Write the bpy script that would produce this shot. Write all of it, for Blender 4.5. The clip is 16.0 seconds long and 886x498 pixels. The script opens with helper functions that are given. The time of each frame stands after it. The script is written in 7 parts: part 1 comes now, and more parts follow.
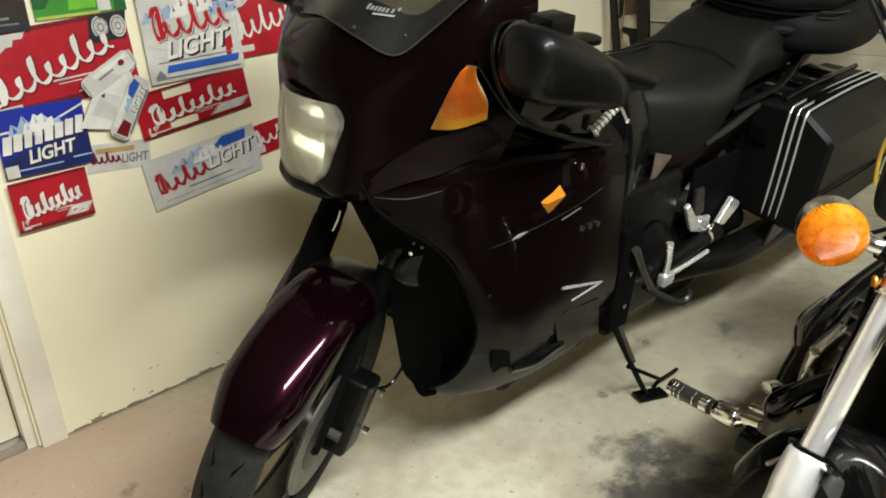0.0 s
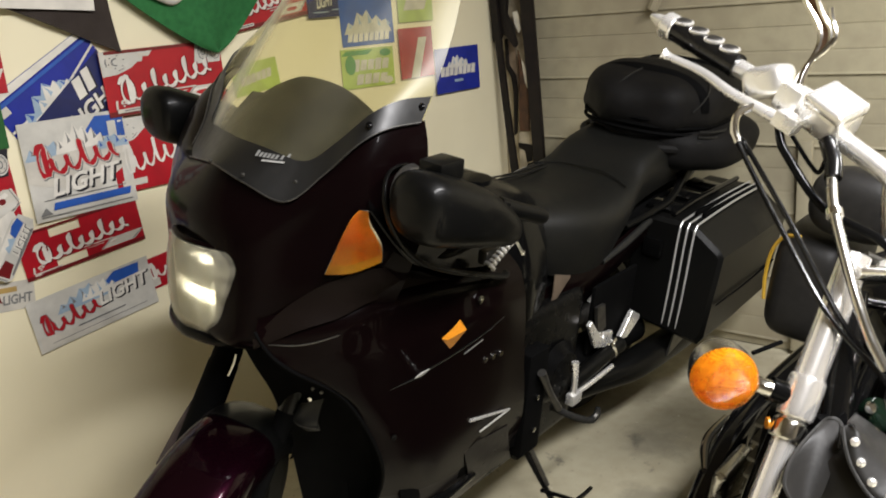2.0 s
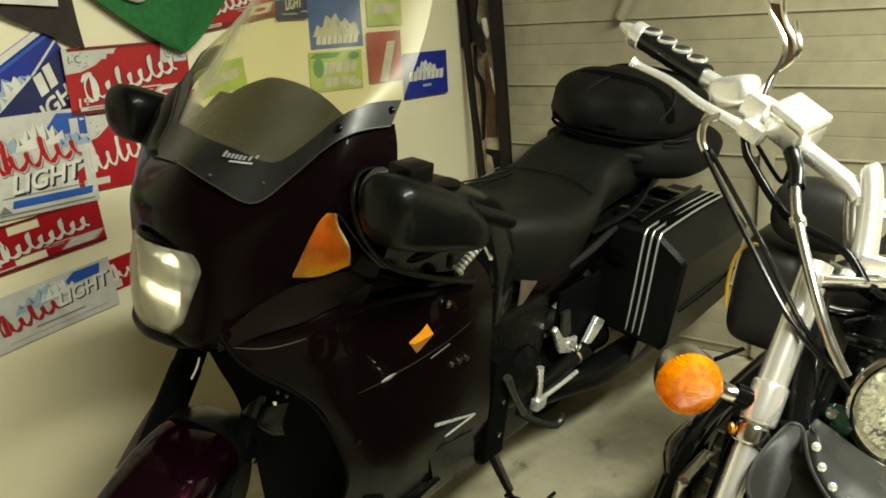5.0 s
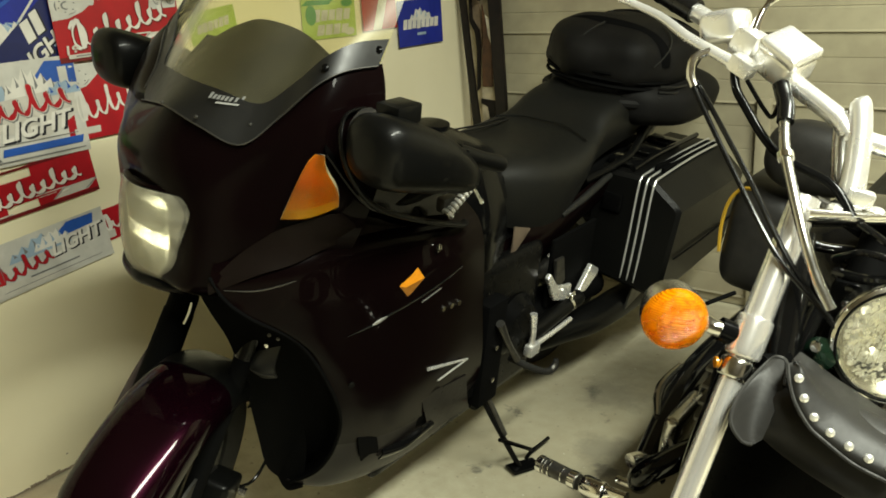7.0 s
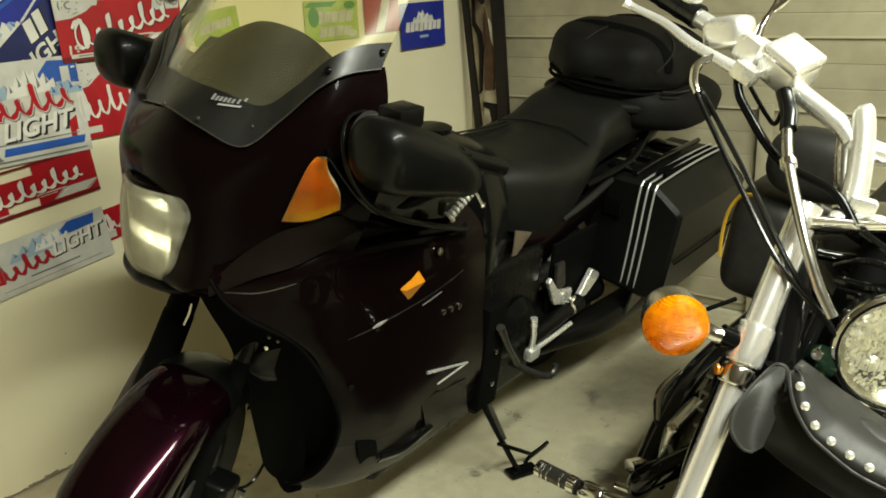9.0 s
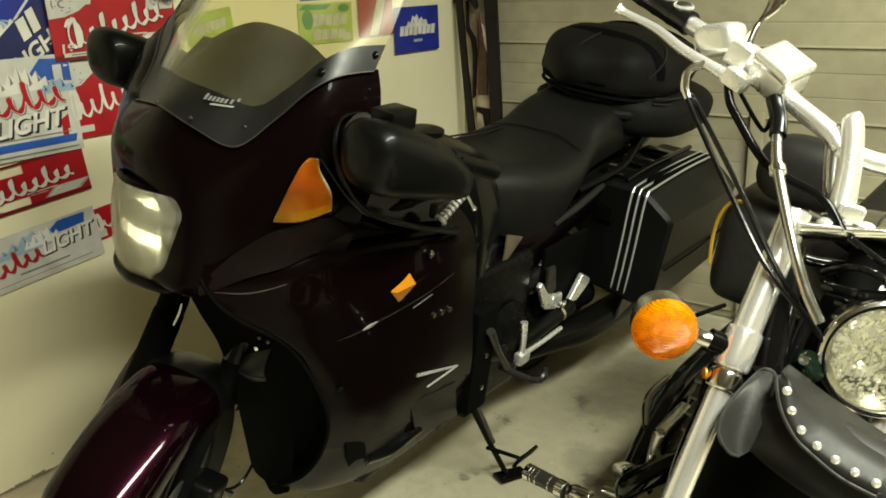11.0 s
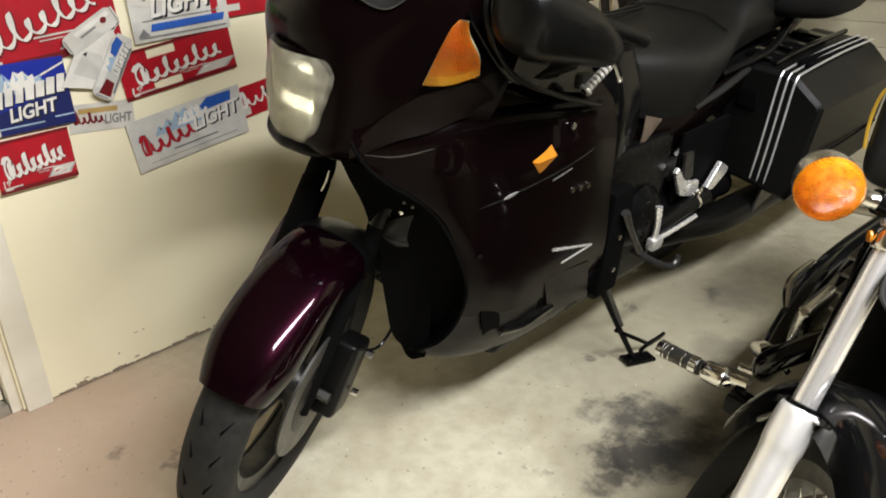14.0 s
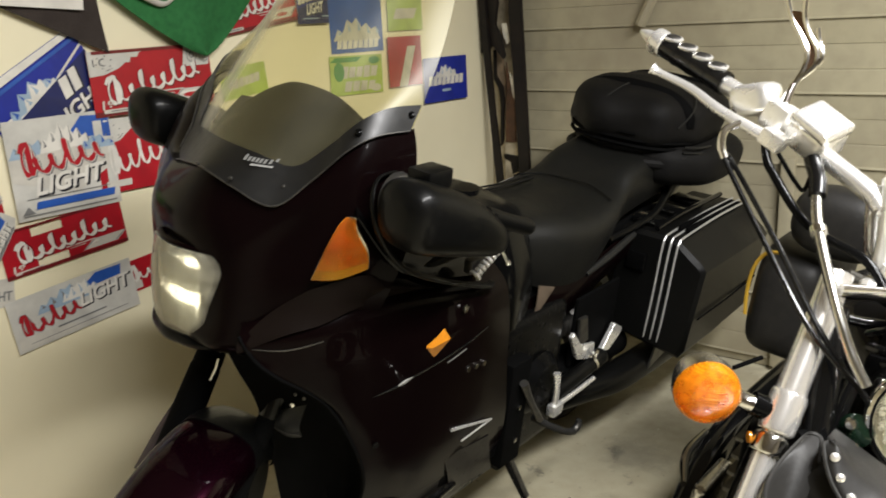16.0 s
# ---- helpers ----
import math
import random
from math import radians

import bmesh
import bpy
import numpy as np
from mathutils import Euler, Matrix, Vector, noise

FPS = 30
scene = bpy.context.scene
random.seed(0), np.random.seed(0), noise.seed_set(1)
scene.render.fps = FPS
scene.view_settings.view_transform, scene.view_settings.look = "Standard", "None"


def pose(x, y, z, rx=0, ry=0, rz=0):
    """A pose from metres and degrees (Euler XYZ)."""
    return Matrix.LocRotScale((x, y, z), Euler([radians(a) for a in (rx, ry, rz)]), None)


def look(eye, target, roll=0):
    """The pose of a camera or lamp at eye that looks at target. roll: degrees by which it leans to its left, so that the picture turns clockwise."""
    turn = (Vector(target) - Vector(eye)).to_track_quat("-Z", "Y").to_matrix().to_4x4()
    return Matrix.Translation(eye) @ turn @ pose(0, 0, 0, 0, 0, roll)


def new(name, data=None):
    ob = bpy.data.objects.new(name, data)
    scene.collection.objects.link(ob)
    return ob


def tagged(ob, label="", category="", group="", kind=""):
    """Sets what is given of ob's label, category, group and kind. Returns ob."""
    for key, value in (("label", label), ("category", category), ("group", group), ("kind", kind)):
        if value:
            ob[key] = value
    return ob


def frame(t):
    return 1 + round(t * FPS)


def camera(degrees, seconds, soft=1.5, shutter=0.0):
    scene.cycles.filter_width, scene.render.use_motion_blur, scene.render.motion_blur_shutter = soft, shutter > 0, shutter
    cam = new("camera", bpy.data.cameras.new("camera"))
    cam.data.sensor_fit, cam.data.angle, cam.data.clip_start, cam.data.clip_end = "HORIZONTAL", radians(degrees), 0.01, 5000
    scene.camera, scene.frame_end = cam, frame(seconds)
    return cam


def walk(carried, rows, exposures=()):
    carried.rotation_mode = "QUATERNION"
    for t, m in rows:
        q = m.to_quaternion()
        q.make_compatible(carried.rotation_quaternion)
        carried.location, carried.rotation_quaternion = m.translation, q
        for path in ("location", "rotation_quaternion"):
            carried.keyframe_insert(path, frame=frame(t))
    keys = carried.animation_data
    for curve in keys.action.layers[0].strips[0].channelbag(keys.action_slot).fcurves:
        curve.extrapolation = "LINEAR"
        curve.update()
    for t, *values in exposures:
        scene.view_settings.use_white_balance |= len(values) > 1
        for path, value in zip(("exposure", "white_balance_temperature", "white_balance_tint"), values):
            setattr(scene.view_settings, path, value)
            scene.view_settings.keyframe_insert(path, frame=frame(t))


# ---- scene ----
cam = camera(56.07, 16.0, soft=1.7, shutter=0.5)
PATH = [
    (0.0, 2.0680, -0.0000, 1.2042, 67.91, 3.93, 46.20),
    (0.5, 2.0634, 0.0143, 1.2176, 69.64, 3.79, 44.93),
    (1.0, 2.0600, 0.0409, 1.2396, 72.45, 3.86, 42.15),
    (1.5, 2.0585, 0.0485, 1.2491, 73.25, 4.68, 41.30),
    (2.0, 2.0589, 0.0526, 1.2605, 74.25, 4.38, 39.75),
    (2.5, 2.0544, 0.0402, 1.2704, 75.90, 3.25, 39.33),
    (3.0, 2.0499, 0.0440, 1.2660, 74.78, 3.93, 39.07),
    (3.5, 2.0463, 0.0555, 1.2616, 74.58, 3.63, 37.87),
    (4.0, 2.0465, 0.0578, 1.2599, 74.60, 3.18, 37.23),
    (4.5, 2.0491, 0.0496, 1.2614, 74.80, 3.09, 37.43),
    (7.0, 2.0688, 0.0562, 1.2332, 71.52, 3.36, 37.52),
    (7.5, 2.0696, 0.0620, 1.2327, 71.43, 3.26, 37.25),
    (8.0, 2.0726, 0.0650, 1.2338, 71.61, 3.41, 37.11),
    (8.5, 2.0706, 0.0599, 1.2353, 71.65, 3.31, 37.39),
    (9.0, 2.0664, 0.0572, 1.2349, 71.69, 2.87, 37.70),
    (11.5, 2.0700, 0.0529, 1.2318, 72.09, 1.95, 37.44),
    (12.0, 2.0605, 0.0303, 1.2280, 71.55, 1.94, 40.07),
    (12.5, 2.0502, -0.0063, 1.1922, 67.98, 1.89, 43.97),
    (13.0, 2.0510, -0.0142, 1.1802, 66.13, 2.93, 45.53),
    (13.5, 2.0571, -0.0090, 1.1735, 65.02, 3.05, 45.40),
    (14.0, 2.0564, -0.0075, 1.1807, 65.91, 3.35, 45.24),
    (14.5, 2.0483, 0.0021, 1.1983, 68.91, 2.65, 44.21),
    (15.0, 2.0425, 0.0214, 1.2292, 72.21, 2.32, 41.89),
    (15.5, 2.0484, 0.0328, 1.2516, 73.99, 2.78, 40.78),
    (16.0, 2.0551, 0.0462, 1.2606, 74.83, 2.79, 38.92),
]
EXPOSURES = [
    (0.0, 0.42, 6000, 20),
    (0.5, 0.42, 6050, 27),
    (1.5, 0.30, 6100, 27),
    (2.0, 0.24, 6150, 26),
    (3.0, 0.20, 6500, 16),
    (4.0, 0.18, 6800, 8),
    (8.0, 0.18, 6650, 7),
    (11.5, 0.18, 6850, 6),
    (12.0, 0.24, 6800, 8),
    (12.5, 0.36, 6150, 18),
    (13.5, 0.47, 5950, 25),
    (14.5, 0.44, 6050, 27),
    (15.0, 0.37, 5980, 30),
    (16.0, 0.20, 6200, 24),
]
walk(cam, [(t, pose(x, y, z, rx, ry, rz)) for t, x, y, z, rx, ry, rz in PATH], EXPOSURES)
# ---- end of path ----

# ---- light ----
world = bpy.data.worlds.new("world")
scene.world = world
world.use_nodes = True
world.node_tree.nodes["Background"].inputs[0].default_value = (0.02, 0.02, 0.018, 1)
world.node_tree.nodes["Background"].inputs[1].default_value = 0.3


def area_lamp(name, place, target, sx, sy, power, colour):
    data = bpy.data.lights.new(name, "AREA")
    data.shape, data.size, data.size_y, data.energy, data.color = "RECTANGLE", sx, sy, power, colour
    ob = new(name, data)
    ob.matrix_world = look(place, target)
    return ob


LAMP = (0.96, 1.0, 0.87)
area_lamp("tube_light", (2.72, 0.80, 2.40), (2.72, 0.80, 0), 0.34, 2.2, 165, LAMP)


# ---- materials ----
def material(name, colour, rough=0.5, metal=0.0, coat=0.0, var=0.12, scale=30.0, bump=0.0, bump_scale=200.0, ior=1.5, colour2=None, big=3.0, big_amount=0.1, spec=0.5):
    """A surface with fine grain, a broad unevenness and a little relief."""
    m = bpy.data.materials.new(name)
    m.use_nodes = True
    nt = m.node_tree
    b = nt.nodes["Principled BSDF"]
    b.inputs["Roughness"].default_value = rough
    b.inputs["Metallic"].default_value = metal
    b.inputs["Coat Weight"].default_value = coat
    b.inputs["Coat Roughness"].default_value = 0.06
    b.inputs["IOR"].default_value = ior
    b.inputs["Specular IOR Level"].default_value = spec
    tc = nt.nodes.new("ShaderNodeTexCoord")
    n1 = nt.nodes.new("ShaderNodeTexNoise")
    n1.inputs["Scale"].default_value, n1.inputs["Detail"].default_value = scale, 6
    n2 = nt.nodes.new("ShaderNodeTexNoise")
    n2.inputs["Scale"].default_value, n2.inputs["Detail"].default_value = big, 4
    for n in (n1, n2):
        nt.links.new(tc.outputs["Object"], n.inputs["Vector"])
    c2 = colour2 or tuple(c * 0.6 for c in colour)
    mix1 = nt.nodes.new("ShaderNodeMix")
    mix1.data_type = "RGBA"
    mix1.inputs["A"].default_value, mix1.inputs["B"].default_value = (*colour, 1), (*c2, 1)
    r1 = nt.nodes.new("ShaderNodeMapRange")
    r1.inputs["From Min"].default_value, r1.inputs["From Max"].default_value = 0.4, 0.75
    r1.inputs["To Max"].default_value = min(1.0, var * 4)
    nt.links.new(n1.outputs["Fac"], r1.inputs["Value"])
    nt.links.new(r1.outputs["Result"], mix1.inputs["Factor"])
    mix2 = nt.nodes.new("ShaderNodeMix")
    mix2.data_type = "RGBA"
    r2 = nt.nodes.new("ShaderNodeMapRange")
    r2.inputs["From Min"].default_value, r2.inputs["From Max"].default_value = 0.45, 0.7
    r2.inputs["To Max"].default_value = min(1.0, big_amount * 4)
    nt.links.new(n2.outputs["Fac"], r2.inputs["Value"])
    nt.links.new(r2.outputs["Result"], mix2.inputs["Factor"])
    nt.links.new(mix1.outputs["Result"], mix2.inputs["A"])
    mix2.inputs["B"].default_value = (*c2, 1)
    nt.links.new(mix2.outputs["Result"], b.inputs["Base Color"])
    rr = nt.nodes.new("ShaderNodeMapRange")
    rr.inputs["To Min"].default_value, rr.inputs["To Max"].default_value = max(0.02, rough - 0.08), min(1, rough + 0.1)
    nt.links.new(n1.outputs["Fac"], rr.inputs["Value"])
    nt.links.new(rr.outputs["Result"], b.inputs["Roughness"])
    if bump:
        n3 = nt.nodes.new("ShaderNodeTexNoise")
        n3.inputs["Scale"].default_value, n3.inputs["Detail"].default_value = bump_scale, 3
        nt.links.new(tc.outputs["Object"], n3.inputs["Vector"])
        bp = nt.nodes.new("ShaderNodeBump")
        bp.inputs["Strength"].default_value, bp.inputs["Distance"].default_value = bump, 0.002
        nt.links.new(n3.outputs["Fac"], bp.inputs["Height"])
        nt.links.new(bp.outputs["Normal"], b.inputs["Normal"])
    return m


def thin_glass(name, tint, rough, ior, haze, haze_colour, flutes=0.0, along="X", deep=0.2, grain=40, uneven=0.4):
    """A thin clear sheet: straight passage, a gloss that grows towards grazing angles, and a little milky scatter."""
    m = bpy.data.materials.new(name)
    m.use_nodes = True
    nt = m.node_tree
    nt.nodes.remove(nt.nodes["Principled BSDF"])
    clear = nt.nodes.new("ShaderNodeBsdfTransparent")
    clear.inputs["Color"].default_value = (*tint, 1)
    milky = nt.nodes.new("ShaderNodeBsdfDiffuse")
    milky.inputs["Color"].default_value = (*haze_colour, 1)
    gloss = nt.nodes.new("ShaderNodeBsdfAnisotropic")
    gloss.inputs["Roughness"].default_value = rough
    # gloss that grows from its straight-on value towards the edge, the same on both faces of the sheet
    straight = ((ior - 1) / (ior + 1)) ** 2
    weight = nt.nodes.new("ShaderNodeLayerWeight")
    weight.inputs["Blend"].default_value = 0.5
    power = nt.nodes.new("ShaderNodeMath")
    power.operation = "POWER"
    power.inputs[1].default_value = 5.0
    nt.links.new(weight.outputs["Facing"], power.inputs[0])
    fres = nt.nodes.new("ShaderNodeMath")
    fres.operation = "MULTIPLY_ADD"
    fres.inputs[1].default_value, fres.inputs[2].default_value = 1 - straight, straight
    nt.links.new(power.outputs[0], fres.inputs[0])
    tc = nt.nodes.new("ShaderNodeTexCoord")
    spots = nt.nodes.new("ShaderNodeTexNoise")
    spots.inputs["Scale"].default_value, spots.inputs["Detail"].default_value = grain, 4
    nt.links.new(tc.outputs["Object"], spots.inputs["Vector"])
    dust = nt.nodes.new("ShaderNodeMapRange")
    dust.inputs["From Min"].default_value, dust.inputs["From Max"].default_value = 0.35, 0.65
    dust.inputs["To Min"].default_value, dust.inputs["To Max"].default_value = haze * (1 - uneven), haze * (1 + uneven)
    nt.links.new(spots.outputs["Fac"], dust.inputs["Value"])
    mix1 = nt.nodes.new("ShaderNodeMixShader")
    mix2 = nt.nodes.new("ShaderNodeMixShader")
    nt.links.new(dust.outputs["Result"], mix1.inputs[0])
    nt.links.new(clear.outputs[0], mix1.inputs[1])
    nt.links.new(milky.outputs[0], mix1.inputs[2])
    nt.links.new(fres.outputs[0], mix2.inputs[0])
    nt.links.new(mix1.outputs[0], mix2.inputs[1])
    nt.links.new(gloss.outputs[0], mix2.inputs[2])
    nt.links.new(mix2.outputs[0], nt.nodes["Material Output"].inputs[0])
    if flutes:
        wave = nt.nodes.new("ShaderNodeTexWave")
        wave.bands_direction = along
        wave.inputs["Scale"].default_value, wave.inputs["Distortion"].default_value = flutes, 0.5
        bp = nt.nodes.new("ShaderNodeBump")
        bp.inputs["Strength"].default_value, bp.inputs["Distance"].default_value = deep, 0.002
        nt.links.new(tc.outputs["Object"], wave.inputs["Vector"])
        nt.links.new(wave.outputs["Fac"], bp.inputs["Height"])
        for n in (milky, gloss):
            nt.links.new(bp.outputs["Normal"], n.inputs["Normal"])
    return m


def stained_floor():
    """Grey-green concrete with dust, a tan film of dirt beside the wall, dark oil stains of their own shape, and a
    broad brown patch that is partly painted shade.
    """
    m = material("concrete", (0.56, 0.525, 0.385), 0.62, var=0.14, scale=22, bump=0.5, bump_scale=120, colour2=(0.35, 0.30, 0.20), big=4.5, big_amount=0.15)
    nt = m.node_tree
    b = nt.nodes["Principled BSDF"]
    src = b.inputs["Base Color"].links[0].from_socket
    geo = nt.nodes.new("ShaderNodeNewGeometry")
    sep = nt.nodes.new("ShaderNodeSeparateXYZ")
    nt.links.new(geo.outputs["Position"], sep.inputs[0])
    wob = nt.nodes.new("ShaderNodeTexNoise")
    wob.inputs["Scale"].default_value, wob.inputs["Detail"].default_value, wob.inputs["Roughness"].default_value = 10, 8, 0.68
    nt.links.new(geo.outputs["Position"], wob.inputs["Vector"])

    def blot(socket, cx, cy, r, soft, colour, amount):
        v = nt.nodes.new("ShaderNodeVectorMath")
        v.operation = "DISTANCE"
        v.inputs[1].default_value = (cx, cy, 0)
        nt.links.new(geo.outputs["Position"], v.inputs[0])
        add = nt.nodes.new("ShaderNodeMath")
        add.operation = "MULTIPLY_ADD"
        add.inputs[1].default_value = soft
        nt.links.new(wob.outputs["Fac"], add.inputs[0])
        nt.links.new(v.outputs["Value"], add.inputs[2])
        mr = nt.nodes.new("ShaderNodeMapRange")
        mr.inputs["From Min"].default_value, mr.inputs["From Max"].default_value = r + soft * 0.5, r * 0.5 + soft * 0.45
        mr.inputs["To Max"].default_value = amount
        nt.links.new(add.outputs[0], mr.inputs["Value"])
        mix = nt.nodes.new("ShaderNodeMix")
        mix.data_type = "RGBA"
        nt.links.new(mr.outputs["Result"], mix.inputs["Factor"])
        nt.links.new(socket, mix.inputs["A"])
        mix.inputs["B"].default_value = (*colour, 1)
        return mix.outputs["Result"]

    out = src
    out = blot(out, 0.20, 0.30, 0.72, 0.30, (0.50, 0.36, 0.26), 0.85)
    # grime between the bikes, with some of their shade painted into it
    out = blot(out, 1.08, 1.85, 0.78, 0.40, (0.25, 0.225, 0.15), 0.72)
    for cx, cy, r, a in STAINS:
        out = blot(out, cx, cy, r, 0.26, (0.045, 0.042, 0.038), min(1.0, a * 1.2))
    specks = nt.nodes.new("ShaderNodeTexNoise")
    specks.inputs["Scale"].default_value, specks.inputs["Detail"].default_value = 55, 3
    nt.links.new(geo.outputs["Position"], specks.inputs["Vector"])
    for lo, hi, colour, amount in ((0.66, 0.72, (0.16, 0.13, 0.10), 0.6), (0.29, 0.25, (0.78, 0.74, 0.62), 0.45)):
        mr = nt.nodes.new("ShaderNodeMapRange")
        mr.inputs["From Min"].default_value, mr.inputs["From Max"].default_value, mr.inputs["To Max"].default_value = lo, hi, amount
        nt.links.new(specks.outputs["Fac"], mr.inputs["Value"])
        mix = nt.nodes.new("ShaderNodeMix")
        mix.data_type = "RGBA"
        nt.links.new(mr.outputs["Result"], mix.inputs["Factor"])
        nt.links.new(out, mix.inputs["A"])
        mix.inputs["B"].default_value = (*colour, 1)
        out = mix.outputs["Result"]
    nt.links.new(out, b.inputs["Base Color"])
    return m


STAINS = [(1.12, 1.95, 0.025, 0.6), (0.95, 1.55, 0.03, 0.7), (1.0, 2.08, 0.03, 0.5), (1.22, 1.72, 0.035, 0.45), (0.86, 1.86, 0.03, 0.8), (1.16, 1.385, 0.10, 0.7), (1.18, 1.47, 0.07, 0.5), (1.265, 1.29, 0.11, 0.75), (1.25, 1.19, 0.06, 0.6), (1.27, 1.43, 0.10, 0.5), (1.36, 1.36, 0.12, 0.6), (1.38, 1.52, 0.12, 0.5), (1.17, 1.80, 0.10, 0.3), (1.05, 2.1, 0.12, 0.3), (0.48, 0.575, 0.04, 0.6), (0.36, 0.50, 0.03, 0.4), (1.117, 1.109, 0.025, 0.5), (0.87, 1.85, 0.02, 0.8)]
WALL = material("wall_paint", (0.85, 0.78, 0.545), 0.6, var=0.03, scale=8, bump=0.15, bump_scale=300, colour2=(0.64, 0.565, 0.36), big=1.6, big_amount=0.06)
TRIM = material("trim_paint", (0.82, 0.78, 0.64), 0.45, var=0.06, scale=14, colour2=(0.5, 0.44, 0.32))
DOORPAINT = material("door_paint", (0.80, 0.74, 0.56), 0.5, var=0.04)
SLAT = material("slat_paint", (0.42, 0.38, 0.255), 0.5, var=0.10, scale=18, colour2=(0.26, 0.225, 0.155), big=2.5, big_amount=0.2)
PALE_ALLOY = material("pale_alloy", (0.97, 0.95, 0.90), 0.36, metal=0.72, var=0.08, scale=30, colour2=(0.7, 0.68, 0.62))
# browner tone puts the reflected sheen into the shoulder's colour
SHOULDER_SHEEN = material("shoulder_sheen", (0.0066, 0.0044, 0.0036), 0.42, var=0.12, scale=300, colour2=(0.0090, 0.0062, 0.005), spec=0.05)
LAMPBOWL = material("lamp_bowl", (0.82, 0.79, 0.62), 0.35, metal=0.5, var=0.2, scale=35, colour2=(0.5, 0.48, 0.36), big=14, big_amount=0.3)
LAMPFACET = material("lamp_facet", (0.95, 0.92, 0.76), 0.2, metal=0.9, var=0.2, scale=60, colour2=(0.6, 0.57, 0.42), big=20, big_amount=0.3)
# unseen ceiling and walls, kept dark so the gloss paint mirrors little light
CEIL = material("dark_ceiling", (0.20, 0.165, 0.125), 0.85, var=0.15, scale=12, colour2=(0.12, 0.10, 0.075))
DARKWALL = material("dark_unseen_wall", (0.24, 0.21, 0.16), 0.8, var=0.1, scale=8, colour2=(0.15, 0.13, 0.10))
FLOOR = stained_floor()
MAROON = material("maroon_paint", (0.0024, 0.0010, 0.0011), 0.3, coat=0.5, var=0.1, scale=500, colour2=(0.0039, 0.0015, 0.0017), spec=0.02)
MAROON.node_tree.nodes["Principled BSDF"].inputs["Coat Roughness"].default_value = 0.03
MAROON.node_tree.nodes["Principled BSDF"].inputs["Coat IOR"].default_value = 1.16
FENDER = material("fender_paint", (0.0084, 0.0012, 0.0036), 0.26, metal=0.75, coat=0.6, var=0.1, scale=500, colour2=(0.016, 0.0022, 0.0064), spec=0.08)
FENDER.node_tree.nodes["Principled BSDF"].inputs["Specular Tint"].default_value = (0.15, 0.05, 0.08, 1)
FENDER.node_tree.nodes["Principled BSDF"].inputs["Coat IOR"].default_value = 1.42
PLUM = material("satin_plum", (0.0055, 0.0044, 0.0046), 0.3, var=0.15, scale=60, colour2=(0.010, 0.0075, 0.008), spec=0.13)
GUARD = material("scuffed_plum", (0.035, 0.024, 0.027), 0.5, var=0.35, scale=25, colour2=(0.012, 0.008, 0.009), spec=0.3)
HOUSING = material("housing_plastic", (0.0034, 0.0034, 0.0032), 0.36, var=0.12, scale=120, bump=0.1, bump_scale=500, spec=0.09, coat=0.12)
BANDSKIN = material("band_plastic", (0.0045, 0.0045, 0.0042), 0.40, var=0.12, scale=60, spec=0.55)
GAP_TAN = material("gap_tan", (0.16, 0.12, 0.085), 0.5, metal=0.3, var=0.2, scale=40)
BLACK = material("black_plastic", (0.003, 0.003, 0.003), 0.13, var=0.1, scale=80, bump=0.04, spec=0.12)
MATT = material("matt_black", (0.003, 0.003, 0.003), 0.75, var=0.1, spec=0.03)
SATIN = material("satin_black", (0.0035, 0.0035, 0.0035), 0.22, var=0.12, scale=60, spec=0.4)
CASEM = material("case_vinyl", (0.0045, 0.0045, 0.0042), 0.33, var=0.15, scale=120, bump=0.25, bump_scale=500, spec=0.13)
LEATHER = material("seat_leather", (0.0078, 0.0078, 0.0068), 0.42, var=0.15, scale=90, bump=0.35, bump_scale=350, spec=0.24)
BAGCLOTH = material("nylon_cloth", (0.0038, 0.0036, 0.0034), 0.6, var=0.3, scale=150, bump=0.6, bump_scale=400, spec=0.13, big=9, big_amount=0.4, colour2=(0.0065, 0.006, 0.0056))
RUBBER = material("tyre_rubber", (0.008, 0.008, 0.008), 0.7, var=0.25, scale=40, colour2=(0.022, 0.021, 0.018), bump=0.3, spec=0.2)
CHROME = material("chrome", (0.88, 0.87, 0.83), 0.14, metal=1.0, var=0.04, scale=20, colour2=(0.6, 0.58, 0.52))
ALLOY = material("alloy", (0.55, 0.54, 0.50), 0.35, metal=0.9, var=0.15, scale=40)
STEEL = material("dull_steel", (0.13, 0.125, 0.115), 0.4, metal=0.9, var=0.25, scale=40)
SILVERLINE = material("silver_stripe", (0.62, 0.62, 0.60), 0.3, metal=0.6, var=0.05)
AMBER = thin_glass("amber_lens", (0.88, 0.50, 0.025), 0.08, 1.4, 0.09, (0.66, 0.27, 0.006), 110, "Z", 0.25)
FLUTED = thin_glass("fluted_glass", (0.93, 0.92, 0.83), 0.09, 1.4, 0.17, (0.80, 0.77, 0.62), 70, "X", 0.3)
LAMPGLASS = thin_glass("ribbed_lamp_glass", (0.93, 0.92, 0.84), 0.10, 1.4, 0.10, (0.78, 0.75, 0.60), 120, "X", 0.4)
DASH = material("olive_dash", (0.004, 0.0036, 0.0020), 0.5, var=0.15, scale=60, bump=0.2, spec=0.1)
POLISH = material("polished_tube", (1.0, 0.98, 0.94), 0.20, metal=0.80, var=0.05, scale=25, colour2=(0.8, 0.76, 0.68))
SCREEN = thin_glass("clear_screen", (0.96, 0.94, 0.78), 0.44, 1.44, 0.018, (0.75, 0.68, 0.36), grain=8, uneven=0.3)
BLACK_GREY = material("worn_black", (0.014, 0.014, 0.013), 0.4, var=0.15, scale=60, bump=0.15, spec=0.3)
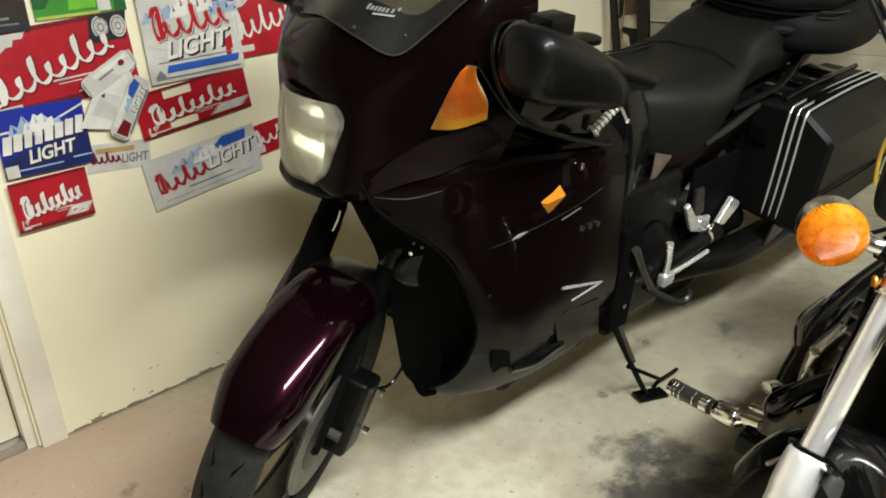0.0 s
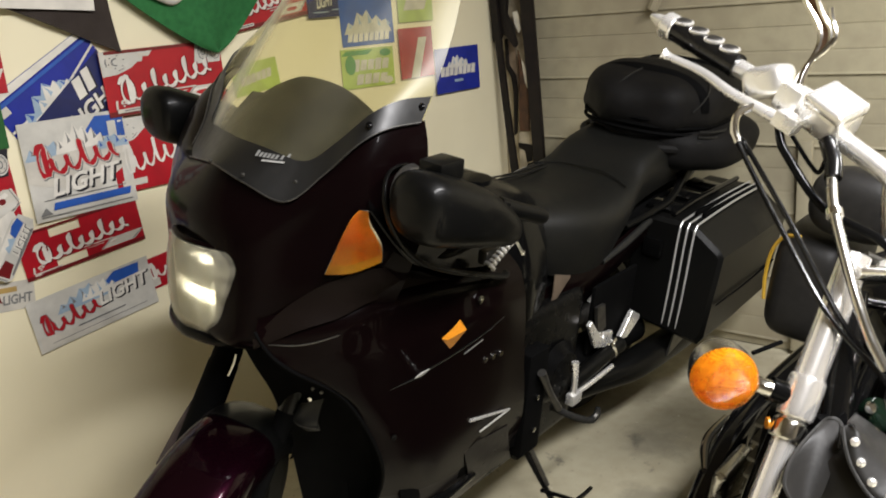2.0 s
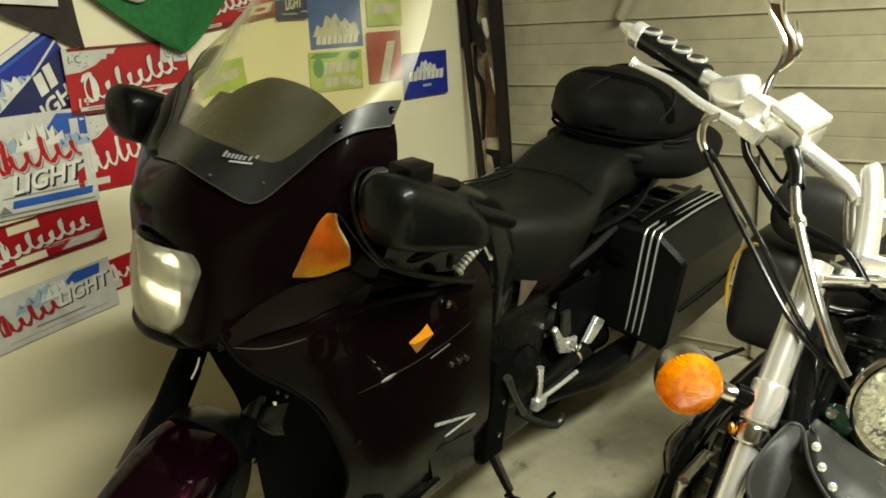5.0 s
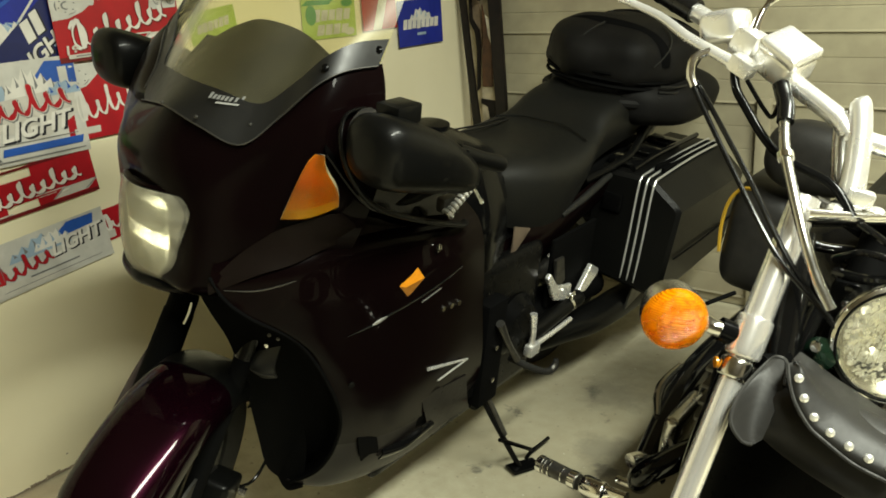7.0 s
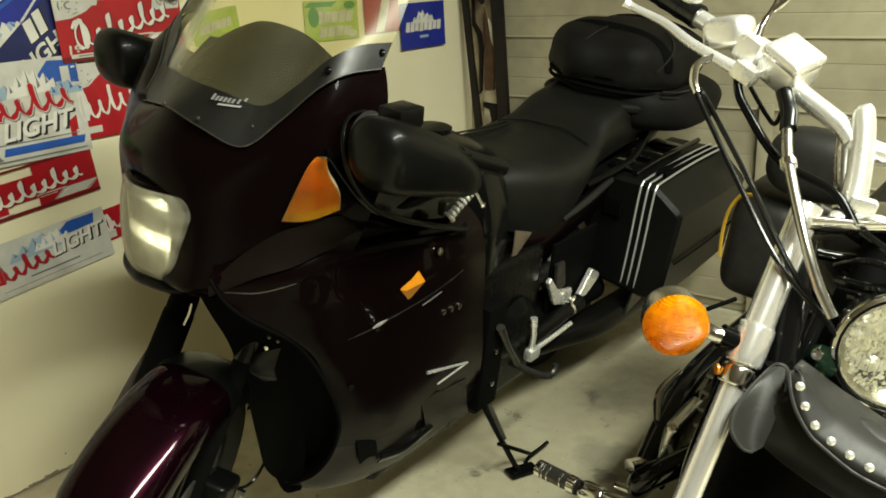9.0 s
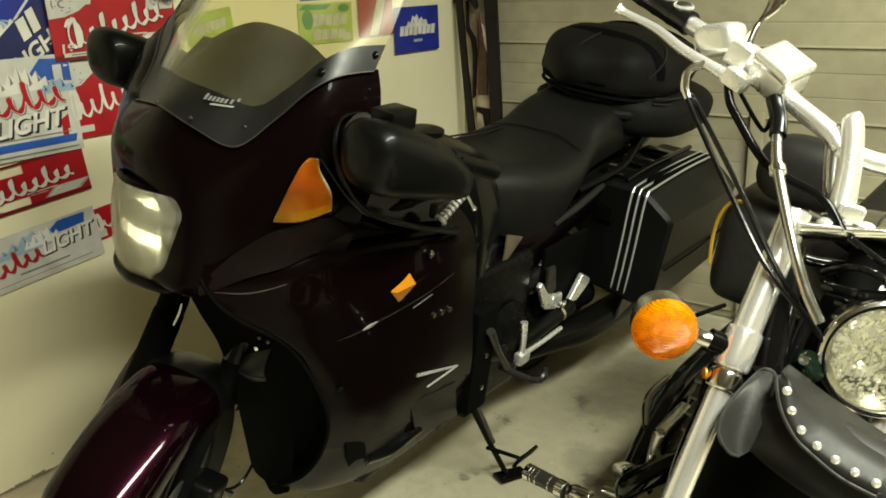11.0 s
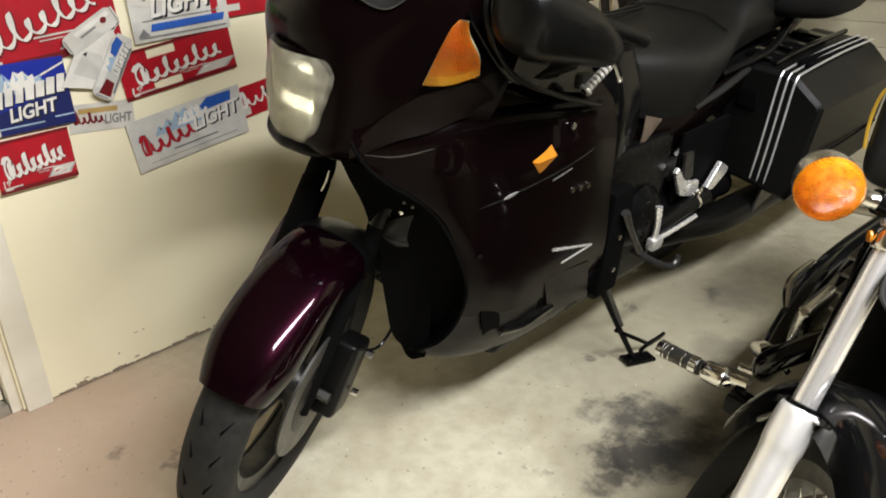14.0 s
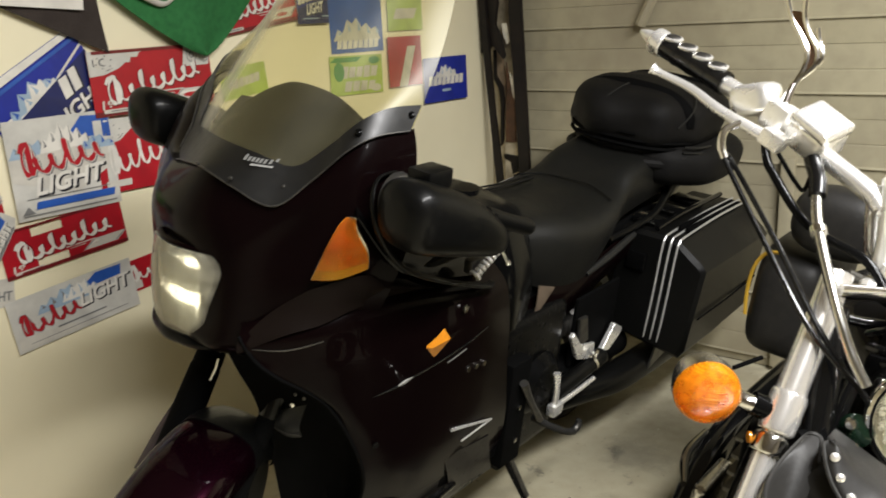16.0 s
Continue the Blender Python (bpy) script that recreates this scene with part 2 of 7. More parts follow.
STEEL_DARK = material("dark_casting", (0.0036, 0.0036, 0.0036), 0.28, metal=0.15, var=0.25, scale=50, spec=0.09)
MARK = material("grey_lettering", (0.20, 0.20, 0.19), 0.4, var=0.1)
AMBER_SOLID = material("amber_plastic", (0.52, 0.19, 0.010), 0.2, var=0.12, scale=120, coat=0.3)
GRIPSKIN = material("worn_grip_rubber", (0.006, 0.006, 0.006), 0.2, var=0.2, scale=60, spec=0.6)
GLOSS = material("gloss_black", (0.004, 0.004, 0.004), 0.12, var=0.08, coat=0.6, spec=0.1)
BRUSHED = material("brushed_alloy", (0.66, 0.65, 0.61), 0.24, metal=1.0, var=0.1, scale=40)
BROWNSHEEN = material("brown_sheen", (0.45, 0.28, 0.18), 0.22, metal=1.0, var=0.1)
LEATHER_SOFT = material("smooth_leather", (0.018, 0.017, 0.0155), 0.46, var=0.2, scale=50, bump=0.12, bump_scale=200, spec=0.28)
YELLOW = material("yellow_piping", (0.55, 0.33, 0.03), 0.45, var=0.1)
PIPING = material("worn_leather_edge", (0.034, 0.033, 0.031), 0.5, var=0.3, scale=80, spec=0.25)
GREENGLASS = material("green_glass", (0.006, 0.018, 0.010), 0.1, coat=0.6)
STUD_PATH = [(-0.019, -0.025, 0.81), (-0.01, -0.037, 0.805), (0.002, -0.047, 0.788), (0.022, -0.053, 0.769), (0.037, -0.054, 0.762), (0.073, -0.054, 0.751), (0.108, -0.053, 0.747)]
LOW_EDGE = [(-0.024, -0.028, 0.808), (-0.015, -0.04, 0.794), (-0.002, -0.05, 0.778), (0.018, -0.056, 0.761), (0.034, -0.057, 0.753), (0.071, -0.057, 0.739), (0.108, -0.056, 0.735)]
TOP_EDGE = [(-0.023, -0.005, 0.805), (-0.008, 0.003, 0.796), (0.008, 0.011, 0.785), (0.028, 0.015, 0.776), (0.045, 0.019, 0.769), (0.067, 0.021, 0.761), (0.095, 0.023, 0.753)]
AMBER_RIB = thin_glass("ribbed_amber", (1.0, 0.56, 0.025), 0.14, 1.36, 0.34, (0.98, 0.36, 0.005), 120, "Z", 0.9, 110, 0.3)
RUST = material("rusty_metal", (0.14, 0.07, 0.035), 0.6, metal=0.3, var=0.3, scale=25, bump=0.3, colour2=(0.05, 0.03, 0.02))
REFLECTOR = material("reflector_bowl", (0.74, 0.71, 0.62), 0.24, metal=1.0, var=0.1, scale=25)
BRIGHT = material("satin_chrome", (1.0, 0.99, 0.96), 0.27, metal=0.78, var=0.06, scale=25, colour2=(0.85, 0.83, 0.77), big=40, big_amount=0.08, bump=0.08)


# ---- mesh tools ----
def part(name, bm, mat, parent=None, label="", angle=35):
    me = bpy.data.meshes.new(name)
    bmesh.ops.recalc_face_normals(bm, faces=bm.faces[:])
    bm.to_mesh(me)
    bm.free()
    for p in me.polygons:
        p.use_smooth = True
    me.set_sharp_from_angle(angle=radians(angle))
    me.materials.append(mat)
    ob = new(name, me)
    if parent:
        ob.parent = parent
    if label:
        ob["label"] = label
    return ob


def thing(name, label, category, m=None, group="", kind=""):
    ob = new(name)
    ob.empty_display_size = 0.05
    if m:
        ob.matrix_world = m
    return tagged(ob, label, category, group, kind)


def box_bm(lo, hi, bevel=0.0, seg=2, bm=None):
    bm = bm or bmesh.new()
    vs = [bm.verts.new((x, y, z)) for x in (lo[0], hi[0]) for y in (lo[1], hi[1]) for z in (lo[2], hi[2])]
    fs = [bm.faces.new([vs[i] for i in q]) for q in ((0, 1, 3, 2), (4, 6, 7, 5), (0, 4, 5, 1), (2, 3, 7, 6), (0, 2, 6, 4), (1, 5, 7, 3))]
    if bevel:
        es = list({e for f in fs for e in f.edges})
        bmesh.ops.bevel(bm, geom=es, offset=bevel, segments=seg, affect="EDGES", profile=0.6)
    return bm


def spline(points, n):
    """n + 1 points on a smooth line through the given ones."""
    p = [Vector(q) for q in points]
    if len(p) == 2:
        return [p[0].lerp(p[1], i / n) for i in range(n + 1)]
    out = []
    for i in range(n + 1):
        s = i / n * (len(p) - 1)
        k = min(int(s), len(p) - 2)
        t = s - k
        a, b, c, d = p[max(k - 1, 0)], p[k], p[k + 1], p[min(k + 2, len(p) - 1)]
        out.append(0.5 * (2 * b + (c - a) * t + (2 * a - 5 * b + 4 * c - d) * t * t + (3 * b - a - 3 * c + d) * t ** 3))
    return out


def tube_bm(points, radius, sides=12, steps=None, caps=True, bm=None, flat=1.0):
    """A pipe along a smooth line; radius: one number or one for each given point."""
    bm = bm or bmesh.new()
    steps = steps or max(2, 6 * (len(points) - 1))
    if len(points) == 2 and not isinstance(radius, (list, tuple)):
        steps = 1
    line = spline(points, steps)
    rs = [radius] * (steps + 1) if not isinstance(radius, (list, tuple)) else [v[0] for v in spline([(r, 0, 0) for r in radius], steps)]
    d = (line[1] - line[0]).normalized()
    side = d.orthogonal().normalized()
    rings = []
    for i, q in enumerate(line):
        d2 = (line[min(i + 1, steps)] - line[max(i - 1, 0)]).normalized()
        side = (side - d2 * side.dot(d2)).normalized()
        up = d2.cross(side)
        rings.append([bm.verts.new(q + (side * math.cos(a) + up * math.sin(a) * flat) * rs[i]) for a in (2 * math.pi * k / sides for k in range(sides))])
    for a, b in zip(rings, rings[1:]):
        for k in range(sides):
            bm.faces.new((a[k], a[(k + 1) % sides], b[(k + 1) % sides], b[k]))
    if caps:
        bm.faces.new(rings[0][::-1])
        bm.faces.new(rings[-1])
    return bm


def grid_bm(rows, close_u=False, close_v=False, caps=False, bm=None):
    bm = bm or bmesh.new()
    vs = [[bm.verts.new(q) for q in r] for r in rows]
    nu, nv = len(vs), len(vs[0])
    for i in range(nu if close_u else nu - 1):
        for j in range(nv if close_v else nv - 1):
            q = (vs[i][j], vs[i][(j + 1) % nv], vs[(i + 1) % nu][(j + 1) % nv], vs[(i + 1) % nu][j])
            try:
                bm.faces.new(q)
            except ValueError:
                pass
    if caps:
        bm.faces.new(vs[0][::-1])
        bm.faces.new(vs[-1])
    return bm


def loft_bm(stations, nu=24, nv=24, thick=0.0, closed=False, caps=False, mirror=False):
    """A smooth skin through stations, each a line of points; thick gives it a second face behind; mirror adds the other side in x."""
    rows = [spline(s, nv) for s in stations]
    cols = [spline([r[j] for r in rows], nu) for j in range(len(rows[0]))]
    rows = [[cols[j][i] for j in range(len(cols))] for i in range(nu + 1)]
    if closed:
        rows = [r[:-1] for r in rows]
    bm = grid_bm(rows, close_v=closed, caps=caps)
    if thick:
        bmesh.ops.recalc_face_normals(bm, faces=bm.faces[:])
        bmesh.ops.solidify(bm, geom=bm.faces[:], thickness=thick)
    if mirror:
        geo = bmesh.ops.duplicate(bm, geom=bm.verts[:] + bm.edges[:] + bm.faces[:])
        for v in [g for g in geo["geom"] if isinstance(g, bmesh.types.BMVert)]:
            v.co.x = -v.co.x
    return bm


def turned_bm(profile, sides=32, bm=None):
    """A solid of revolution about z; profile: (radius, z) pairs from bottom to top."""
    rows = [[(r * math.cos(a), r * math.sin(a), z) for a in (2 * math.pi * k / sides for k in range(sides))] for r, z in profile]
    bm = grid_bm(rows, close_v=True, bm=bm)
    bmesh.ops.remove_doubles(bm, verts=bm.verts[:], dist=1e-5)
    return bm


def slab_bm(outline, depth, bevel=0.0):
    """A plate in the x-z plane with the given outline, depth thick along y."""
    bm = bmesh.new()
    f = bm.faces.new([bm.verts.new((x, 0, z)) for x, z in outline])
    ext = bmesh.ops.extrude_face_region(bm, geom=[f])
    for v in [g for g in ext["geom"] if isinstance(g, bmesh.types.BMVert)]:
        v.co.y += depth
    if bevel:
        bmesh.ops.bevel(bm, geom=bm.edges[:], offset=bevel, segments=2, affect="EDGES")
    return bm


def moved(bm, m):
    bmesh.ops.transform(bm, matrix=m, verts=bm.verts[:])
    return bm


def to_axis(place, direction, roll=0):
    """The pose that takes z to a direction, at a place."""
    return Matrix.Translation(place) @ Vector(direction).to_track_quat("Z", "Y").to_matrix().to_4x4() @ pose(0, 0, 0, 0, 0, roll)


def setting(name, bm, mat, label, category):
    return tagged(part(name, bm, mat), label, category, kind="structure")


# ---- the garage ----
DOOR_Y = 2.94
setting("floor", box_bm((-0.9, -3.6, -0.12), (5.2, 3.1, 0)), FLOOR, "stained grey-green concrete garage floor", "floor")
setting("ceiling", box_bm((-0.9, -3.6, 2.45), (5.2, 3.1, 2.55)), CEIL, "unseen garage ceiling, coloured dark to keep reflections low", "ceiling")
bm = box_bm((-0.12, 0.43, 0.005), (0, 3.1, 2.45))
box_bm((-0.12, -3.5, 0), (0, -0.47, 2.45), bm=bm)
box_bm((-0.12, -0.47, 2.03), (0, 0.43, 2.45), bm=bm)
setting("wall_west", bm, WALL, "cream-painted garage wall with scuff marks", "wall")
setting("wall_east", box_bm((5.05, -3.5, 0), (5.17, 3.1, 2.45)), DARKWALL, "unseen garage wall, coloured dark to keep reflections low", "wall")
setting("wall_south", box_bm((0, -3.6, 0), (5.05, -3.5, 2.45)), DARKWALL, "unseen garage wall, coloured dark to keep reflections low", "wall")
bm = box_bm((-0.012, 0.435, 0.0), (0.014, 0.50, 2.09), 0.004)
box_bm((-0.012, -0.54, 0.0), (0.014, -0.475, 2.09), 0.004, bm=bm)
box_bm((-0.012, -0.475, 2.03), (0.014, 0.435, 2.09), 0.004, bm=bm)
casing = thing("door_1", "cream-painted inside door, closed, in a white wooden casing", "door", kind="structure")
part("casing", bm, TRIM, casing, "white-painted wooden door casing")
part("jamb", box_bm((-0.115, 0.405, 0.0), (-0.014, 0.433, 2.03), 0.003), TRIM, casing)
part("threshold", box_bm((-0.11, -0.47, 0.0), (-0.014, 0.403, 0.03), 0.006), ALLOY, casing, "worn metal threshold")
part("door_leaf", box_bm((-0.085, -0.465, 0.032), (-0.045, 0.402, 2.02), 0.004), DOORPAINT, casing)

SCUFF = material("wall_scuff", (0.28, 0.22, 0.15), 0.8, var=0.2, scale=60)
wall_west = bpy.data.objects["wall_west"]
for k in range(7):
    rng = random.Random(40 + k)
    y, z = rng.uniform(0.58, 1.0), rng.choice((0.01, 0.02, 0.03, 0.05, 0.09))
    w, h = rng.uniform(0.003, 0.008), rng.uniform(0.0015, 0.003)
    bm = bmesh.new()
    bm.faces.new([bm.verts.new((0.0006, y + w * math.cos(a) * rng.uniform(0.6, 1.2), z + h * math.sin(a) * rng.uniform(0.6, 1.2))) for a in [2 * math.pi * i / 9 for i in range(9)]])
    part("scuff_mark", bm, SCUFF, wall_west)
rng = random.Random(77)
bm = bmesh.new()
y = 0.52
while y < 2.6:
    w, h = rng.uniform(0.01, 0.05), rng.uniform(0.003, 0.008) * (1.6 if rng.random() < 0.2 else 1.0)
    top = [(y + w * k / 5, 0.005 + h * rng.uniform(0.5, 1.2)) for k in range(6)]
    bm.faces.new([bm.verts.new((0.0008, a, b)) for a, b in [(y, 0.004), *top, (y + w, 0.004)]])
    y += w * rng.uniform(0.85, 1.25)
part("grime_line", bm, SCUFF, wall_west, "dark grime where the wall meets the floor")
garage_door = thing("door_2", "closed garage door of lapped off-white horizontal slats", "garage door", kind="structure")
bm = box_bm((0.0, DOOR_Y + 0.03, 0), (5.05, DOOR_Y + 0.06, 2.45))
part("backing", bm, SLAT, garage_door)
PITCH = 0.0787
rows = 31
for i in range(-1, rows):
    z0 = max(0.004, 0.0366 + i * PITCH)
    z1 = 0.0366 + (i + 1) * PITCH
    k = i % 3
    out0, out1 = ((-0.015, -0.010), (-0.010, -0.006), (-0.006, -0.009))[k]
    groove = 0.0045 if k == 0 else 0.0012
    lo = (out0 + 0.0010, z0) if k else (out0, z0)
    bead = 0.0035 if k == 0 else 0.0008
    line = ((0.028, z0), (lo[0] - bead, z0), (out0 - bead, z0 + 0.002), (out0 + 0.0005, z0 + groove + bead), (out1 - 0.0005, z1 - groove), (out1 + (0.010 if k == 2 else 0.0012), z1 - 0.0006), (0.028, z1 - 0.0006))
    bm = bmesh.new()
    ends = [[bm.verts.new((x, DOOR_Y + d, h)) for d, h in line] for x in (0.01, 5.04)]
    for q in range(7):
        bm.faces.new((ends[0][q], ends[0][(q + 1) % 7], ends[1][(q + 1) % 7], ends[1][q]))
    bm.faces.new(ends[0]), bm.faces.new(ends[1][::-1])
    part("slat", bm, SLAT, garage_door, angle=20)
part("stile", box_bm((1.18, DOOR_Y - 0.045, 0.02), (1.225, DOOR_Y - 0.02, 0.77), 0.004), SLAT, garage_door, "upright metal stile with a hinge")
part("brace", tube_bm([(0.66, DOOR_Y - 0.04, 1.22), (0.80, DOOR_Y - 0.04, 1.5)], 0.02, 8), SLAT, garage_door)


# ---- cartons on the wall ----
def flat_colour(name, colour, rough=0.35, c2=None):
    return material(name, colour, rough, var=0.10, scale=25, colour2=c2, big=9, big_amount=0.10, coat=0.15, bump=0.7, bump_scale=16)


RED = flat_colour("carton_red", (0.42, 0.009, 0.017))
DARKRED = flat_colour("carton_dark_red", (0.16, 0.01, 0.012))
BLUE = flat_colour("carton_blue", (0.012, 0.026, 0.30))
MIDBLUE = flat_colour("carton_mid_blue", (0.025, 0.10, 0.42))
ICE = flat_colour("carton_ice_blue", (0.34, 0.45, 0.56))
NAVY = flat_colour("carton_navy", (0.012, 0.018, 0.10))
SILVER = flat_colour("carton_silver", (0.60, 0.585, 0.53), 0.3, (0.36, 0.35, 0.32))
PALE = flat_colour("carton_pale", (0.60, 0.57, 0.50))
WHITE = flat_colour("carton_white", (0.74, 0.71, 0.64))
GREEN = flat_colour("carton_green", (0.05, 0.27, 0.03))
LEAF = flat_colour("carton_leaf_green", (0.16, 0.50, 0.03))
DARKGREEN = flat_colour("carton_dark_green", (0.018, 0.11, 0.025))
LIME = flat_colour("carton_lime", (0.42, 0.55, 0.10))
GOLD = flat_colour("carton_gold", (0.45, 0.30, 0.10))
INK = flat_colour("carton_ink", (0.02, 0.02, 0.025))
GREY = flat_colour("carton_grey", (0.20, 0.20, 0.195))
CLOTH = material("green_cloth", (0.015, 0.15, 0.035), 0.85, var=0.15, scale=60, bump=0.4, colour2=(0.008, 0.08, 0.02))
BROWN = material("dark_cloth", (0.035, 0.025, 0.02), 0.9, var=0.15, bump=0.4)

LIFT = [0.002]


def carton(y, z, w, h, turn, base, shapes, label, hole=None, lift=None, cut=None):
    """A flattened drinks carton pinned to the wall; shapes: (material, outline in units of its width and height)."""
    LIFT[0] = 0.002 + 0.0032 * (round((LIFT[0] - 0.002) / 0.0032 + 1) % 5)
    x0 = lift or LIFT[0]
    m = Matrix.Translation((x0, y, z)) @ pose(0, 0, 0, turn, 0, 0)
    ob = thing("drinks_carton", label, "carton", m, "cartons on the wall")
    rng = random.Random(int(1000 * (y + 7 * z)))
    n = 8
    bm = bmesh.new()
    curl = rng.uniform(0.0005, 0.002)
    rows = []
    for i in range(n + 1):
        a = i / n - 0.5
        rows.append([Vector((curl * (abs(a) * 2) ** 3, a * w, (b - 0.5) * h)) for b in [j / 4 for j in range(5)]])
    if cut:
        bm.faces.new([bm.verts.new((0.0, py * w, pz * h)) for py, pz in cut])
        curl = 0.0
    else:
        grid_bm(rows, bm=bm)
    if hole:
        gone = [f for f in bm.faces if any(abs(f.calc_center_median().y / w - hy) < hw and abs(f.calc_center_median().z / h - hz) < hh for hy, hz, hw, hh in hole)]
        bmesh.ops.delete(bm, geom=gone, context="FACES")
    bmesh.ops.recalc_face_normals(bm, faces=bm.faces[:])
    bmesh.ops.solidify(bm, geom=bm.faces[:], thickness=-0.0008)
    part("card", bm, base, ob)
    for k, (name, mat, outline) in enumerate(shapes):
        bm = bmesh.new()
        lv = 0.0010 + 0.00007 * (k + 1)
        if outline[0] == "ribbon":
            line = spline([(lv + 0.0001 + curl * (abs(py) * 2) ** 3, py * w, pz * h) for py, pz in outline[1]], 3 * len(outline[1]))
            rows = []
            for i, q in enumerate(line):
                d = (line[min(i + 1, len(line) - 1)] - line[max(i - 1, 0)]).normalized()
                across = Vector((0, -d.z, d.y)) * outline[2] * (0.5 + 0.22 * math.sin(3.0 * math.atan2(d.z, d.y)))
                up = Vector((0.0004 * i / len(line), 0, 0))
                rows.append([q + up - across, q + up + across])
            grid_bm(rows, bm=bm)
        elif outline[0] == "faces":
            vs = [bm.verts.new((lv + 0.0002 + curl * (abs(py) * 2) ** 3, py * w, pz * h)) for py, pz in outline[1]]
            for q in outline[2]:
                bm.faces.new([vs[i] for i in q])
        else:
            bm.faces.new([bm.verts.new((lv + curl * (abs(py) * 2) ** 3, py * w, pz * h)) for py, pz in outline])
        part(name, bm, mat, ob)
    return ob


def rect(cy, cz, w, h, lean=0.0):
    return [(cy - w / 2 - lean / 2, cz - h / 2), (cy + w / 2 - lean / 2, cz - h / 2), (cy + w / 2 + lean / 2, cz + h / 2), (cy - w / 2 + lean / 2, cz + h / 2)]


def oval(cy, cz, w, h, n=18):
    return [(cy + w / 2 * math.cos(2 * math.pi * k / n), cz + h / 2 * math.sin(2 * math.pi * k / n)) for k in range(n)]


def bars(cy, cz, w, h, count, mat, name="mark", rise=0.0, seed=1, tall=(), lean=0.25):
    """A row of close-set slanting blocks in place of a trade mark."""
    rng = random.Random(seed)
    step = w / count
    out = []
    for k in range(count):
        hh = h * rng.uniform(0.86, 1.0)
        zz = cz + rise * (k / max(1, count - 1) - 0.5)
        out.append((name, mat, rect(cy - w / 2 + (k + 0.5) * step, zz, step * 0.86, hh, lean * step)))
    return out


def scrawl(cy, cz, w, h, loops, mat, thick, name="mark", rise=0.0, back=None, back_thick=0.0):
    """A looping ribbon in place of a trade mark, with a taller first loop; thick is in metres."""
    pts = []
    for k in range(15):
        a = radians(150 - 30 * k)
        pts.append((cy - w * 0.42 + w * 0.060 * math.cos(a) + w * 0.0025 * k, cz + h * 0.12 + h * 0.40 * math.sin(a) - rise / 2))
    n = loops * 12
    for k in range(1, n + 1):
        t = k / n
        a = 2 * math.pi * loops * t
        tall = 0.36 if int(t * loops) in (2, 5) else 0.20
        pts.append((cy - w * 0.40 + w * 0.86 * t + w * 0.034 * math.sin(a), cz - h * 0.05 + h * tall * (1 - math.cos(a)) - h * 0.24 + rise * (t - 0.5)))
    out = []
    if back:
        out.append((name + "_shadow", back, ("ribbon", pts, back_thick)))
    return out + [(name, mat, ("ribbon", pts, thick))]


def letters(word, cy, cz, w, h, mat, lean=0.15, rise=0.0, name="lettering"):
    """Upright lettering filling a box of the given size."""
    curve = bpy.data.curves.new("lettering", "FONT")
    curve.body = word
    curve.offset = 0.028
    ob = bpy.data.objects.new("lettering", curve)
    scene.collection.objects.link(ob)
    me = bpy.data.meshes.new_from_object(ob.evaluated_get(bpy.context.evaluated_depsgraph_get()))
    vs = [v.co.copy() for v in me.vertices]
    faces = [list(p.vertices) for p in me.polygons]
    bpy.data.objects.remove(ob)
    bpy.data.curves.remove(curve)
    bpy.data.meshes.remove(me)
    x0, x1 = min(v.x for v in vs), max(v.x for v in vs)
    y0, y1 = min(v.y for v in vs), max(v.y for v in vs)
    put = []
    for v in vs:
        a, b = (v.x - x0) / (x1 - x0), (v.y - y0) / (y1 - y0)
        put.append((cy + (a - 0.5) * w + lean * (b - 0.5) * w / max(1, len(word)), cz + (b - 0.5) * h + rise * (a - 0.5)))
    return [(name, mat, ("faces", put, faces))]


def peaks(cy, cz, w, h, mat, mat2, seed=1, spikes=5):
    """A jagged snowy ridge: a pale mass, and darker lee faces below each summit."""
    rng = random.Random(seed)
    tops = []
    for k in range(spikes):
        t = (k + 0.5) / spikes
        tops.append((cy - w / 2 + w * t, cz - h / 2 + h * (0.45 + 0.55 * math.sin(math.pi * t)) * rng.uniform(0.72, 1.0)))
    line = [(cy - w / 2, cz - h / 2)]
    for k, (y, z) in enumerate(tops):
        line.append((y, z))
        if k < spikes - 1:
            line.append(((y + tops[k + 1][0]) / 2, min(z, tops[k + 1][1]) - h * rng.uniform(0.08, 0.22)))
    line.append((cy + w / 2, cz - h / 2))
    out = [("mountain", mat, line[::-1])]
    for y, z in tops:
        d = w / spikes * 0.42
        drop = (z - cz + h / 2) * rng.uniform(0.5, 0.8)
        out.append(("mountain_shade", mat2, [(y, z), (y + d * 0.25, z - drop * 0.55), (y + d * 0.10, z - drop), (y + d, z - drop * 0.85)]))
    return out


def can(cy, cz, w, h, lean):
    """A drinks can lying aslant: bright body, shaded underside, rims and a small red print."""
    s = [("can_body", PALE, rect(cy, cz, w, h, lean)), ("can_shade", SILVER, rect(cy - lean * 0.33, cz - h * 0.36, w * 0.96, h * 0.24, lean * 0.24)), ("can_light", WHITE, rect(cy + lean * 0.18, cz + h * 0.18, w * 0.9, h * 0.2, lean * 0.2))]
    s += [("can_rim", GREY, rect(cy + w * 0.45, cz + h * 0.02, w * 0.05, h * 0.9, lean)), ("can_rim", GREY, rect(cy - w * 0.46, cz, w * 0.04, h * 0.9, lean))]
    return s + [("can_print", RED, oval(cy - w * 0.05, cz - h * 0.06, w * 0.5, h * 0.4, 12))]


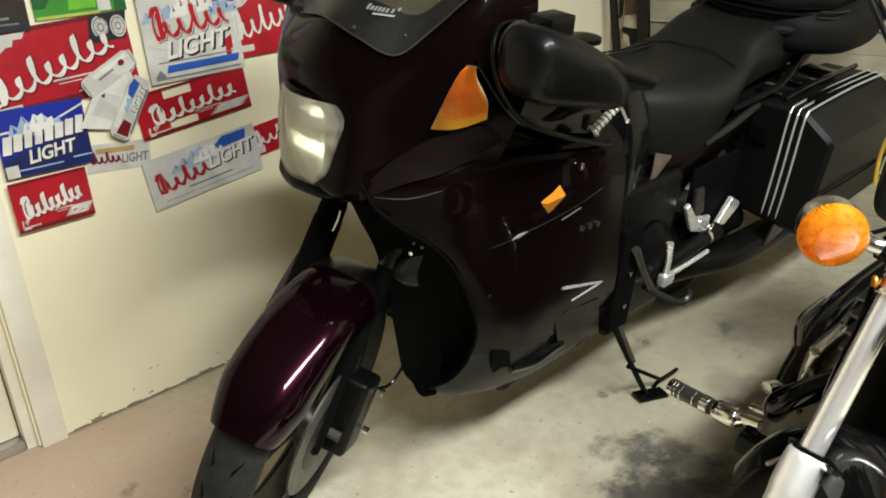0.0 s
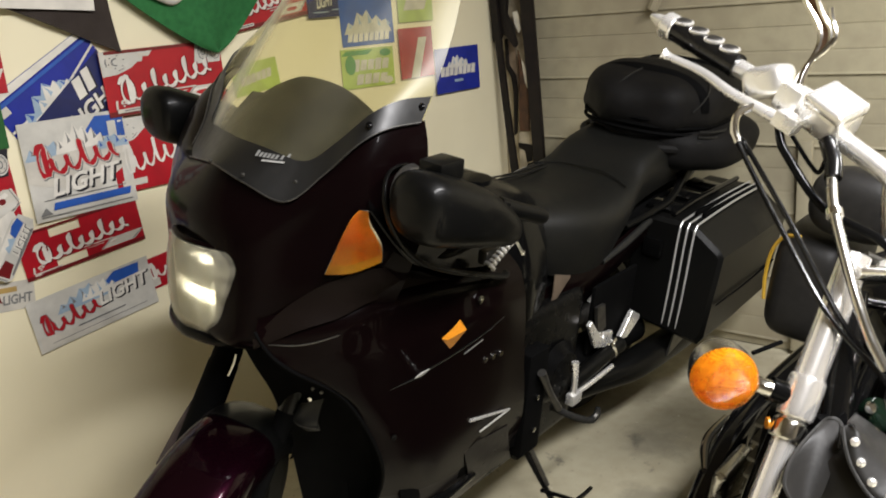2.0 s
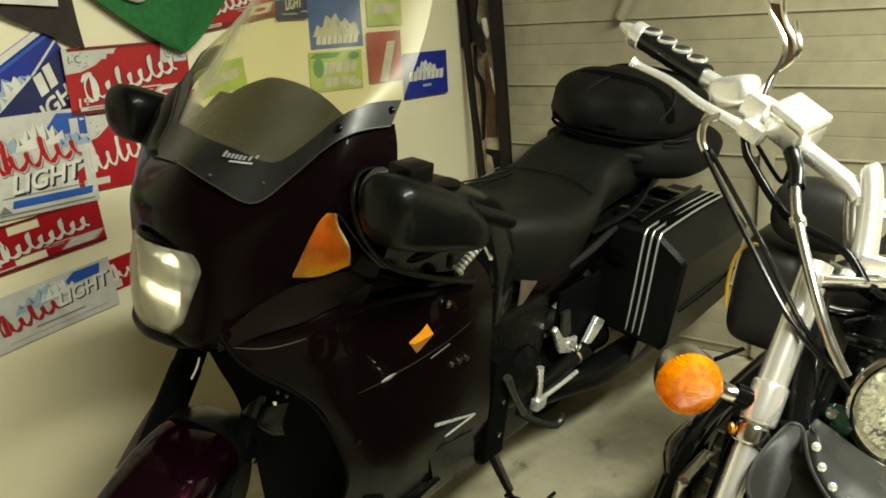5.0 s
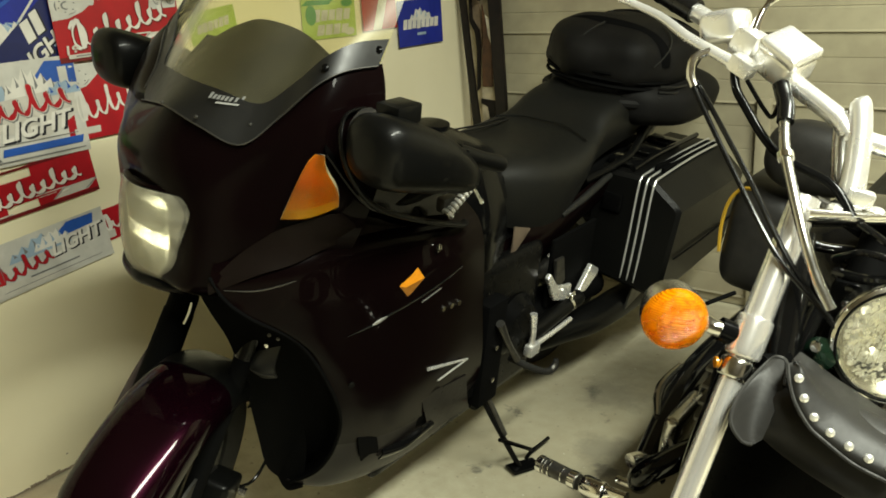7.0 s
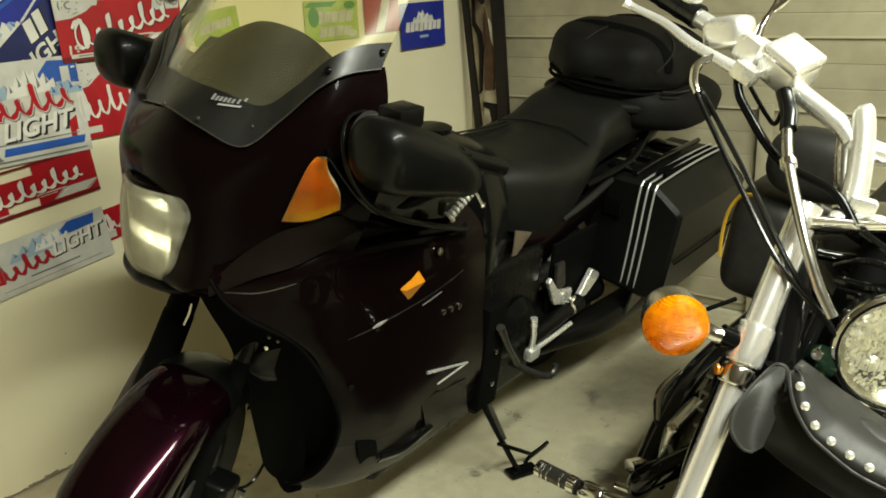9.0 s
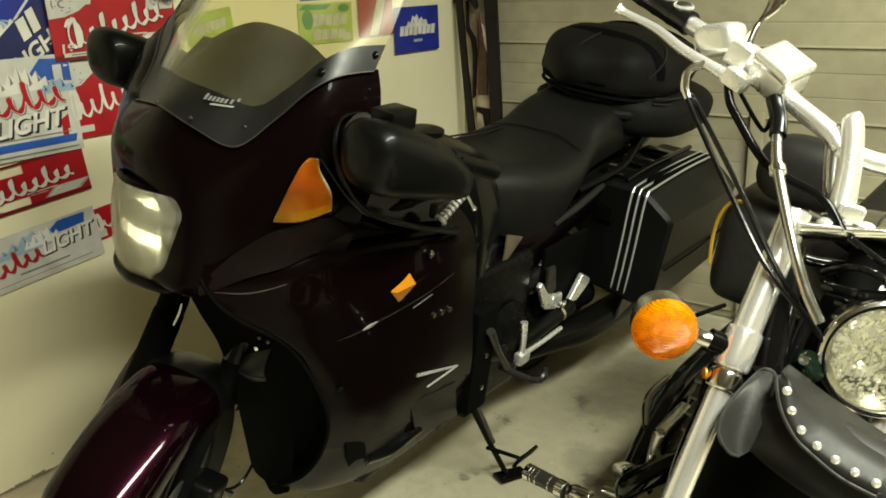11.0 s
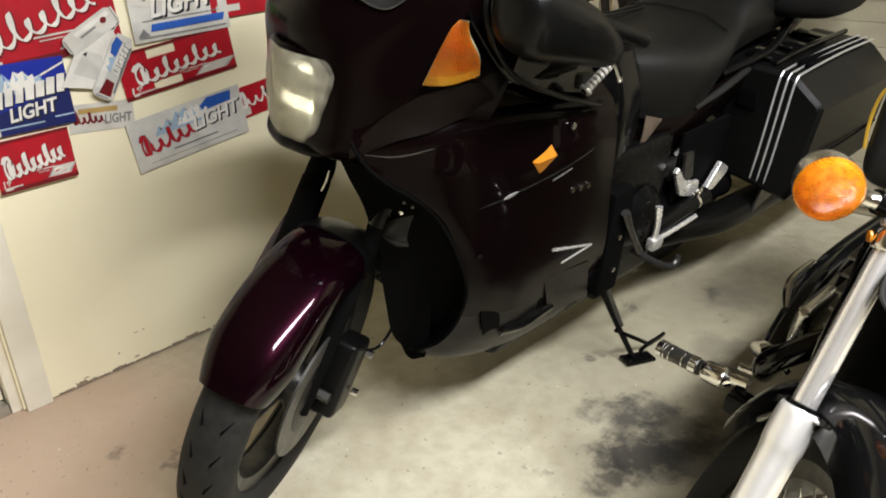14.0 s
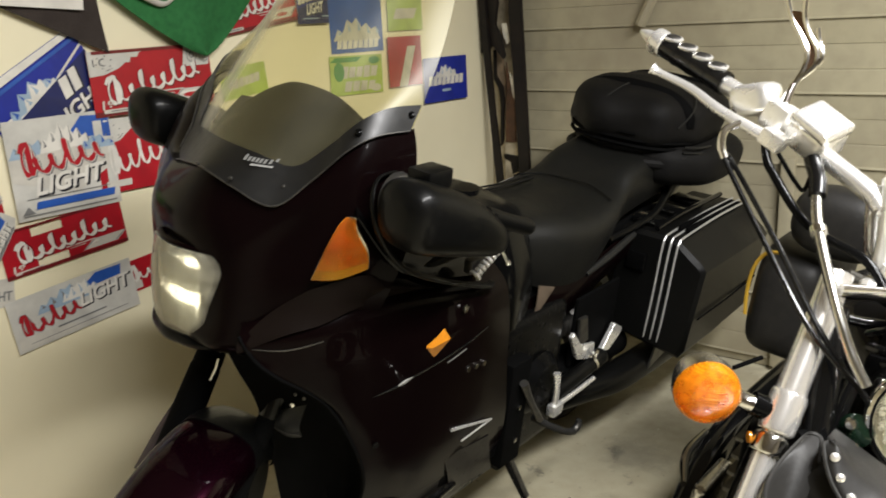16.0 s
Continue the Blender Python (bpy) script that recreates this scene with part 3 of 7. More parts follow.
def seal(cy, cz, w, h):
    """A round award seal: rings and a rosette."""
    s = [("seal", SILVER, oval(cy, cz, w, h)), ("seal_ring", GREY, oval(cy, cz, w * 0.84, h * 0.84)), ("seal", PALE, oval(cy, cz, w * 0.72, h * 0.72)), ("seal_ring", GREY, oval(cy, cz, w * 0.40, h * 0.40, 10)), ("seal", SILVER, oval(cy, cz, w * 0.26, h * 0.26, 8))]
    for k in range(6):
        a = math.pi * k / 3 + 0.3
        s.append(("seal_dot", GREY, oval(cy + w * 0.29 * math.cos(a), cz + h * 0.29 * math.sin(a), w * 0.07, h * 0.07, 6)))
    return s


def red_design(seed=1, seals=True, pack=True, rise=0.18, patch=INK):
    s = [("side_band", DARKRED, rect(0.0, -0.46, 1.0, 0.08)), ("upper_band", DARKRED, rect(0.0, 0.475, 1.0, 0.05))]
    if seals:
        s += [("corner_field", SILVER, [(-0.5, 0.5), (-0.02, 0.5), (-0.16, 0.38), (-0.27, 0.22), (-0.38, 0.14), (-0.5, 0.12)])] + seal(-0.38, 0.33, 0.21, 0.33)
        s += [("ribbon_tail", SILVER, [(-0.28, 0.40), (-0.17, 0.36), (-0.18, 0.30), (-0.28, 0.30)]), ("ribbon_tail", PALE, [(-0.20, 0.44), (-0.10, 0.42), (-0.12, 0.37), (-0.20, 0.38)])]
        s += [("seal_patch", patch, rect(0.38, 0.32, 0.23, 0.34, 0.03))] + seal(0.34, 0.33, 0.11, 0.30) + seal(0.445, 0.31, 0.10, 0.28)
    s += scrawl(0.008, -0.012, 0.84, 0.50, 8, DARKRED, 0.0095, "mark_shadow", rise)
    s += scrawl(0.0, 0.0, 0.84, 0.50, 8, WHITE, 0.0075, "mark", rise)
    s += [("small_print", PALE, rect(0.10, -0.20, 0.26, 0.022, 0.0)), ("small_print", PALE, rect(0.08, -0.25, 0.14, 0.014, 0.0))]
    s += can(0.31, -0.30, 0.30, 0.19, 0.10)
    if pack:
        s += letters("18", -0.40, -0.32, 0.09, 0.14, PALE) + [("pack_mark", PALE, rect(-0.33, -0.42, 0.22, 0.06)), ("pack_line", GREY, rect(-0.31, -0.42, 0.15, 0.02))]
    return s


def silver_design(seed=2, blue=True):
    s = [("pale_field", PALE, [(-0.5, -0.1), (0.1, -0.3), (0.5, -0.05), (0.5, 0.2), (-0.5, 0.12)])]
    s += [("sky_patch", MIDBLUE, [(0.06, 0.28), (0.49, 0.22), (0.49, 0.45), (0.22, 0.47)]), ("cloud", ICE, oval(0.32, 0.30, 0.2, 0.05, 10)), ("cloud", WHITE, oval(0.40, 0.38, 0.16, 0.03, 10))]
    s += peaks(-0.26, 0.22, 0.46, 0.20, ICE, GREY, seed, 4) + peaks(0.04, 0.29, 0.50, 0.32, WHITE, GREY, seed + 1, 6) + peaks(0.34, 0.20, 0.34, 0.16, ICE, MIDBLUE, seed + 2, 4)
    s += scrawl(0.010, 0.085, 0.84, 0.38, 5, GREY, 0.014, "mark_shadow", 0.08)
    s += scrawl(0.0, 0.10, 0.84, 0.38, 5, RED, 0.0095, "mark", 0.08, PALE, 0.0135)
    s += letters("LIGHT", 0.055, -0.165, 0.66, 0.20, INK, 0.3, 0.06, "lettering_shadow")
    s += letters("LIGHT", 0.035, -0.148, 0.65, 0.19, WHITE, 0.3, 0.06)
    if blue:
        s += [("blue_band", MIDBLUE, rect(0.06, -0.365, 0.76, 0.075, 0.02)), ("blue_line", BLUE, rect(0.06, -0.355, 0.66, 0.022, 0.0)), ("pale_line", PALE, rect(0.06, -0.385, 0.5, 0.012, 0.0)), ("grey_line", GREY, rect(0.0, -0.455, 0.9, 0.012)), ("grey_line", GREY, rect(0.0, -0.29, 0.8, 0.008)), ("corner_mark", GREY, [(-0.46, -0.44), (-0.34, -0.44), (-0.40, -0.36)])]
    return s


def blocks(cy, cz, w, h, count, mat, rise, seed, lean):
    """A line of heavy slanting blocks, taller at both ends, in place of a trade mark."""
    rng = random.Random(seed)
    step = w / count
    out = []
    for k in range(count):
        t = k / (count - 1) - 0.5
        y, z = cy + w * t * (1 - 1 / count), cz + rise * t
        hh = h * (0.82 + 0.6 * t * t)
        wide = step * rng.uniform(0.70, 0.84)
        out.append(("mark_shadow", INK, rect(y + step * 0.12, z - hh * 0.07, wide, hh, lean * hh)))
        out.append(("mark", mat, rect(y, z, wide, hh, lean * hh)))
    return out


def blue_design(seed=3, dz=0.0):
    s = [("dark_field", NAVY, [(-0.5, -0.5), (0.5, -0.5), (0.5, 0.05 - dz), (-0.5, -0.22 - dz)]), ("thin_line", WHITE, [(-0.5, 0.16 + dz), (-0.28, 0.17 + dz), (-0.28, 0.20 + dz), (-0.5, 0.19 + dz)]), ("thin_line", WHITE, [(0.14, 0.22 + dz), (0.5, 0.40 + dz), (0.5, 0.43 + dz), (0.14, 0.25 + dz)])]
    s += peaks(-0.06, 0.25 + dz, 0.66, 0.36, ICE, MIDBLUE, seed, 5) + peaks(-0.02, 0.28 + dz, 0.40, 0.32, WHITE, ICE, seed + 1, 4)
    s += blocks(dz * 0.7, 0.055 + dz, 0.94 + dz * 0.6, 0.27, 8, WHITE, 0.13, seed, 0.16)
    s += letters("LIGHT", 0.075 - dz, -0.220 + dz * 0.8, 0.54, 0.22, INK, 0.2, 0.06, "lettering_shadow")
    s += letters("LIGHT", 0.058 - dz, -0.20 + dz * 0.8, 0.53, 0.21, WHITE, 0.2, 0.06)
    s += [("pale_line", ICE, rect(0.38, -0.36, 0.22, 0.022)), ("pale_line", ICE, rect(-0.1, -0.40, 0.5, 0.022))]
    return s


REDLABEL = "red printed drinks carton flattened against the wall"
carton(0.682, 0.936, 0.40, 0.186, 2.5, RED, red_design(1, rise=0.42), REDLABEL)
carton(0.578, 1.080, 0.155, 0.118, -1.0, INK, [("print_band", GREY, rect(0.1, -0.25, 0.6, 0.05)), ("print_band", BROWN, rect(0.28, 0.05, 0.4, 0.7)), ("mark", GREEN, rect(-0.1, 0.3, 0.5, 0.2, 0.1)), ("small_print", GREY, rect(0.2, -0.36, 0.3, 0.03))], "black printed drinks carton above the red one", lift=0.0130)
carton(0.625, 0.774, 0.205, 0.158, -1.0, BLUE, blue_design(2) + [("bar_code_patch", PALE, rect(-0.42, -0.4, 0.14, 0.18))], "blue printed drinks carton with white mountain")
carton(0.608, 0.626, 0.182, 0.122, 0.0, RED, red_design(3, False), "small red drinks carton panel with torn corner")
carton(0.793, 0.688, 0.165, 0.070, -6.0, PALE, [("sky_patch", GOLD, rect(-0.05, 0.25, 0.6, 0.18))] + scrawl(-0.2, -0.02, 0.5, 0.5, 5, DARKRED, 0.005) + letters("LIGHT", 0.25, -0.10, 0.42, 0.34, GREY), "pale narrow carton strip with gold print")
carton(1.021, 0.782, 0.325, 0.118, 5.0, RED, red_design(6, False), "red carton panel with a cut-out carrying handle", hole=[(-0.07, 0.38, 0.13, 0.13), (-0.07, -0.38, 0.13, 0.13)])
BARREL = [(-0.5, -0.30), (-0.46, -0.44), (-0.40, -0.5), (0.38, -0.5), (0.45, -0.38), (0.5, -0.34), (0.5, 0.34), (0.45, 0.38), (0.38, 0.5), (-0.40, 0.5), (-0.46, 0.44), (-0.5, 0.30)]
carton(0.790, 0.828, 0.16, 0.135, 0.0, WHITE, [("fold_shade", SILVER, [(-0.30, -0.16), (0.10, -0.40), (0.20, 0.05), (-0.05, 0.20)]), ("tear", INK, [(-0.10, 0.14), (-0.02, 0.16), (-0.05, 0.08)])], "torn white scrap of a drinks carton", lift=0.0180, cut=[(-0.5, -0.36), (-0.02, -0.5), (0.5, 0.20), (0.44, 0.46), (0.20, 0.5), (-0.22, 0.14)])
carton(0.807, 0.897, 0.148, 0.050, 26.0, PALE, [("can_shade", SILVER, [(-0.44, -0.48), (0.40, -0.48), (0.44, -0.20), (-0.2, -0.10), (-0.47, -0.30)]), ("can_light", WHITE, rect(0.06, 0.24, 0.66, 0.22)), ("can_print", GREY, rect(-0.06, 0.02, 0.30, 0.10)), ("can_print", DARKRED, oval(0.26, 0.06, 0.12, 0.3, 8)), ("can_rim", GREY, rect(-0.47, 0.0, 0.02, 0.7)), ("can_rim", GREY, rect(0.46, 0.0, 0.016, 0.76))], "silver cut-out of a drinks can", lift=0.0200, cut=BARREL)
carton(0.840, 0.804, 0.162, 0.056, 56.0, SILVER, [("can_light", WHITE, rect(0.02, 0.30, 0.76, 0.26)), ("can_shade", GREY, rect(0.0, -0.43, 0.74, 0.10)), ("sky_patch", MIDBLUE, [(0.14, 0.06), (0.40, 0.0), (0.44, 0.34), (0.30, 0.42), (0.18, 0.34)]), ("mountain", ICE, [(-0.10, 0.05), (0.16, 0.05), (0.10, 0.34), (0.02, 0.20), (-0.04, 0.30)])] + letters("LIGHT", 0.16, -0.22, 0.46, 0.34, INK, 0.2, 0.0, "lettering_shadow") + letters("LIGHT", 0.15, -0.19, 0.46, 0.34, WHITE, 0.2) + [("can_print", DARKRED, [(-0.44, -0.36), (-0.22, -0.30), (-0.20, 0.10), (-0.44, 0.20)]), ("can_rim", GREY, rect(-0.475, 0.0, 0.02, 0.6))], "silver cut-out of a drinks can with blue print", lift=0.0215, cut=BARREL)
carton(1.047, 0.967, 0.272, 0.242, 0.5, SILVER, silver_design(10), "silver drinks carton with red mark and blue band", lift=0.0115)
carton(1.236, 0.640, 0.14, 0.088, 6.0, RED, scrawl(0.05, 0.05, 0.9, 0.6, 4, WHITE, 0.006, "mark", 0.1) + [("pack_mark", PALE, rect(-0.3, -0.3, 0.2, 0.25))], REDLABEL)
carton(1.018, 0.606, 0.338, 0.137, 6.0, SILVER, [("sky_patch", MIDBLUE, [(0.04, 0.22), (0.40, 0.26), (0.42, 0.45), (0.20, 0.46)]), ("cloud", ICE, oval(0.26, 0.33, 0.16, 0.06, 10))] + peaks(-0.05, 0.28, 0.50, 0.40, ICE, GREY, 31, 6) + peaks(0.05, 0.30, 0.30, 0.34, WHITE, ICE, 32, 5) + [("pale_field", PALE, [(-0.48, -0.46), (0.2, -0.46), (-0.1, -0.30), (-0.48, -0.2)])] + scrawl(-0.20, -0.02, 0.50, 0.46, 5, RED, 0.007, "mark", 0.12, GREY, 0.0095) + letters("LIGHT", 0.258, 0.065, 0.43, 0.29, INK, 0.2, 0.08, "lettering_shadow") + letters("LIGHT", 0.246, 0.090, 0.42, 0.28, WHITE, 0.2, 0.08) + [("small_print", GREY, rect(0.02, -0.27, 0.40, 0.03)), ("grey_line", GREY, rect(0.0, -0.38, 0.8, 0.012))], "long silver drinks carton with red and white marks")
carton(1.235, 0.968, 0.20, 0.192, 0.0, RED, [("corner_field", SILVER, [(-0.5, 0.5), (0.16, 0.5), (0.05, 0.36), (-0.16, 0.20), (-0.5, 0.13)])] + seal(-0.24, 0.33, 0.36, 0.28) + scrawl(0.08, -0.03, 0.9, 0.5, 5, WHITE, 0.007, "mark", 0.14) + [("pack_mark", PALE, rect(-0.25, -0.38, 0.36, 0.09))], REDLABEL)
carton(1.328, 1.155, 0.365, 0.165, 1.0, RED, red_design(16, rise=0.34, patch=SILVER), REDLABEL)
carton(1.038, 1.135, 0.30, 0.20, 30.0, BLUE, blue_design(17, -0.14) + [("white_edge", WHITE, [(-0.5, 0.40), (0.5, 0.43), (0.5, 0.5), (-0.5, 0.5)]), ("light_band", MIDBLUE, [(-0.5, 0.33), (0.5, 0.36), (0.5, 0.40), (-0.5, 0.38)]), ("print_patch", PALE, rect(-0.44, 0.28, 0.08, 0.10))], "blue and white drinks carton pinned askew", lift=0.0020)
carton(0.780, 1.097, 0.216, 0.122, 0.0, GREEN, [("lime_patch", LEAF, [(-0.14, -0.38), (0.16, -0.38), (0.19, 0.1), (0.12, 0.5), (-0.18, 0.5), (-0.10, 0.1)]), ("lime_patch", LEAF, oval(-0.36, 0.2, 0.2, 0.5, 12)), ("bottle", PALE, [(0.18, -0.46), (0.33, -0.46), (0.32, 0.02), (0.28, 0.2), (0.28, 0.48), (0.23, 0.48), (0.23, 0.2), (0.19, 0.02)]), ("bottle_print", LIME, rect(0.255, -0.12, 0.12, 0.18)), ("bottle_print", GREEN, oval(0.255, -0.12, 0.06, 0.10, 8)), ("lower_edge", LIME, rect(-0.15, -0.47, 0.68, 0.06)), ("leaf_patch", DARKGREEN, [(0.36, -0.5), (0.5, -0.5), (0.5, 0.5), (0.40, 0.5)]), ("leaf_patch", DARKGREEN, [(-0.5, -0.3), (-0.38, -0.3), (-0.26, 0.0), (-0.5, 0.1)]), ("mark", PALE, rect(-0.12, 0.34, 0.5, 0.09, 0.02)), ("mark", LIME, rect(-0.10, 0.16, 0.34, 0.06, 0.02))], "green printed drinks carton")
carton(0.844, 1.25, 0.135, 0.175, 0.0, RED, [("seal", SILVER, oval(-0.1, 0.3, 0.6, 0.35)), ("can_body", PALE, rect(0.05, -0.25, 0.8, 0.14, 0.1)), ("can_body", SILVER, rect(0.1, -0.02, 0.5, 0.12, 0.1))], REDLABEL)
carton(1.70, 1.345, 0.30, 0.145, 8.0, RED, red_design(19, False), REDLABEL)
carton(1.92, 1.36, 0.13, 0.16, 0.0, BLUE, blue_design(20), "blue printed drinks carton")
carton(2.124, 1.28, 0.25, 0.20, 0.0, MIDBLUE, peaks(0, -0.1, 0.9, 0.4, PALE, ICE) + bars(0, -0.36, 0.8, 0.15, 8, WHITE, "mark", 0, 21, range(8)), "blue carton with pale mountain print")
carton(2.106, 1.106, 0.25, 0.13, -1.0, LIME, bars(0.05, 0.08, 0.7, 0.3, 5, PALE, "mark", 0, 22, range(5)) + bars(0.05, -0.28, 0.6, 0.26, 4, PALE, "mark", 0, 23, range(4)) + [("leaf_patch", GREEN, rect(-0.2, 0.4, 0.5, 0.12, 0.1)), ("leaf_patch", GREEN, oval(-0.34, 0.1, 0.2, 0.5, 10)), ("leaf_patch", PALE, oval(0.36, -0.36, 0.2, 0.2, 10)), ("leaf_patch", GREEN, oval(0.34, 0.36, 0.22, 0.2, 10))], "lime green printed drinks carton")
carton(2.366, 1.302, 0.185, 0.117, 0.0, LIME, [("leaf_patch", PALE, rect(0.0, 0.0, 0.6, 0.3, 0.1))], "lime green printed drinks carton")
carton(2.351, 1.136, 0.18, 0.175, 0.0, RED, [("can_body", PALE, rect(0.05, -0.1, 0.25, 0.8, 0.3))], REDLABEL)
carton(2.575, 1.056, 0.262, 0.165, 0.0, BLUE, peaks(0, 0.2, 0.5, 0.3, WHITE, ICE) + bars(0, -0.02, 0.8, 0.22, 8, WHITE, "mark", 0, 24, range(8)) + [("small_print", ICE, rect(0, -0.25, 0.2, 0.06))], "blue printed drinks carton near the corner")
carton(1.633, 1.124, 0.17, 0.09, 6.0, LIME, bars(0, 0, 0.7, 0.3, 6, PALE, "mark", 0.1, 25, range(6)), "lime green printed carton strip")

# ---- touring motorcycle ----
LEAN = pose(0.70, 0.82, 0, 0, 10.5, 0)
tourer = thing("touring_motorcycle", "dark maroon faired touring motorcycle parked on its side stand", "motorcycle", LEAN)


def steered(axis_foot, rake, turn):
    """The turn of the steering about its raked axis."""
    d = Vector((0, math.sin(radians(rake)), math.cos(radians(rake))))
    return Matrix.Translation(axis_foot) @ Matrix.Rotation(radians(turn), 4, d) @ Matrix.Translation(-Vector(axis_foot))


def wheel_parts(parent, centre, m, tyre_r, tyre_w, rim_r, spokes, rim_mat, disc_sides=(1,), wire=False):
    """Tyre, rim, hub, spokes and brake discs of a wheel whose axle lies along x."""
    put = m @ Matrix.Translation(centre) @ pose(0, 0, 0, 0, 90, 0)
    w = tyre_w / 2
    k = tyre_r - rim_r
    prof = [(rim_r - 0.006, -w * 0.72), (rim_r + k * 0.3, -w * 0.96), (rim_r + k * 0.62, -w), (rim_r + k * 0.86, -w * 0.8), (rim_r + k * 0.97, -w * 0.42), (tyre_r, 0), (rim_r + k * 0.97, w * 0.42), (rim_r + k * 0.86, w * 0.8), (rim_r + k * 0.62, w), (rim_r + k * 0.3, w * 0.96), (rim_r - 0.006, w * 0.72), (rim_r - 0.006, -w * 0.72)]
    bm = turned_bm(prof, 64)
    wheel = part("wheel", moved(bm, put), RUBBER, parent, "black rubber tyre on a wheel", 50)
    mesh = None
    for s in (-1, 1):
        for j in range(30):
            a = 2 * math.pi * j / 30
            r = rim_r + k * 0.915
            pose_j = put @ Matrix.Rotation(a, 4, "Z") @ Matrix.Translation((r, 0, s * w * 0.52)) @ pose(0, 0, 0, 62 * s, -40 * s, 0)
            if mesh is None:
                first = part("tread_groove", box_bm((-0.0022, -0.0010, -0.024), (0.0022, 0.0010, 0.024)), MATT, wheel)
                mesh = first.data
                first.matrix_basis = pose_j
            else:
                g = new("tread_groove", mesh)
                g.parent = wheel
                g.matrix_basis = pose_j
    lip = w * 0.66
    prof = [(rim_r - 0.03, -lip * 0.7), (rim_r - 0.012, -lip * 0.8), (rim_r + 0.004, -lip), (rim_r + 0.005, -lip * 0.9), (rim_r - 0.004, 0), (rim_r + 0.005, lip * 0.9), (rim_r + 0.004, lip), (rim_r - 0.012, lip * 0.8), (rim_r - 0.03, lip * 0.7), (rim_r - 0.034, 0), (rim_r - 0.03, -lip * 0.7)]
    part("rim", moved(turned_bm(prof, 64), put), rim_mat, wheel, "metal wheel rim")
    part("hub", moved(turned_bm([(0.0, -0.055), (0.035, -0.055), (0.045, -0.03), (0.04, 0.0), (0.045, 0.03), (0.035, 0.055), (0.0, 0.055)], 24), put), STEEL, wheel)
    if wire:
        bm = bmesh.new()
        for j in range(36):
            a = 2 * math.pi * j / 36
            b = a + (0.35 if j % 2 else -0.35)
            z = 0.035 if j % 4 < 2 else -0.035
            tube_bm([(0.04 * math.cos(b), 0.04 * math.sin(b), z), ((rim_r - 0.03) * math.cos(a), (rim_r - 0.03) * math.sin(a), 0)], 0.002, 5, bm=bm)
        part("spokes", moved(bm, put), CHROME, wheel, "chrome wire spokes")
    else:
        for j in range(spokes):
            a = 2 * math.pi * j / spokes + 0.4
            rows = []
            for r, hw, ht in ((0.03, 0.035, 0.022), (0.08, 0.024, 0.017), (rim_r * 0.6, 0.02, 0.013), (rim_r - 0.02, 0.035, 0.016)):
                rows.append([Vector((r, hw * math.cos(q), ht * math.sin(q))) for q in [2 * math.pi * i / 10 for i in range(10)]])
            bm = grid_bm(rows, close_v=True, caps=True)
            part("spoke", moved(bm, put @ Matrix.Rotation(a, 4, "Z")), STEEL, wheel)
    for s in disc_sides:
        z = s * 0.062
        part("brake_disc", moved(turned_bm([(0.085, z - 0.0025), (0.14, z - 0.0025), (0.14, z + 0.0025), (0.085, z + 0.0025), (0.085, z - 0.0025)], 48), put), STEEL, wheel, "steel brake disc", 30)
        part("disc_carrier", moved(turned_bm([(0.0, z - 0.004), (0.088, z - 0.003), (0.088, z + 0.003), (0.0, z + 0.012)], 32), put), STEEL_DARK, wheel)
    return wheel


def fender_bm(radius, half, drop, a0, a1, n=40, thick=0.003, tip=0.5):
    """A mudguard round a wheel at the origin whose axle lies along x: angles in degrees up from straight ahead (-y)."""
    rows = []
    for i in range(n + 1):
        t = i / n
        a = radians(a0 + (a1 - a0) * t)
        ease = min(1.0, (0.25 + t * 6) ** 0.5, (0.3 + (1 - t) * 6) ** 0.5)
        hw = half * (tip + (1 - tip) * min(1, ease))
        row = []
        for j in range(17):
            s = j / 8 - 1
            e = abs(s)
            w = hw * math.sin(min(1, e * 1.1) * math.pi / 2) * (1 if s > 0 else -1)
            r = radius - drop * (0.22 * e ** 2 + 0.78 * max(0.0, (e - 0.2) / 0.8) ** 2)
            row.append((w, -r * math.cos(a), r * math.sin(a)))
        rows.append(row)
    bm = grid_bm(rows)
    bmesh.ops.recalc_face_normals(bm, faces=bm.faces[:])
    bmesh.ops.solidify(bm, geom=bm.faces[:], thickness=thick)
    return bm


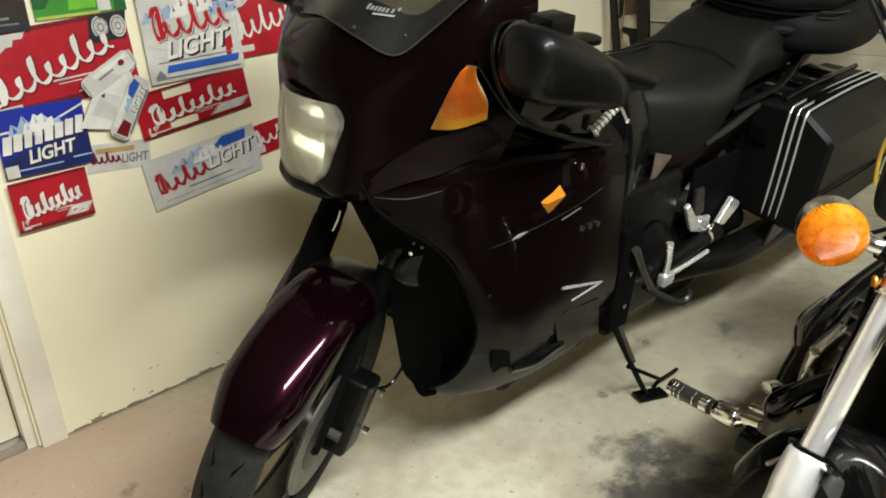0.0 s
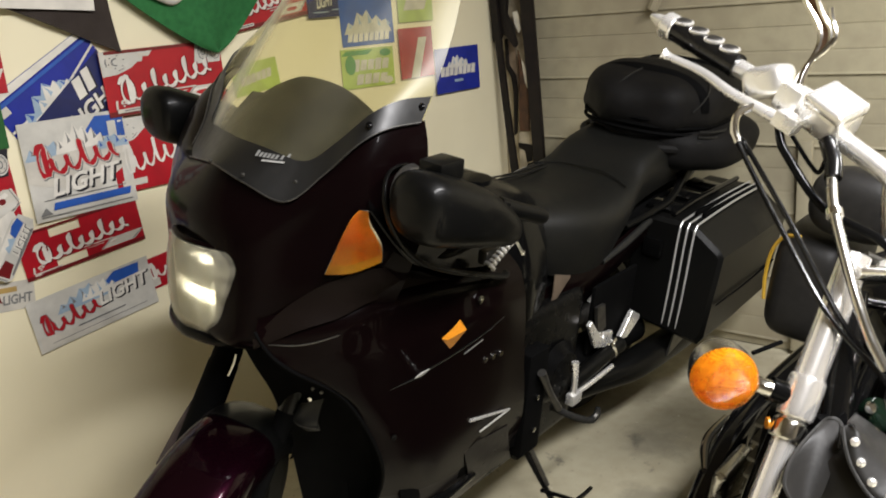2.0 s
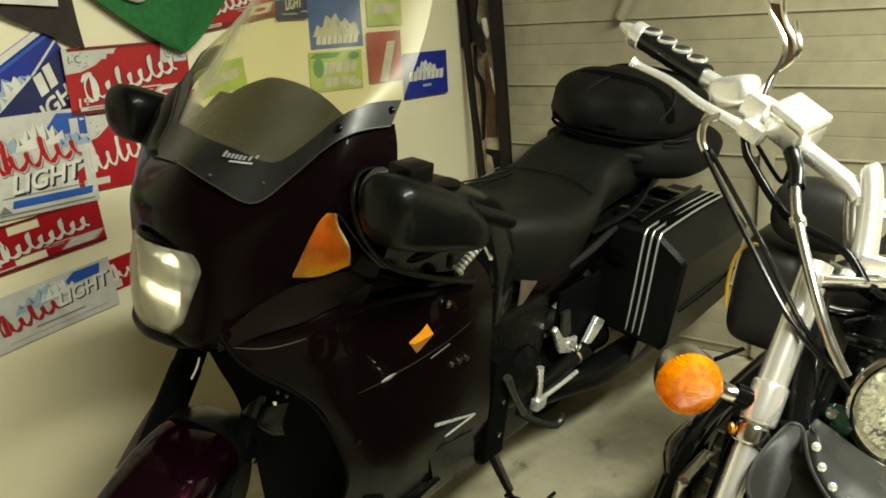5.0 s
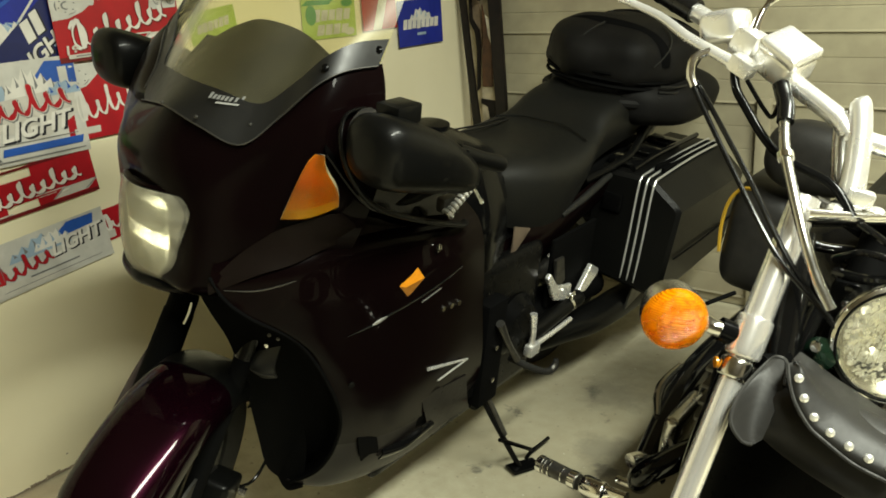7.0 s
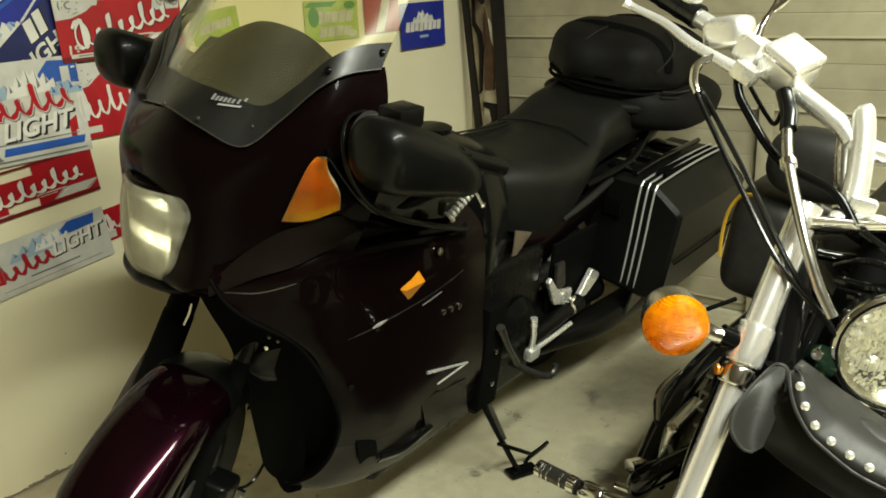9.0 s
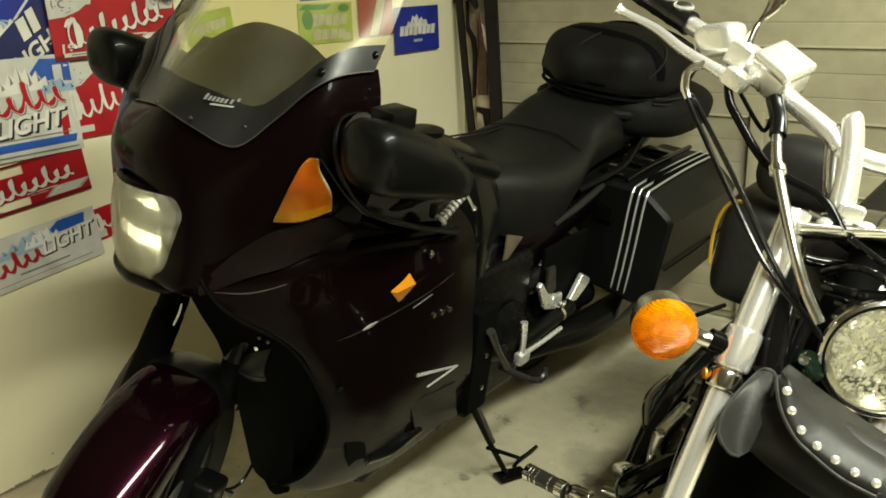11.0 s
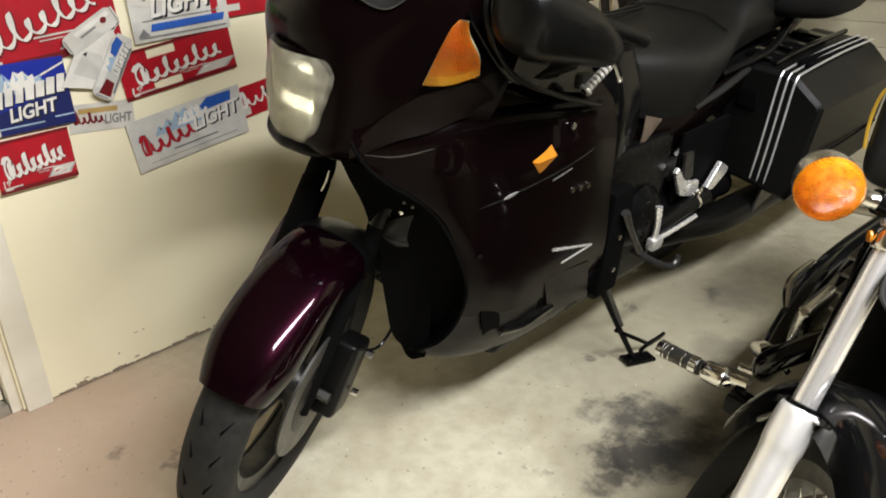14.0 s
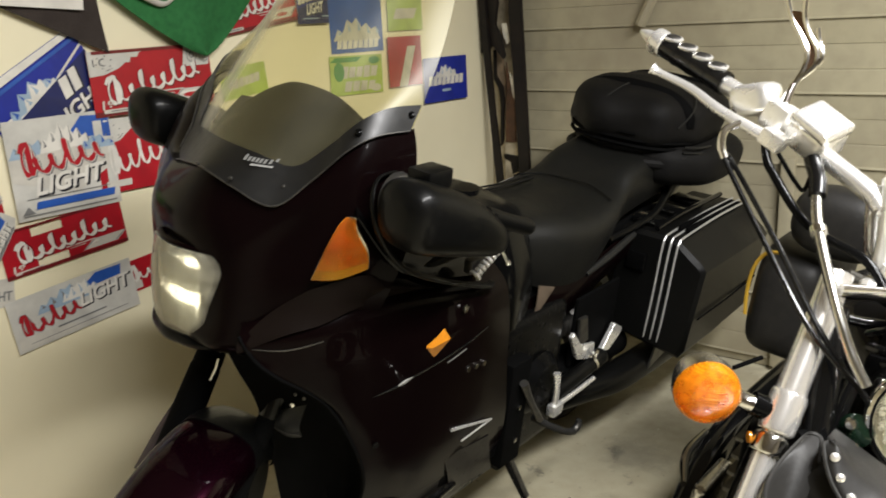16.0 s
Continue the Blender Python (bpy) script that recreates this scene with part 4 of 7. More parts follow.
AXLE = Vector((0.021, -0.10, 0.305))
STEER = steered((0.015, -0.05, 0.305), 28, 28)
RAKE = Vector((0, math.sin(radians(28)), math.cos(radians(28))))
wheel_parts(tourer, AXLE, STEER, 0.312, 0.102, 0.236, 3, STEEL, (-1, 1))
fender = part("front_fender", moved(fender_bm(0.331, 0.079, 0.058, 38, 152), STEER @ Matrix.Translation(AXLE)), FENDER, tourer, "glossy maroon front fender")
# black skin laid over the crest stands for the dark fairing mirrored there
part("fender_dark_skin", moved(fender_bm(0.3335, 0.0800, 0.058, 104, 153, tip=0.96), STEER @ Matrix.Translation(AXLE)), HOUSING, fender, "black skin over the fender's rear, in place of a dark reflection")
for s in (-1, 1):
    foot = AXLE + (Vector((-0.10, 0.01, -0.02)) if s < 0 else Vector((0.060, -0.045, -0.02)))
    part("fork_leg", moved(tube_bm([foot, foot + RAKE * 0.12, foot + RAKE * 0.40], [0.030, 0.032, 0.029] if s < 0 else [0.017, 0.018, 0.018], 20), STEER), MATT, tourer, "black lower fork leg")
    part("fork_tube", moved(tube_bm([foot + RAKE * 0.40, foot + RAKE * 0.74], 0.0205, 16), STEER), SATIN, tourer)
    part("fork_boot", moved(tube_bm([foot + RAKE * 0.39, foot + RAKE * 0.43, foot + RAKE * 0.45], [0.027, 0.027, 0.022] if s < 0 else [0.019, 0.019, 0.017], 20), STEER), MATT, tourer)
    bm = box_bm((s * 0.084 - 0.030, -0.050, -0.080), (s * 0.084 + 0.030, 0.040, 0.088), 0.014, 3)
    cal = part("brake_caliper", moved(bm, STEER @ Matrix.Translation(AXLE + Vector((0, 0.070, 0.0))) @ pose(0, 0, 0, -24, 0, 0)), HOUSING, tourer, "black brake caliper")
    part("caliper_bolt", moved(tube_bm([(s * 0.118, 0.02, 0.06), (s * 0.133, 0.02, 0.06)], 0.009, 8), STEER @ Matrix.Translation(AXLE + Vector((0, 0.070, 0.0))) @ pose(0, 0, 0, -24, 0, 0)), CHROME, cal)
    part("caliper_bolt", moved(tube_bm([(s * 0.118, 0.02, -0.03), (s * 0.133, 0.02, -0.03)], 0.008, 8), STEER @ Matrix.Translation(AXLE + Vector((0, 0.070, 0.0))) @ pose(0, 0, 0, -24, 0, 0)), CHROME, cal)
part("fork_guard", loft_bm([[(-0.100, -0.070, 0.470), (-0.075, -0.060, 0.485), (-0.045, -0.028, 0.490)], [(-0.100, -0.020, 0.535), (-0.078, -0.012, 0.550), (-0.048, 0.018, 0.530)], [(-0.097, 0.018, 0.580), (-0.078, 0.030, 0.585), (-0.050, 0.052, 0.565)]], 10, 10, 0.004), GUARD, tourer, "scuffed plum fork guard beside the fender")
part("axle_nut", moved(tube_bm([AXLE + Vector((-0.12, 0, 0)), AXLE + Vector((0.098, 0, 0))], 0.011, 10), STEER), STEEL, tourer)
part("brake_hose", moved(tube_bm([AXLE + Vector((0.09, 0.10, 0.05)), AXLE + Vector((0.125, 0.17, 0.02)), AXLE + Vector((0.13, 0.225, 0.09)), AXLE + Vector((0.10, 0.245, 0.22)), AXLE + Vector((0.07, 0.28, 0.40))], 0.0035, 8), STEER), BLACK, tourer)
wheel_parts(tourer, Vector((0, 1.40, 0.318)), Matrix.Identity(4), 0.318, 0.15, 0.20, 3, STEEL, (-1,))


def half(points):
    """A line given from the middle to the left side, continued to the right side."""
    return [(-x, y, z) for x, y, z in points[:0:-1]] + list(points)


def nose(points, skew=0.13, wide=0.97):
    """The same for the nose, sheared to fit the camera's view; skew draws back its far half, wide scales it."""
    return [(x * (wide if x < 0 else 1.0) + 0.10 * max(0.0, 0.16 - abs(x)), y + 0.13 * max(0.0, 0.22 - max(x, 0.0)) - skew * min(x, 0.0), z) for x, y, z in half(points)]


# front cowl round the lamp
cowl = loft_bm([nose([(0, -0.010, 0.757), (0.075, 0.0, 0.760), (0.125, 0.045, 0.762), (0.16, 0.11, 0.764), (0.19, 0.19, 0.766)], 0.0, 1.04),
                nose([(0, -0.058, 0.788), (0.085, -0.045, 0.79), (0.135, -0.005, 0.793), (0.19, 0.06, 0.797), (0.235, 0.15, 0.805)], 0.0, 1.04),
                nose([(0, -0.056, 0.83), (0.10, -0.040, 0.835), (0.155, 0.005, 0.84), (0.225, 0.065, 0.85), (0.275, 0.16, 0.86)], 0.0, 1.04),
                nose([(0, -0.056, 0.91), (0.105, -0.034, 0.91), (0.165, 0.015, 0.915), (0.245, 0.075, 0.92), (0.295, 0.18, 0.93)], 0.0, 1.04),
                nose([(0, -0.060, 0.99), (0.11, -0.025, 0.99), (0.175, 0.04, 0.995), (0.25, 0.10, 1.0), (0.295, 0.21, 1.005)], 0.0, 1.12),
                nose([(0, -0.030, 1.050), (0.10, 0.0, 1.044), (0.170, 0.043, 1.045), (0.215, 0.088, 1.072), (0.255, 0.138, 1.105), (0.282, 0.225, 1.120)], 0.06, 1.08),
                nose([(0, -0.015, 1.078), (0.09, 0.008, 1.064), (0.158, 0.042, 1.054), (0.192, 0.092, 1.093), (0.227, 0.134, 1.141), (0.250, 0.174, 1.164), (0.267, 0.230, 1.169)])], 40, 48, 0.004)
front_cowl = part("front_cowl", cowl, MAROON, tourer, "glossy dark maroon front cowl")
GLASS = [[(-0.075, -0.022, 0.790), (-0.030, -0.036, 0.788), (0.0, -0.034, 0.788), (0.040, -0.024, 0.788), (0.075, -0.004, 0.790)],
         [(-0.086, -0.018, 0.812), (-0.050, -0.040, 0.812), (0.0, -0.042, 0.812), (0.055, -0.028, 0.812), (0.102, -0.001, 0.812)],
         [(-0.089, -0.016, 0.870), (-0.055, -0.042, 0.870), (0.0, -0.048, 0.870), (0.065, -0.032, 0.870), (0.122, 0.001, 0.870)],
         [(-0.078, -0.020, 0.925), (-0.045, -0.044, 0.925), (0.0, -0.052, 0.925), (0.070, -0.034, 0.925), (0.123, -0.004, 0.925)],
         [(-0.060, -0.030, 0.953), (-0.020, -0.045, 0.954), (0.020, -0.045, 0.954), (0.070, -0.028, 0.953), (0.110, -0.012, 0.954)]]
lamp = part("headlight", loft_bm(GLASS, 20, 28, 0.003), FLUTED, tourer, "large clear glass headlight")
lamp.visible_shadow = False
border = GLASS[0] + [r[-1] for r in GLASS[1:-1]] + GLASS[-1][::-1] + [r[0] for r in GLASS[-2:0:-1]] + [GLASS[0][0]]
part("lamp_surround", tube_bm([(x, y + 0.007, z) for x, y, z in border], 0.0055, 10, 96), MAROON, tourer, "dark rim round the headlight")
part("lamp_chin", tube_bm([(-0.088, -0.006, 0.800)] + [(x, y + 0.002, z - 0.009) for x, y, z in GLASS[0]] + [(0.098, 0.010, 0.800)], 0.0125, 14, 60), BLACK, tourer, "glossy black lip under the headlight")
bowl = []
for z, deep in ((0.796, 0.018), (0.812, 0.030), (0.835, 0.036), (0.852, 0.034), (0.872, 0.038), (0.895, 0.040), (0.915, 0.038), (0.930, 0.036), (0.944, 0.030)):
    bowl.append([(-0.078, -0.016, z), (-0.045, -0.040 + deep, z), (0.010, -0.046 + deep, z), (0.065, -0.030 + deep * 0.9, z), (0.110, 0.002, z)])
part("reflector", loft_bm(bowl, 40, 28, 0.0015), LAMPBOWL, lamp, "silvered reflector bowl")

# normal that mirrors the tube light towards the camera
GLINT_FACE = LEAN.to_3x3().inverted() @ Vector((0.83, -0.26, 0.49))
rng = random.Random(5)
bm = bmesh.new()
ACROSS = Vector((0, 0, 1)).cross(GLINT_FACE).normalized()
UP = GLINT_FACE.cross(ACROSS).normalized()
# facets placed for the camera's view: two rows of highlight, the rest tilted off
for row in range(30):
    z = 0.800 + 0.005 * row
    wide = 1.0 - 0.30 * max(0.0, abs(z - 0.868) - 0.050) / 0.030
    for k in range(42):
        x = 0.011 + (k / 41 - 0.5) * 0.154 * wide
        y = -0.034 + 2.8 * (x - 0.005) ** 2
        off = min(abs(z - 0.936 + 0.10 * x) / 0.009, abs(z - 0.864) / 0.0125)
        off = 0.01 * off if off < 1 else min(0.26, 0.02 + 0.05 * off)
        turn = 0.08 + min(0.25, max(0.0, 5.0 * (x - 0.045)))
        face = (GLINT_FACE + UP * (off + rng.uniform(-0.025, 0.025)) - ACROSS * (turn + rng.uniform(-0.03, 0.03))).normalized()
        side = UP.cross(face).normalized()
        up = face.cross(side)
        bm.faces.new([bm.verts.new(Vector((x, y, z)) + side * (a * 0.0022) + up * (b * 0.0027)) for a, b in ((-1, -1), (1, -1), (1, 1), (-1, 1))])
part("glint_facets", bm, LAMPFACET, lamp, "small facets turned to flash the tube light at the camera")

# wind screen with its black lower band
S0 = [(0, -0.013, 1.082), (0.08, 0.003, 1.068), (0.156, 0.037, 1.051), (0.190, 0.088, 1.092), (0.226, 0.130, 1.142), (0.250, 0.170, 1.165), (0.268, 0.225, 1.170)]
S1 = [(0, 0.035, 1.120), (0.08, 0.050, 1.118), (0.148, 0.082, 1.108), (0.183, 0.122, 1.140), (0.219, 0.160, 1.185), (0.243, 0.200, 1.206), (0.262, 0.255, 1.209)]
S2 = [(0, 0.125, 1.235), (0.075, 0.138, 1.236), (0.135, 0.180, 1.245), (0.175, 0.228, 1.262), (0.215, 0.275, 1.285), (0.242, 0.322, 1.305)]
S3 = [(0, 0.265, 1.405), (0.065, 0.275, 1.407), (0.12, 0.300, 1.412), (0.155, 0.325, 1.416), (0.19, 0.35, 1.420), (0.22, 0.376, 1.425)]
screen = part("windscreen", loft_bm([nose(S0), nose(S1), nose(S2), nose(S3)], 24, 40, 0.0025), SCREEN, tourer, "clear tinted plastic windscreen")
screen.visible_shadow = False


def blend(a, b, t, out=0.0):
    return [tuple(Vector(p).lerp(Vector(q), t) + Vector((0.3 * out * (1 if p[0] > 0 else 0), -out, out * 0.6))) for p, q in zip(a, b)]


band = part("screen_band", loft_bm([nose(blend(S0, S1, -0.12, 0.003)), nose(blend(S0, S1, 0.25, 0.003)), nose(blend(S0, S1, 0.85, 0.003))], 10, 48, 0.002), BANDSKIN, tourer, "satin black band along the windscreen's lower edge")
part("band_rim", tube_bm(nose(blend(S0, S1, -0.13, 0.0045)), 0.0013, 6, 80), STEEL, band)
for x, y, z in ((0.231, 0.147, 1.162), (0.262, 0.232, 1.186), (0.154, 0.066, 1.068), (0.085, 0.018, 1.072), (0.02, 0.004, 1.082), (-0.18, 0.19, 1.135)):
    r = 0.006 if x > 0.2 else 0.003
    part("screen_screw", moved(turned_bm([(0, 0), (r, 0.0), (r, 0.003), (r * 0.65, 0.0045), (0, 0.005)], 10), to_axis((x, y - 0.006, z + 0.004), (0.4 * (1 if x > 0 else -1), -0.8, 0.6))), BLACK if x > 0.2 else STEEL, band)
for k in range(8):
    x = 0.083 + k * 0.0056
    y0 = 0.040 + 0.55 * (x - 0.075) + 0.6 * max(0, x - 0.11)
    h = 0.0085 if k in (0, 7) else 0.0062
    bm = bmesh.new()
    f = bm.faces.new([bm.verts.new((x + dx, y0 + 0.55 * dx + dz * 0.8 - 0.008, 1.103 - 0.07 * (x - 0.075) + dz)) for dx, dz in ((0, 0), (0.0040, 0), (0.0050, h), (0.0010, h))])
    part("name_mark", bm, MARK, band)
bm = bmesh.new()
f = bm.faces.new([bm.verts.new((0.095 + dx, 0.051 + 0.6 * dx - 0.012 + dz * 0.8, 1.096 + dz)) for dx, dz in ((0, 0), (0.032, 0), (0.033, 0.0025), (0.001, 0.0025))])
part("name_line", bm, SILVERLINE, band)
bm = loft_bm([nose([(0, 0.02, 1.07), (0.10, 0.05, 1.07), (0.19, 0.14, 1.09), (0.235, 0.22, 1.12)]), nose([(0, 0.12, 1.15), (0.09, 0.13, 1.145), (0.16, 0.19, 1.118), (0.225, 0.25, 1.115)]), nose([(0, 0.205, 1.182), (0.08, 0.21, 1.176), (0.145, 0.235, 1.135), (0.215, 0.27, 1.118)]), nose([(0, 0.235, 1.17), (0.08, 0.24, 1.16), (0.15, 0.26, 1.13), (0.20, 0.28, 1.11)]), nose([(0, 0.25, 1.05), (0.08, 0.255, 1.05), (0.15, 0.27, 1.04), (0.20, 0.285, 1.03)])], 24, 32, 0.003)
part("instrument_cowl", bm, DASH, tourer, "matt black instrument cowl under the windscreen")

# side fairings
ROWS_SIDE = [[(0.115, 0.03, 0.86), (0.20, 0.12, 0.905), (0.235, 0.25, 0.905), (0.24, 0.40, 0.885), (0.23, 0.53, 0.865)],
             [(0.15, -0.022, 0.835), (0.255, 0.085, 0.872), (0.292, 0.25, 0.868), (0.298, 0.40, 0.852), (0.282, 0.53, 0.83)],
             [(0.175, -0.012, 0.80), (0.27, 0.085, 0.81), (0.305, 0.25, 0.81), (0.312, 0.41, 0.80), (0.292, 0.545, 0.78)],
             [(0.205, 0.012, 0.77), (0.272, 0.11, 0.742), (0.306, 0.25, 0.738), (0.312, 0.42, 0.746), (0.292, 0.56, 0.72)],
             [(0.245, 0.095, 0.695), (0.280, 0.165, 0.63), (0.298, 0.29, 0.62), (0.300, 0.44, 0.61), (0.282, 0.59, 0.60)],
             [(0.262, 0.170, 0.54), (0.280, 0.225, 0.52), (0.290, 0.32, 0.50), (0.288, 0.47, 0.49), (0.270, 0.63, 0.47)],
             [(0.228, 0.200, 0.42), (0.250, 0.26, 0.41), (0.262, 0.35, 0.395), (0.260, 0.50, 0.38), (0.245, 0.67, 0.36)]]
ROWS_BELLY = [[(0.228, 0.200, 0.42), (0.250, 0.26, 0.41), (0.262, 0.35, 0.395), (0.260, 0.50, 0.38), (0.245, 0.67, 0.36)],
              [(0.185, 0.195, 0.335), (0.22, 0.25, 0.325), (0.235, 0.36, 0.305), (0.232, 0.52, 0.29), (0.22, 0.70, 0.285)],
              [(0.12, 0.185, 0.275), (0.165, 0.24, 0.255), (0.19, 0.37, 0.232), (0.19, 0.54, 0.22), (0.18, 0.73, 0.225)],
              [(0.045, 0.20, 0.262), (0.07, 0.26, 0.225), (0.09, 0.38, 0.20), (0.09, 0.55, 0.19), (0.09, 0.75, 0.20)]]
FRONT = [(0.15, -0.022, 0.835), (0.175, -0.012, 0.80), (0.205, 0.012, 0.77), (0.245, 0.095, 0.695), (0.262, 0.170, 0.54), (0.228, 0.200, 0.42), (0.185, 0.195, 0.335), (0.12, 0.185, 0.275)]
INNER = [(0.10, -0.012, 0.79), (0.10, 0.0, 0.765), (0.10, 0.015, 0.735), (0.10, 0.055, 0.655), (0.09, 0.10, 0.52), (0.085, 0.13, 0.40), (0.085, 0.15, 0.32), (0.08, 0.19, 0.262)]


def flip(points, s):
    """Left-side points as they are, or carried over to the right side, set back so the camera sees the wall through the
    gap.
    """
    return [(s * x, y + (0.0 if s > 0 else 0.06 + (0.20 if z < 0.78 and y < 0.5 else 0.0)), z) for x, y, z in points]


for s in (1, -1):
    side = part("side_fairing", loft_bm([flip(r, s) for r in ROWS_SIDE], 40, 32, 0.004), MAROON, tourer, "glossy dark maroon side fairing")
    part("belly_panel", loft_bm([flip(r, s) for r in ROWS_BELLY], 20, 24, 0.004), PLUM, tourer, "scuffed satin lower fairing")
    mid = [((a[0] + b[0]) / 2, (a[1] + b[1]) / 2 + 0.07, (a[2] + b[2]) / 2) for a, b in zip(FRONT, INNER)]
    if s > 0:
        part("inner_liner", loft_bm([flip(FRONT, s), flip(mid, s), flip(INNER, s)], 14, 32, 0.003), MATT, tourer)
    part("edge_roll", tube_bm(flip([(x, y - 0.002, z) for x, y, z in FRONT], s), 0.0035, 8, 40), MATT, side)
    if s > 0:
        sig = [[(0.232, 0.055, 0.945), (0.262, 0.085, 0.948), (0.284, 0.128, 0.962)], [(0.244, 0.067, 0.985), (0.266, 0.092, 0.985), (0.285, 0.124, 0.99)], [(0.256, 0.084, 1.03), (0.264, 0.093, 1.028), (0.274, 0.109, 1.025)], [(0.262, 0.096, 1.047), (0.266, 0.10, 1.047), (0.271, 0.108, 1.046)]]
        sig = [[(x + 0.006, y - 0.010, z) for x, y, z in r] for r in sig]
        lens = part("turn_signal", loft_bm([flip(r, s) for r in sig], 14, 14, 0.006), AMBER, tourer, "amber turn signal lens")
        lens.visible_shadow = False
        part("signal_backing", loft_bm([flip([(x - d, y + d, z) for x, y, z in r], s) for r, d in zip(sig, (0.002, 0.011, 0.012, 0.008))], 12, 8, 0.002), REFLECTOR, lens)
        part("signal_bulb", moved(turned_bm([(0, 0), (0.010, 0.004), (0.011, 0.014), (0.006, 0.022), (0, 0.024)], 12), Matrix.Translation((s * 0.262, 0.098, 0.962))), AMBER, lens)
    if s < 0:
        continue
    CREASE = [(0.285, 0.158, 0.708), (0.2985, 0.203, 0.717), (0.305, 0.234, 0.726), (0.3115, 0.294, 0.734), (0.3135, 0.384, 0.745), (0.311, 0.450, 0.756)]
    # gloss line added to catch the highlight that runs along the crease
    part("crease_line", tube_bm(flip(CREASE, s), [0.0006, 0.0022, 0.0022, 0.0018, 0.0018, 0.0012], 8, 40), GLOSS, side, "gloss line laid along the fairing's crease to carry its highlight")
    # alloy stretches stand for the brightest highlights on the crease
    part("crease_glint", tube_bm(flip([(0.2995, 0.203, 0.7175), (0.303, 0.219, 0.722), (0.3065, 0.236, 0.727)], s), [0.001, 0.0034, 0.001], 8, 12), ALLOY, side, "bright stretch put in as the crease's highlight")
    part("lower_crease", tube_bm(flip([(0.3115, 0.329, 0.722), (0.3125, 0.355, 0.727), (0.3125, 0.384, 0.732)], s), 0.0013, 6, 12), ALLOY, side)
    # steel thread on the shoulder's seam stands for the highlight along it
    part("shoulder_seam_glint", tube_bm(flip([(0.172, -0.014, 0.817), (0.2125, 0.019, 0.820), (0.250, 0.058, 0.836), (0.272, 0.10, 0.852)], s), [0.0005, 0.0013, 0.0013, 0.0005], 6, 24), STEEL, side)
    bm = bmesh.new()
    rim = [bm.verts.new(q) for q in flip([(0.309, 0.262, 0.778), (0.309, 0.304, 0.808), (0.310, 0.324, 0.780), (0.309, 0.288, 0.746)], s)]
    ridge = [bm.verts.new(q) for q in flip([(0.319, 0.267, 0.778), (0.319, 0.320, 0.779)], s)]
    for f in ((rim[0], rim[1], ridge[1], ridge[0]), (ridge[0], ridge[1], rim[3], rim[0]), (rim[1], rim[2], ridge[1]), (ridge[1], rim[2], rim[3])):
        bm.faces.new(f)
    part("side_reflector", bm, AMBER_SOLID, side, "amber wedge-shaped side reflector", 10)
    for k in range(3):
        part("vent_bolt", moved(tube_bm([(0, 0, 0), (s * 0.006, 0, 0)], 0.006, 8), Matrix.Translation((s * 0.304, 0.405 + 0.026 * k, 0.677 - 0.003 * k))), CHROME, side)
    for a, b in (((0.288, 0.386, 0.541), (0.281, 0.540, 0.494)), ((0.284, 0.431, 0.491), (0.281, 0.540, 0.494))):
        part("side_emblem", tube_bm(flip([(a[0] + 0.010, a[1], a[2]), (b[0] + 0.010, b[1], b[2])], s), [0.0038, 0.0024] if a[1] < 0.4 else 0.0022, 6), BRIGHT, side, "bright metal emblem of two strokes")
    part("fairing_bolt", moved(turned_bm([(0, 0), (0.008, 0), (0.008, 0.003), (0, 0.005)], 12), to_axis((s * 0.314, 0.36, 0.825), (s, 0, 0.1))), CHROME, side)
    part("fairing_bolt", moved(turned_bm([(0, 0), (0.006, 0), (0.006, 0.003), (0, 0.004)], 12), to_axis((s * 0.283, 0.175, 0.60), (s, -0.3, 0))), HOUSING, side)
    part("front_bolt", moved(turned_bm([(0, 0), (0.004, 0), (0.004, 0.003), (0, 0.004)], 12), to_axis((s * 0.20, 0.05, 0.70), (s * 0.6, -1, 0))), CHROME, side)
    # matt black sheets laid flush on the panel stand for shaded recesses
    part("belly_notch", loft_bm([flip([(0.251, 0.238, 0.428), (0.256, 0.268, 0.424), (0.256, 0.290, 0.405)], s), flip([(0.250, 0.246, 0.392), (0.254, 0.272, 0.392), (0.253, 0.300, 0.378)], s), flip([(0.243, 0.262, 0.352), (0.247, 0.282, 0.360), (0.248, 0.308, 0.350)], s)], 8, 8, 0.003), MATT, side, "black sheet for the shade inside the intake notch")
    part("belly_scoop", loft_bm([flip([(0.262, 0.330, 0.408), (0.263, 0.40, 0.392), (0.262, 0.455, 0.382)], s), flip([(0.252, 0.335, 0.372), (0.254, 0.40, 0.360), (0.254, 0.455, 0.350)], s)], 6, 12, 0.003), MATT, side, "black sheet for the shade inside the air scoop")
    part("scoop_lip", loft_bm([flip([(0.246, 0.322, 0.352), (0.252, 0.38, 0.346), (0.257, 0.44, 0.352), (0.257, 0.475, 0.348)], s), flip([(0.252, 0.318, 0.340), (0.263, 0.38, 0.332), (0.267, 0.435, 0.342), (0.262, 0.48, 0.338)], s), flip([(0.242, 0.318, 0.322), (0.251, 0.38, 0.314), (0.254, 0.44, 0.318), (0.252, 0.485, 0.318)], s)], 10, 20, 0.003), BLACK, side, "glossy lip under the scoop")
    part("lower_plate", loft_bm([flip([(0.2835, 0.390, 0.468), (0.2795, 0.48, 0.447), (0.270, 0.574, 0.426)], s), flip([(0.268, 0.435, 0.385), (0.264, 0.52, 0.365), (0.257, 0.61, 0.345)], s), flip([(0.244, 0.485, 0.300), (0.240, 0.57, 0.290), (0.236, 0.655, 0.278)], s)], 12, 12, 0.004), PLUM, side, "satin plate set into the lower fairing")
